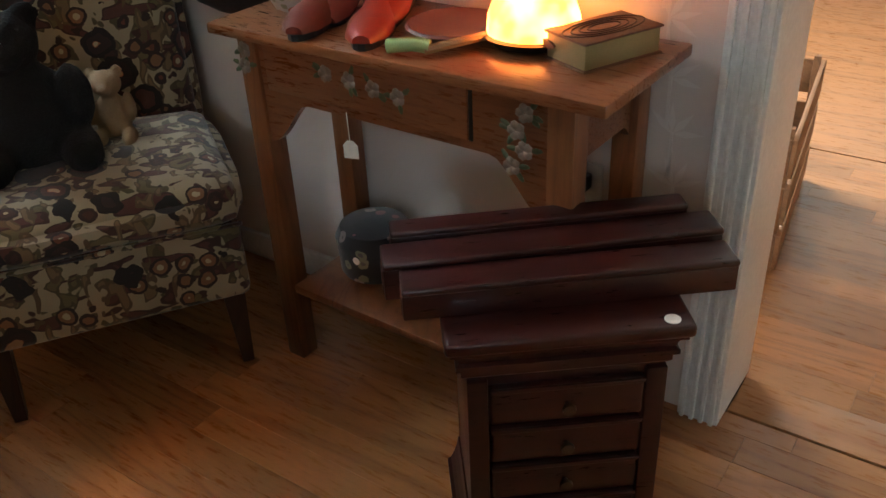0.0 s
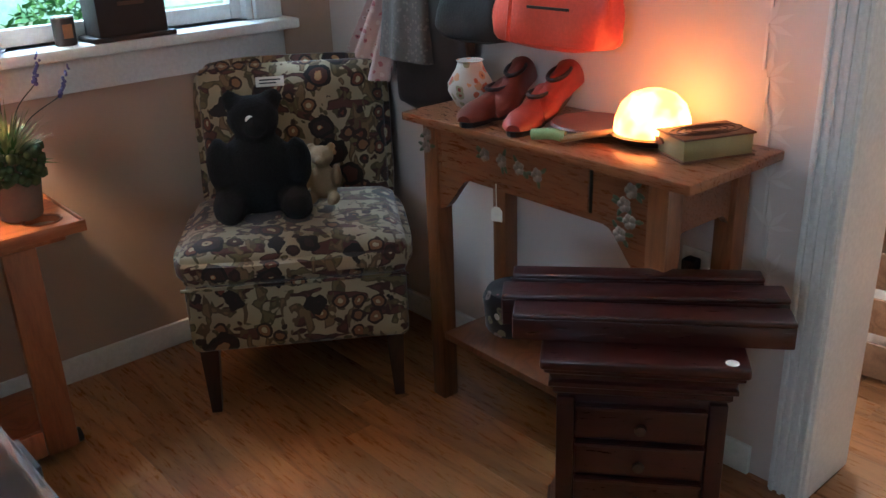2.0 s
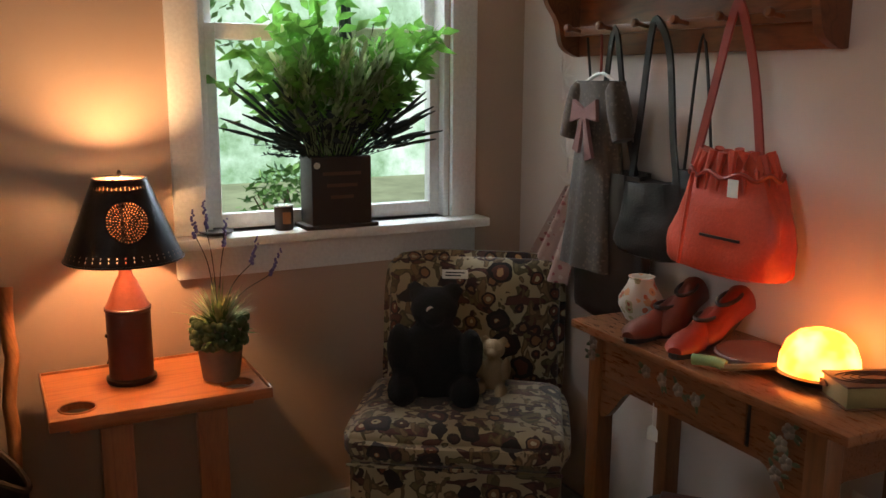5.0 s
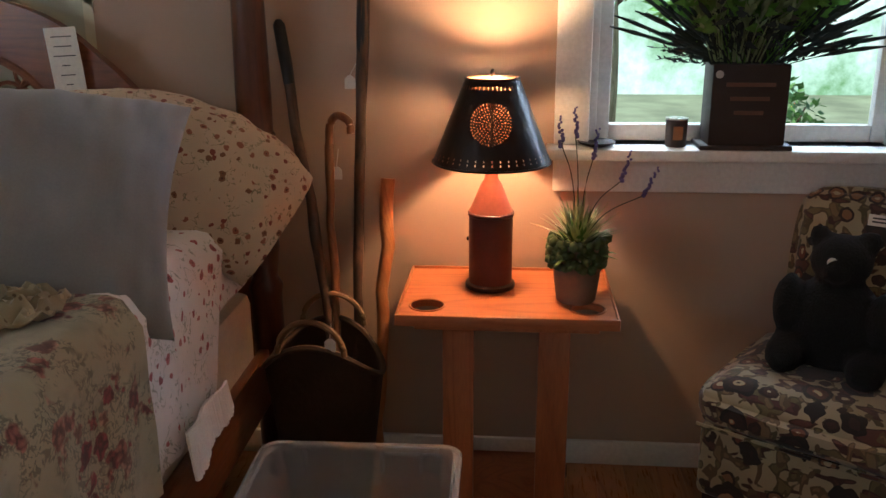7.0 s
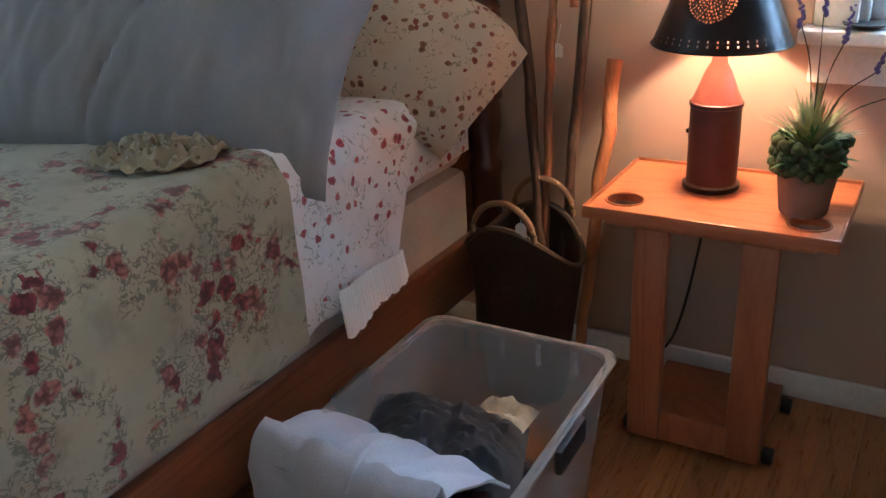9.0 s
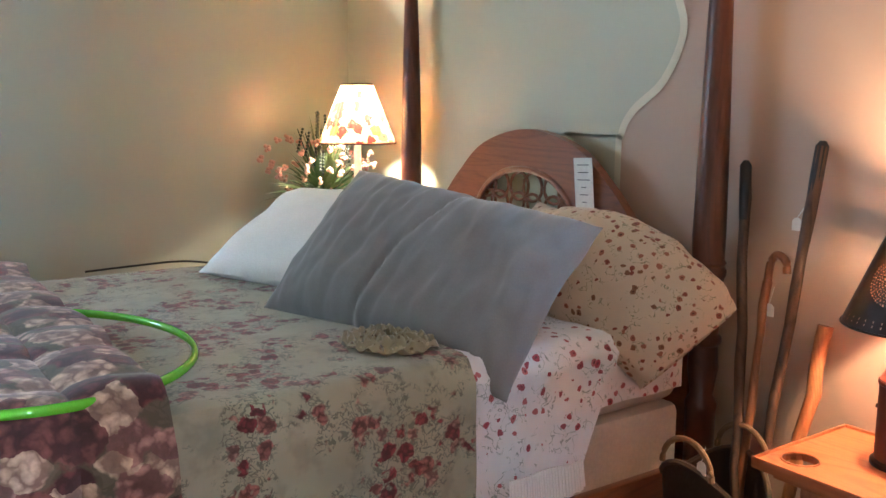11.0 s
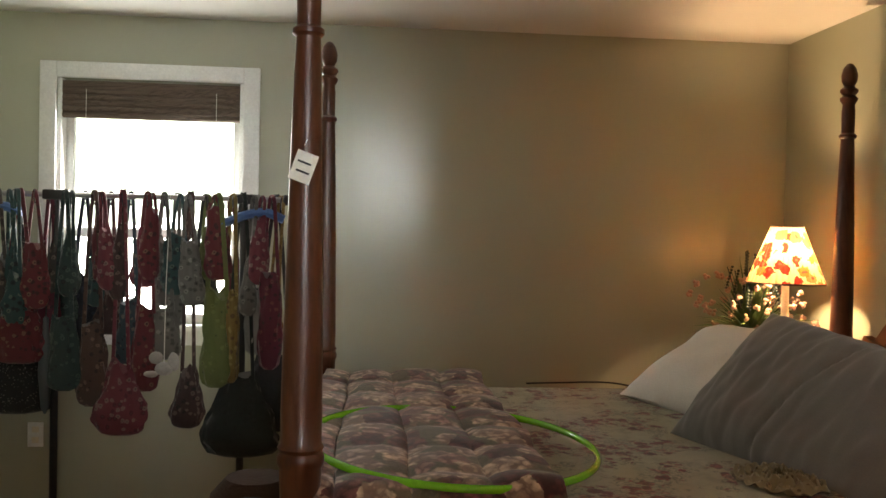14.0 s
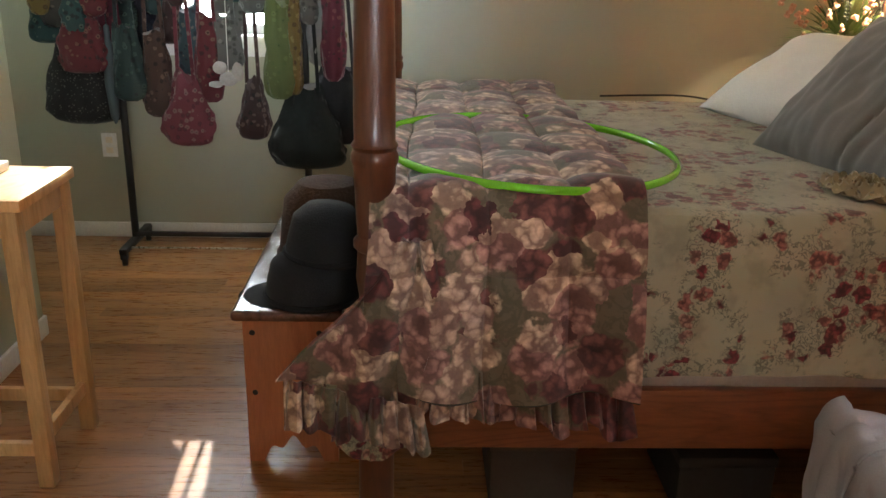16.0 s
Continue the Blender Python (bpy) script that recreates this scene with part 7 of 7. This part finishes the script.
def hung_bag(y, drop, w, h, cloth, label, x=0.0, neck=0.7, seed=0, depth=0.07, hanger=False, strap_w=0.016, lean=0.0):
    """A cloth bag on straps, drop below the bar to its bottom."""
    o = thing("cloth_bag", label, "bag", pose(RX + x, y, RZ - drop, lean, 0, 0), "bags on the garment rack")
    part("body", bag_body(w, depth, h, seed * 3.7, neck * 0.8, 0.06, 0.72, 2.4), cloth, o)
    top = drop - 0.012
    part("strap", strap(curve_pts([(0.012, w * neck * 0.38, h * 0.96), (0.012, w * neck * 0.25, (h + top) / 2), (0.013, 0.012, top), (0.0, 0.0, top + 0.025), (-0.013, -0.012, top), (-0.012, -w * neck * 0.28, (h + top) / 2), (-0.012, -w * neck * 0.38, h * 0.96)], 5), strap_w), cloth, o)
    part("hook", tube(curve_pts([(0.0, 0, top - 0.03), (0.016, 0, top), (0.0, 0, top + 0.028), (-0.016, 0, top + 0.002)], 5), 0.0025, seg=6), M["black"], o)
    if hanger:
        part("padded_hanger", tube(curve_pts([(0.02, -0.17, top - 0.11), (0.0, -0.06, top - 0.06), (0.0, 0.02, top - 0.045), (0, 0.1, top - 0.07)], 5), 0.02, seg=8), blue_pad, o, "padded blue satin hanger")
    return o


R = random.Random(12)
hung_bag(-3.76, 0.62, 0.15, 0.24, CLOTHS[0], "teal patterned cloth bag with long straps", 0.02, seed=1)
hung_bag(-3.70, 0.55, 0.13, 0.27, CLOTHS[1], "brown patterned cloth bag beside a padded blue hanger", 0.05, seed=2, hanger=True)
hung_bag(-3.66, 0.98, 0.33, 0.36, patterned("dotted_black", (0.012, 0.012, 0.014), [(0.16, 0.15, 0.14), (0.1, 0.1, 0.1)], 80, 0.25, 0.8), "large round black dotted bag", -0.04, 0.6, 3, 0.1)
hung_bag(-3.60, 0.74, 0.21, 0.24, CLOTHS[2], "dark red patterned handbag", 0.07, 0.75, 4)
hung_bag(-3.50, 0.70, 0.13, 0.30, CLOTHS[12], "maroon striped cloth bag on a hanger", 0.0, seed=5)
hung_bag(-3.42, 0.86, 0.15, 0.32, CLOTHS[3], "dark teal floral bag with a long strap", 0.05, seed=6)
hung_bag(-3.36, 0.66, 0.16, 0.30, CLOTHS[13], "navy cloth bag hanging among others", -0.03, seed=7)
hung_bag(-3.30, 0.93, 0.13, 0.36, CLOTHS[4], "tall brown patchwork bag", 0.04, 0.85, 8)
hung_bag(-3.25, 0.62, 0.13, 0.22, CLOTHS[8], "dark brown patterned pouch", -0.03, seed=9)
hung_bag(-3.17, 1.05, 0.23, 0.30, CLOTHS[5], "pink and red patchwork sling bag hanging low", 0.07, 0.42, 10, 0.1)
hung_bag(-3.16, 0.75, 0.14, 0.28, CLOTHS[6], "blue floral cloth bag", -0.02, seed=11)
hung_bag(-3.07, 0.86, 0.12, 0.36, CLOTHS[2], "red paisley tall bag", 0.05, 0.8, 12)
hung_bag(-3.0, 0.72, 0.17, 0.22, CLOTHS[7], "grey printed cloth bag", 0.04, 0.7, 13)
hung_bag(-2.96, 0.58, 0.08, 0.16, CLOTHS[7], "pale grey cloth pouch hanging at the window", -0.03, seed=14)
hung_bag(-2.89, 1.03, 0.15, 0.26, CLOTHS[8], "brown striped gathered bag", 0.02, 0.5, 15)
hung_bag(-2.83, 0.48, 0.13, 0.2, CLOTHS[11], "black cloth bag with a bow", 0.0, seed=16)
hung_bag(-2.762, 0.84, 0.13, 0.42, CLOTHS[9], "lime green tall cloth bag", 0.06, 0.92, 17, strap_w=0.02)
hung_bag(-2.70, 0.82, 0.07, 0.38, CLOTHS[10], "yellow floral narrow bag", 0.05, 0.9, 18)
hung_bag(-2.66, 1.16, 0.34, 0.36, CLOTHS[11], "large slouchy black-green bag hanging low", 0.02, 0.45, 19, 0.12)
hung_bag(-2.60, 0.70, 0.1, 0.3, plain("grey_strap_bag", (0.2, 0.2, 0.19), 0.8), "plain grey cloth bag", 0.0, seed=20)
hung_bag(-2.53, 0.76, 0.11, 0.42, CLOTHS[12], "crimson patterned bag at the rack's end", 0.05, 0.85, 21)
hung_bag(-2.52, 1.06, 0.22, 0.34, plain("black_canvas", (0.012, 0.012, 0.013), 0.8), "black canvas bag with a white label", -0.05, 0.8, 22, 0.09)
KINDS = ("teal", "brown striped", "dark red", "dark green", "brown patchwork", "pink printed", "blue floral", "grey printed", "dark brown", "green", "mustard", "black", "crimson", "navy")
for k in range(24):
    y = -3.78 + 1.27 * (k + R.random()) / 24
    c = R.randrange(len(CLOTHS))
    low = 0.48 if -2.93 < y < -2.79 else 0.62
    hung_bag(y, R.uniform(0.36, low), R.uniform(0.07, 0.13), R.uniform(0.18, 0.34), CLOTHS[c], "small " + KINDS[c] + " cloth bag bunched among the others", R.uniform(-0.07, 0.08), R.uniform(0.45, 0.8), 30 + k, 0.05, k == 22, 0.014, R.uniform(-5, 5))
solid("umbrella", lathe([(0.004, 0), (0.018, 0.03), (0.03, 0.18), (0.024, 0.34), (0.012, 0.36), (0.012, 0.42), (0.004, 0.43)], 14), plain("slate_umbrella", (0.06, 0.08, 0.09), 0.7), "folded slate grey umbrella hung on the rack", "umbrella", pose(RX + 0.04, -3.50, 0.62))
solid("umbrella_hook", tube([(RX + 0.04, -3.50, 1.045), (RX + 0.035, -3.495, 1.3), (RX + 0.005, -3.492, RZ + 0.014)], 0.003, seg=6), M["black"], "thin black cord holding the umbrella", "cord")
dog = plush(bmesh.new(), [((0, 0, 0), (0.035, 0.04, 0.03)), ((0.02, -0.03, 0.05), (0.026, 0.03, 0.026)), ((0.0, 0.04, 0.03), (0.02, 0.025, 0.04)), ((0.02, -0.05, -0.02), (0.016, 0.03, 0.014))], 0.01, 7, 3)
solid("plush_toy", dog, plain("white_plush", (0.4, 0.38, 0.36), 1.0, bump=0.7), "small white plush toy hung on the rack", "plush toy", pose(RX + 0.14, -2.97, 0.84))
solid("toy_cord", tube([(RX + 0.14, -2.97, 0.87), (RX + 0.1, -2.975, 1.2), (RX + 0.012, -2.98, RZ + 0.014)], 0.0018, seg=5), M["paper"], "thin white cord holding a plush toy", "cord")

# ---- pleated shade in the window ----
bl2 = thing("window_blind", "raised brown woven fold shade", "blind", pose(XC + 0.0, -3.13, 1.96))
brown = wood("woven_shade", (0.05, 0.032, 0.025), (0.14, 0.1, 0.075), 0.8, "Y", 40, vary=False)
part("head_rail", box((-0.045, -0.415, 0.13), (-0.005, 0.415, 0.17), 0.003), brown, bl2)
for k in range(5):
    part("fold", tube([(-0.02, -0.415, 0.012 + 0.027 * k), (-0.02, 0.415, 0.012 + 0.027 * k)], 0.017, seg=10, flat=0.95), brown, bl2)
for yy in (-0.3, 0.3):
    part("cord", tube([(0.0, yy, 0.0), (0.0, yy, 0.13)], 0.0015, seg=5), M["paper"], bl2)

# ---- bench at the bed's foot ----
bench = thing("bench", "knotty pine bench with a glossy dark seat", "bench", pose(-2.75, -2.49, 0))
part("seat", box((-0.56, -0.155, 0.45), (0.56, 0.14, 0.48), 0.012, seg=3), M["benchtop"], bench)
for sx in (-1, 1):
    o = [(-0.125, 0.45), (0.125, 0.45), (0.125, 0.0)] + [tuple(p.xz) for p in curve_pts([(0.085, 0, 0.0), (0.06, 0, 0.05), (0.03, 0, 0.045), (0.0, 0, 0.085), (-0.03, 0, 0.045), (-0.06, 0, 0.05), (-0.085, 0, 0.0)], 4)] + [(-0.125, 0.0)]
    e = part("end_board", prism(o, 0.024, m=pose(sx * 0.5, -0.008, 0, 0, 0, 90) @ Matrix.Translation((0, -0.012, 0))), M["pine"], bench)
    for py in (-0.1, 0.08):
        for pz in (0.4, 0.22):
            part("peg", lathe([(0.008, -0.002), (0.008, 0.014), (0.001, 0.0145)], 10, m=pose(sx * 0.5, py - 0.008, pz, 0, sx * 90, 0)), M["black"], e)
part("back_rail", box((-0.488, 0.085, 0.30), (0.488, 0.105, 0.45), 0.004), M["pine"], bench)
part("front_rail", box((-0.488, -0.12, 0.36), (0.488, -0.1, 0.45), 0.004), M["pine"], bench)


def cap(label, m, material, r=0.1, tall=0.11):
    c = thing("hat", label, "hat", m, "hats on the bench")
    part("crown", lathe([(r * 1.02, 0.0), (r * 1.03, 0.02), (r * 1.0, 0.05), (r * 0.9, tall * 0.75), (r * 0.6, tall * 0.96), (0.001, tall)], 28), material, c)
    part("band", tube([(r * 1.03 * math.cos(a), r * 1.03 * math.sin(a), 0.012) for a in np.linspace(0, 6.28, 32, endpoint=False)], 0.008, loop=True, seg=6), material, c)
    bm = sheet(lambda u, v: Vector((r * (0.9 + 0.75 * v * math.sin(math.pi * u)) * math.cos(math.pi * (0.15 + 0.7 * u) - math.pi / 2) , r * (0.9 + 0.75 * v * math.sin(math.pi * u)) * math.sin(math.pi * (0.15 + 0.7 * u) - math.pi / 2), 0.012 - 0.02 * v)), 18, 6, 0.004)
    part("peak", bm, material, c)
    return c


felt = plain("black_felt", (0.008, 0.008, 0.01), 0.95, fine=200, bump=0.3)
cap("black wool cap lying on the bench", pose(-2.31, -2.435, 0.481, 0, 0, 262), felt, 0.128, 0.135)
cap("black wool cap stacked on another", pose(-2.32, -2.405, 0.59, 5, 3, 150), felt, 0.106, 0.15)
cap("dark brown fur hat on the bench", pose(-2.66, -2.43, 0.481), plain("brown_fur", (0.05, 0.022, 0.012), 1.0, fine=90, bump=1.0), 0.15, 0.24)

# ---- pale stool ----
stool = thing("stool", "tall pale beech stool with square legs", "stool", pose(-2.275, -3.285, 0))
part("seat", box((-0.175, -0.18, 0.77), (0.175, 0.18, 0.80), 0.004), M["beech"], stool)
for lx in (-0.15, 0.15):
    for ly in (-0.145, 0.145):
        part("leg", box((lx - 0.021, ly - 0.021, 0), (lx + 0.021, ly + 0.021, 0.77), 0.003), M["beech"], stool)
for ly in (-0.145, 0.145):
    part("apron", box((-0.129, ly - 0.01, 0.70), (0.129, ly + 0.01, 0.77), 0.002), M["beech"], stool)
    part("stretcher", box((-0.129, ly - 0.01, 0.12), (0.129, ly + 0.01, 0.16), 0.002), M["beech"], stool)
for lx in (-0.15, 0.15):
    part("apron", box((lx - 0.01, -0.124, 0.70), (lx + 0.01, 0.124, 0.77), 0.002), M["beech"], stool)
    part("stretcher", box((lx - 0.01, -0.124, 0.09), (lx + 0.01, 0.124, 0.13), 0.002), M["beech"], stool)
fig = thing("small_ornament", "small white ornament on a pale block standing on the stool", "ornament", pose(-2.36, -3.31, 0.80))
part("block", box((-0.05, -0.05, 0), (0.05, 0.05, 0.025), 0.004), M["trim"], fig)
part("figure", lathe([(0.02, 0.025), (0.03, 0.04), (0.028, 0.07), (0.015, 0.085), (0.02, 0.1), (0.012, 0.115), (0.001, 0.118)], 18), plain("white_ceramic", (0.7, 0.7, 0.68), 0.2), fig)

# ---- wall shelf on the sage wall ----
shelf = thing("wall_shelf", "dark stained crown moulding wall shelf", "shelf", pose(-2.62, YD, 1.62))
dk = wood("dark_shelf", (0.03, 0.014, 0.01), (0.06, 0.03, 0.02), 0.5, "X", 12, 0.0)
for k, (d, z0, z1) in enumerate(((0.15, 0.15, 0.172), (0.135, 0.125, 0.151), (0.115, 0.095, 0.126), (0.085, 0.06, 0.096), (0.05, 0.03, 0.061))):
    part("top" if k == 0 else "moulding", box((-0.32 + 0.014 * k, 0.001, z0), (0.32 - 0.014 * k, d, z1), 0.006), dk, shelf)

# ---- tags on the bed ----
tag = thing("post_tag", "white paper price card tied to the bed's foot post", "price tag", pose(NX + 0.052, FY + 0.0, 1.60, 8, 0, 90))
part("card", box((-0.025, -0.0012, -0.035), (0.022, 0, 0.03)), M["paper"], tag, smooth=False).matrix_local = pose(0, 0, 0, 0, 20, 0)
for k in range(2):
    part("writing_bar", box((-0.015, -0.0028, -0.0022), (0.015, -0.0016, 0.0022)), M["ink"], tag, smooth=False).matrix_local = pose(-0.004 * k, 0, 0.008 - 0.02 * k, 0, 20, 0)
part("thread", tube([(0.0, 0.0, 0.045), (0.005, 0.04, 0.06)], 0.001, seg=5), M["paper"], tag)
tk = thing("price_card", "long white handwritten price card on the headboard", "price tag", pose(-2.40, -0.150, 1.13, 3, -3, 0))
part("card", box((-0.042, -0.0012, -0.16), (0.042, 0, 0.13)), M["paper"], tk, smooth=False)
for k, w in enumerate((0.028, 0.024, 0.03, 0.012, 0.02, 0.01, 0.026, 0.012, 0.022, 0.026)):
    part("writing_bar", box((-w + 0.002, -0.003, 0.106 - 0.024 * k), (w, -0.0016, 0.1085 - 0.024 * k)), M["ink"], tk, smooth=False)
sw = thing("outlet", "white wall outlet plate", "outlet", pose(XC + 0.001, -3.64, 0.46))
part("plate", box((0, -0.036, -0.058), (0.006, 0.036, 0.058), 0.002), M["trim"], sw)
for dz in (-0.025, 0.025):
    part("socket", box((0.0055, -0.016, dz - 0.014), (0.0075, 0.016, dz + 0.014), 0.001), cream, sw)
cord2 = curve_pts([(-3.5, -0.95, 0.83), (-3.52, -1.1, 0.852), (-3.47, -1.3, 0.86), (-3.49, -1.45, 0.852)], 6)
solid("cord", tube(cord2, 0.004, seg=6), M["black"], "thin dark cord lying along the bed's far edge", "cord")
# boxes under the bed
for k, (x, y, w, d, h, c) in enumerate(((-2.15, -1.35, 0.3, 0.25, 0.17, (0.03, 0.025, 0.022)), (-2.2, -1.85, 0.35, 0.22, 0.2, (0.05, 0.035, 0.025)), (-2.1, -0.75, 0.2, 0.2, 0.14, (0.02, 0.02, 0.022)))):
    bx = thing("storage_box", "dark cardboard box pushed under the bed", "box", pose(x, y, 0), "boxes under the bed")
    part("body", box((-w / 2, -d / 2, 0), (w / 2, d / 2, h - 0.03), 0.004), plain("dark_card", c, 0.8), bx)
    part("lid", box((-w / 2 - 0.004, -d / 2 - 0.004, h - 0.03), (w / 2 + 0.004, d / 2 + 0.004, h), 0.004), plain("dark_lid", shade(c, 1.3), 0.8), bx)
strip = solid("white_board", box((-2.1, -2.08, 0.215), (-2.06, -1.48, 0.238), 0.003), M["trim"], "long white painted slat under the bed rail", "board")

# ---- adjoining room ----
cr2 = thing("wooden_crate", "weathered slatted wooden crate holding white cloths", "crate", pose(0.86, -1.42, 0, 0, 0, 8))
cwood = wood("crate_wood", (0.16, 0.075, 0.03), (0.28, 0.15, 0.07), 0.6, "X", 10)
for k in range(3):
    for sy in (-0.2, 0.19):
        part("slat", box((-0.3, sy, 0.02 + 0.13 * k), (0.3, sy + 0.012, 0.12 + 0.13 * k), 0.002), cwood, cr2)
    for sx in (-0.3, 0.288):
        part("slat", box((sx, -0.187, 0.02 + 0.13 * k), (sx + 0.012, 0.189, 0.12 + 0.13 * k), 0.002), cwood, cr2)
for sx in (-0.28, 0.26):
    for sy in (-0.188, 0.17):
        part("corner_post", box((sx, sy, 0.0), (sx + 0.02, sy + 0.02, 0.4), 0.002), cwood, cr2)
part("bottom", box((-0.285, -0.185, 0.015), (0.285, 0.185, 0.025)), cwood, cr2)
solid("white_cloths", heap(0.25, 0.15, 0.03, 0.3, 21, 24), M["white"], "white cloths piled in the crate", "cloth", pose(0.86, -1.42, 0, 0, 0, 8))
hb2 = thing("woven_basket", "round brown woven basket on the floor", "basket", pose(2.05, -0.95, 0))
part("body", lathe([(0.14, 0.0), (0.17, 0.06), (0.18, 0.16), (0.165, 0.25), (0.15, 0.25), (0.16, 0.16), (0.001, 0.03)], 28), plain("brown_weave", (0.16, 0.08, 0.04), 0.7, fine=70, bump=0.7), hb2)
part("rim", tube([(0.158 * math.cos(a), 0.158 * math.sin(a), 0.252) for a in np.linspace(0, 6.28, 32, endpoint=False)], 0.012, loop=True, seg=6), M["wicker"], hb2)


# ---- shrubs and a trunk outdoors ----
def shrub(label, at, w, h, seed, material, n=900):
    s = thing("shrub", label, "shrub", pose(*at), "garden shrubs")
    r = random.Random(seed)
    bm = bmesh.new()
    for _ in range(n):
        a, z, q = r.random() * 6.283, r.random(), r.random() ** 0.4
        p = Vector((w * q * math.cos(a) * math.sqrt(max(0, 1 - (z * 0.95) ** 2)), w * q * math.sin(a) * math.sqrt(max(0, 1 - (z * 0.95) ** 2)), h * z))
        d = Vector((r.uniform(-1, 1), r.uniform(-1, 1), r.uniform(-0.5, 1))).normalized()
        e = d.cross(Vector((0.3, 0.2, 1))).normalized() * 0.03
        bm.faces.new([bm.verts.new(v) for v in (p, p + d * 0.05 + e, p + d * 0.1, p + d * 0.05 - e)])
    part("foliage", bm, material, s)
    bm = bmesh.new()
    for k in range(6):
        tube([(0, 0, 0), (w * 0.3 * math.cos(k), w * 0.3 * math.sin(k), h * 0.4), (w * 0.6 * math.cos(k + 0.3), w * 0.6 * math.sin(k + 0.3), h * 0.75)], [0.02, 0.014, 0.006], bm, 6)
    part("stems", bm, bark, s)


GL = plain("garden_leaf", (0.12, 0.26, 0.08), 0.5, vary=0.4)
shrub("round green garden shrub", (-0.95, 5.0, -0.35), 0.55, 0.95, 1, GL)
shrub("low green garden shrub", (0.9, 5.4, -0.35), 0.6, 0.9, 2, GL)
shrub("tall leafy garden shrub", (-2.6, 6.5, -0.35), 0.9, 1.6, 3, GL, 1200)
tree = thing("tree", "slim garden tree with a pale trunk and leafy crown", "tree", pose(-0.35, 6.6, -0.35))
part("trunk", tube(curve_pts([(0, 0, 0), (0.03, 0, 1.0), (-0.02, 0, 2.2), (0.05, 0, 3.6)], 5), [0.09 - 0.0045 * k for k in range(16)], seg=10), wood("pale_bark", (0.2, 0.16, 0.1), (0.4, 0.34, 0.24), 0.8, "Z"), tree)
bm = bmesh.new()
r = random.Random(9)
for k in range(7):
    a = k * 0.9
    tube(curve_pts([(0.03, 0, 1.5 + 0.25 * k), (0.5 * math.cos(a), 0.5 * math.sin(a), 1.9 + 0.27 * k), (1.1 * math.cos(a), 1.1 * math.sin(a), 2.1 + 0.3 * k)], 4), [0.03, 0.027, 0.024, 0.02, 0.017, 0.013, 0.009, 0.005, 0.003], bm, 6)
part("limbs", bm, bark, tree)
bm = bmesh.new()
for _ in range(1500):
    a, q, z = r.random() * 6.28, 1.35 * r.random() ** 0.5, r.gauss(2.9, 0.6)
    p = Vector((q * math.cos(a), q * math.sin(a), z))
    d = Vector((r.uniform(-1, 1), r.uniform(-1, 1), r.uniform(-1, 0.6))).normalized()
    e = d.cross(Vector((0.3, 0.2, 1))).normalized() * 0.035
    bm.faces.new([bm.verts.new(v) for v in (p, p + d * 0.06 + e, p + d * 0.13, p + d * 0.06 - e)])
part("crown", bm, GL, tree)
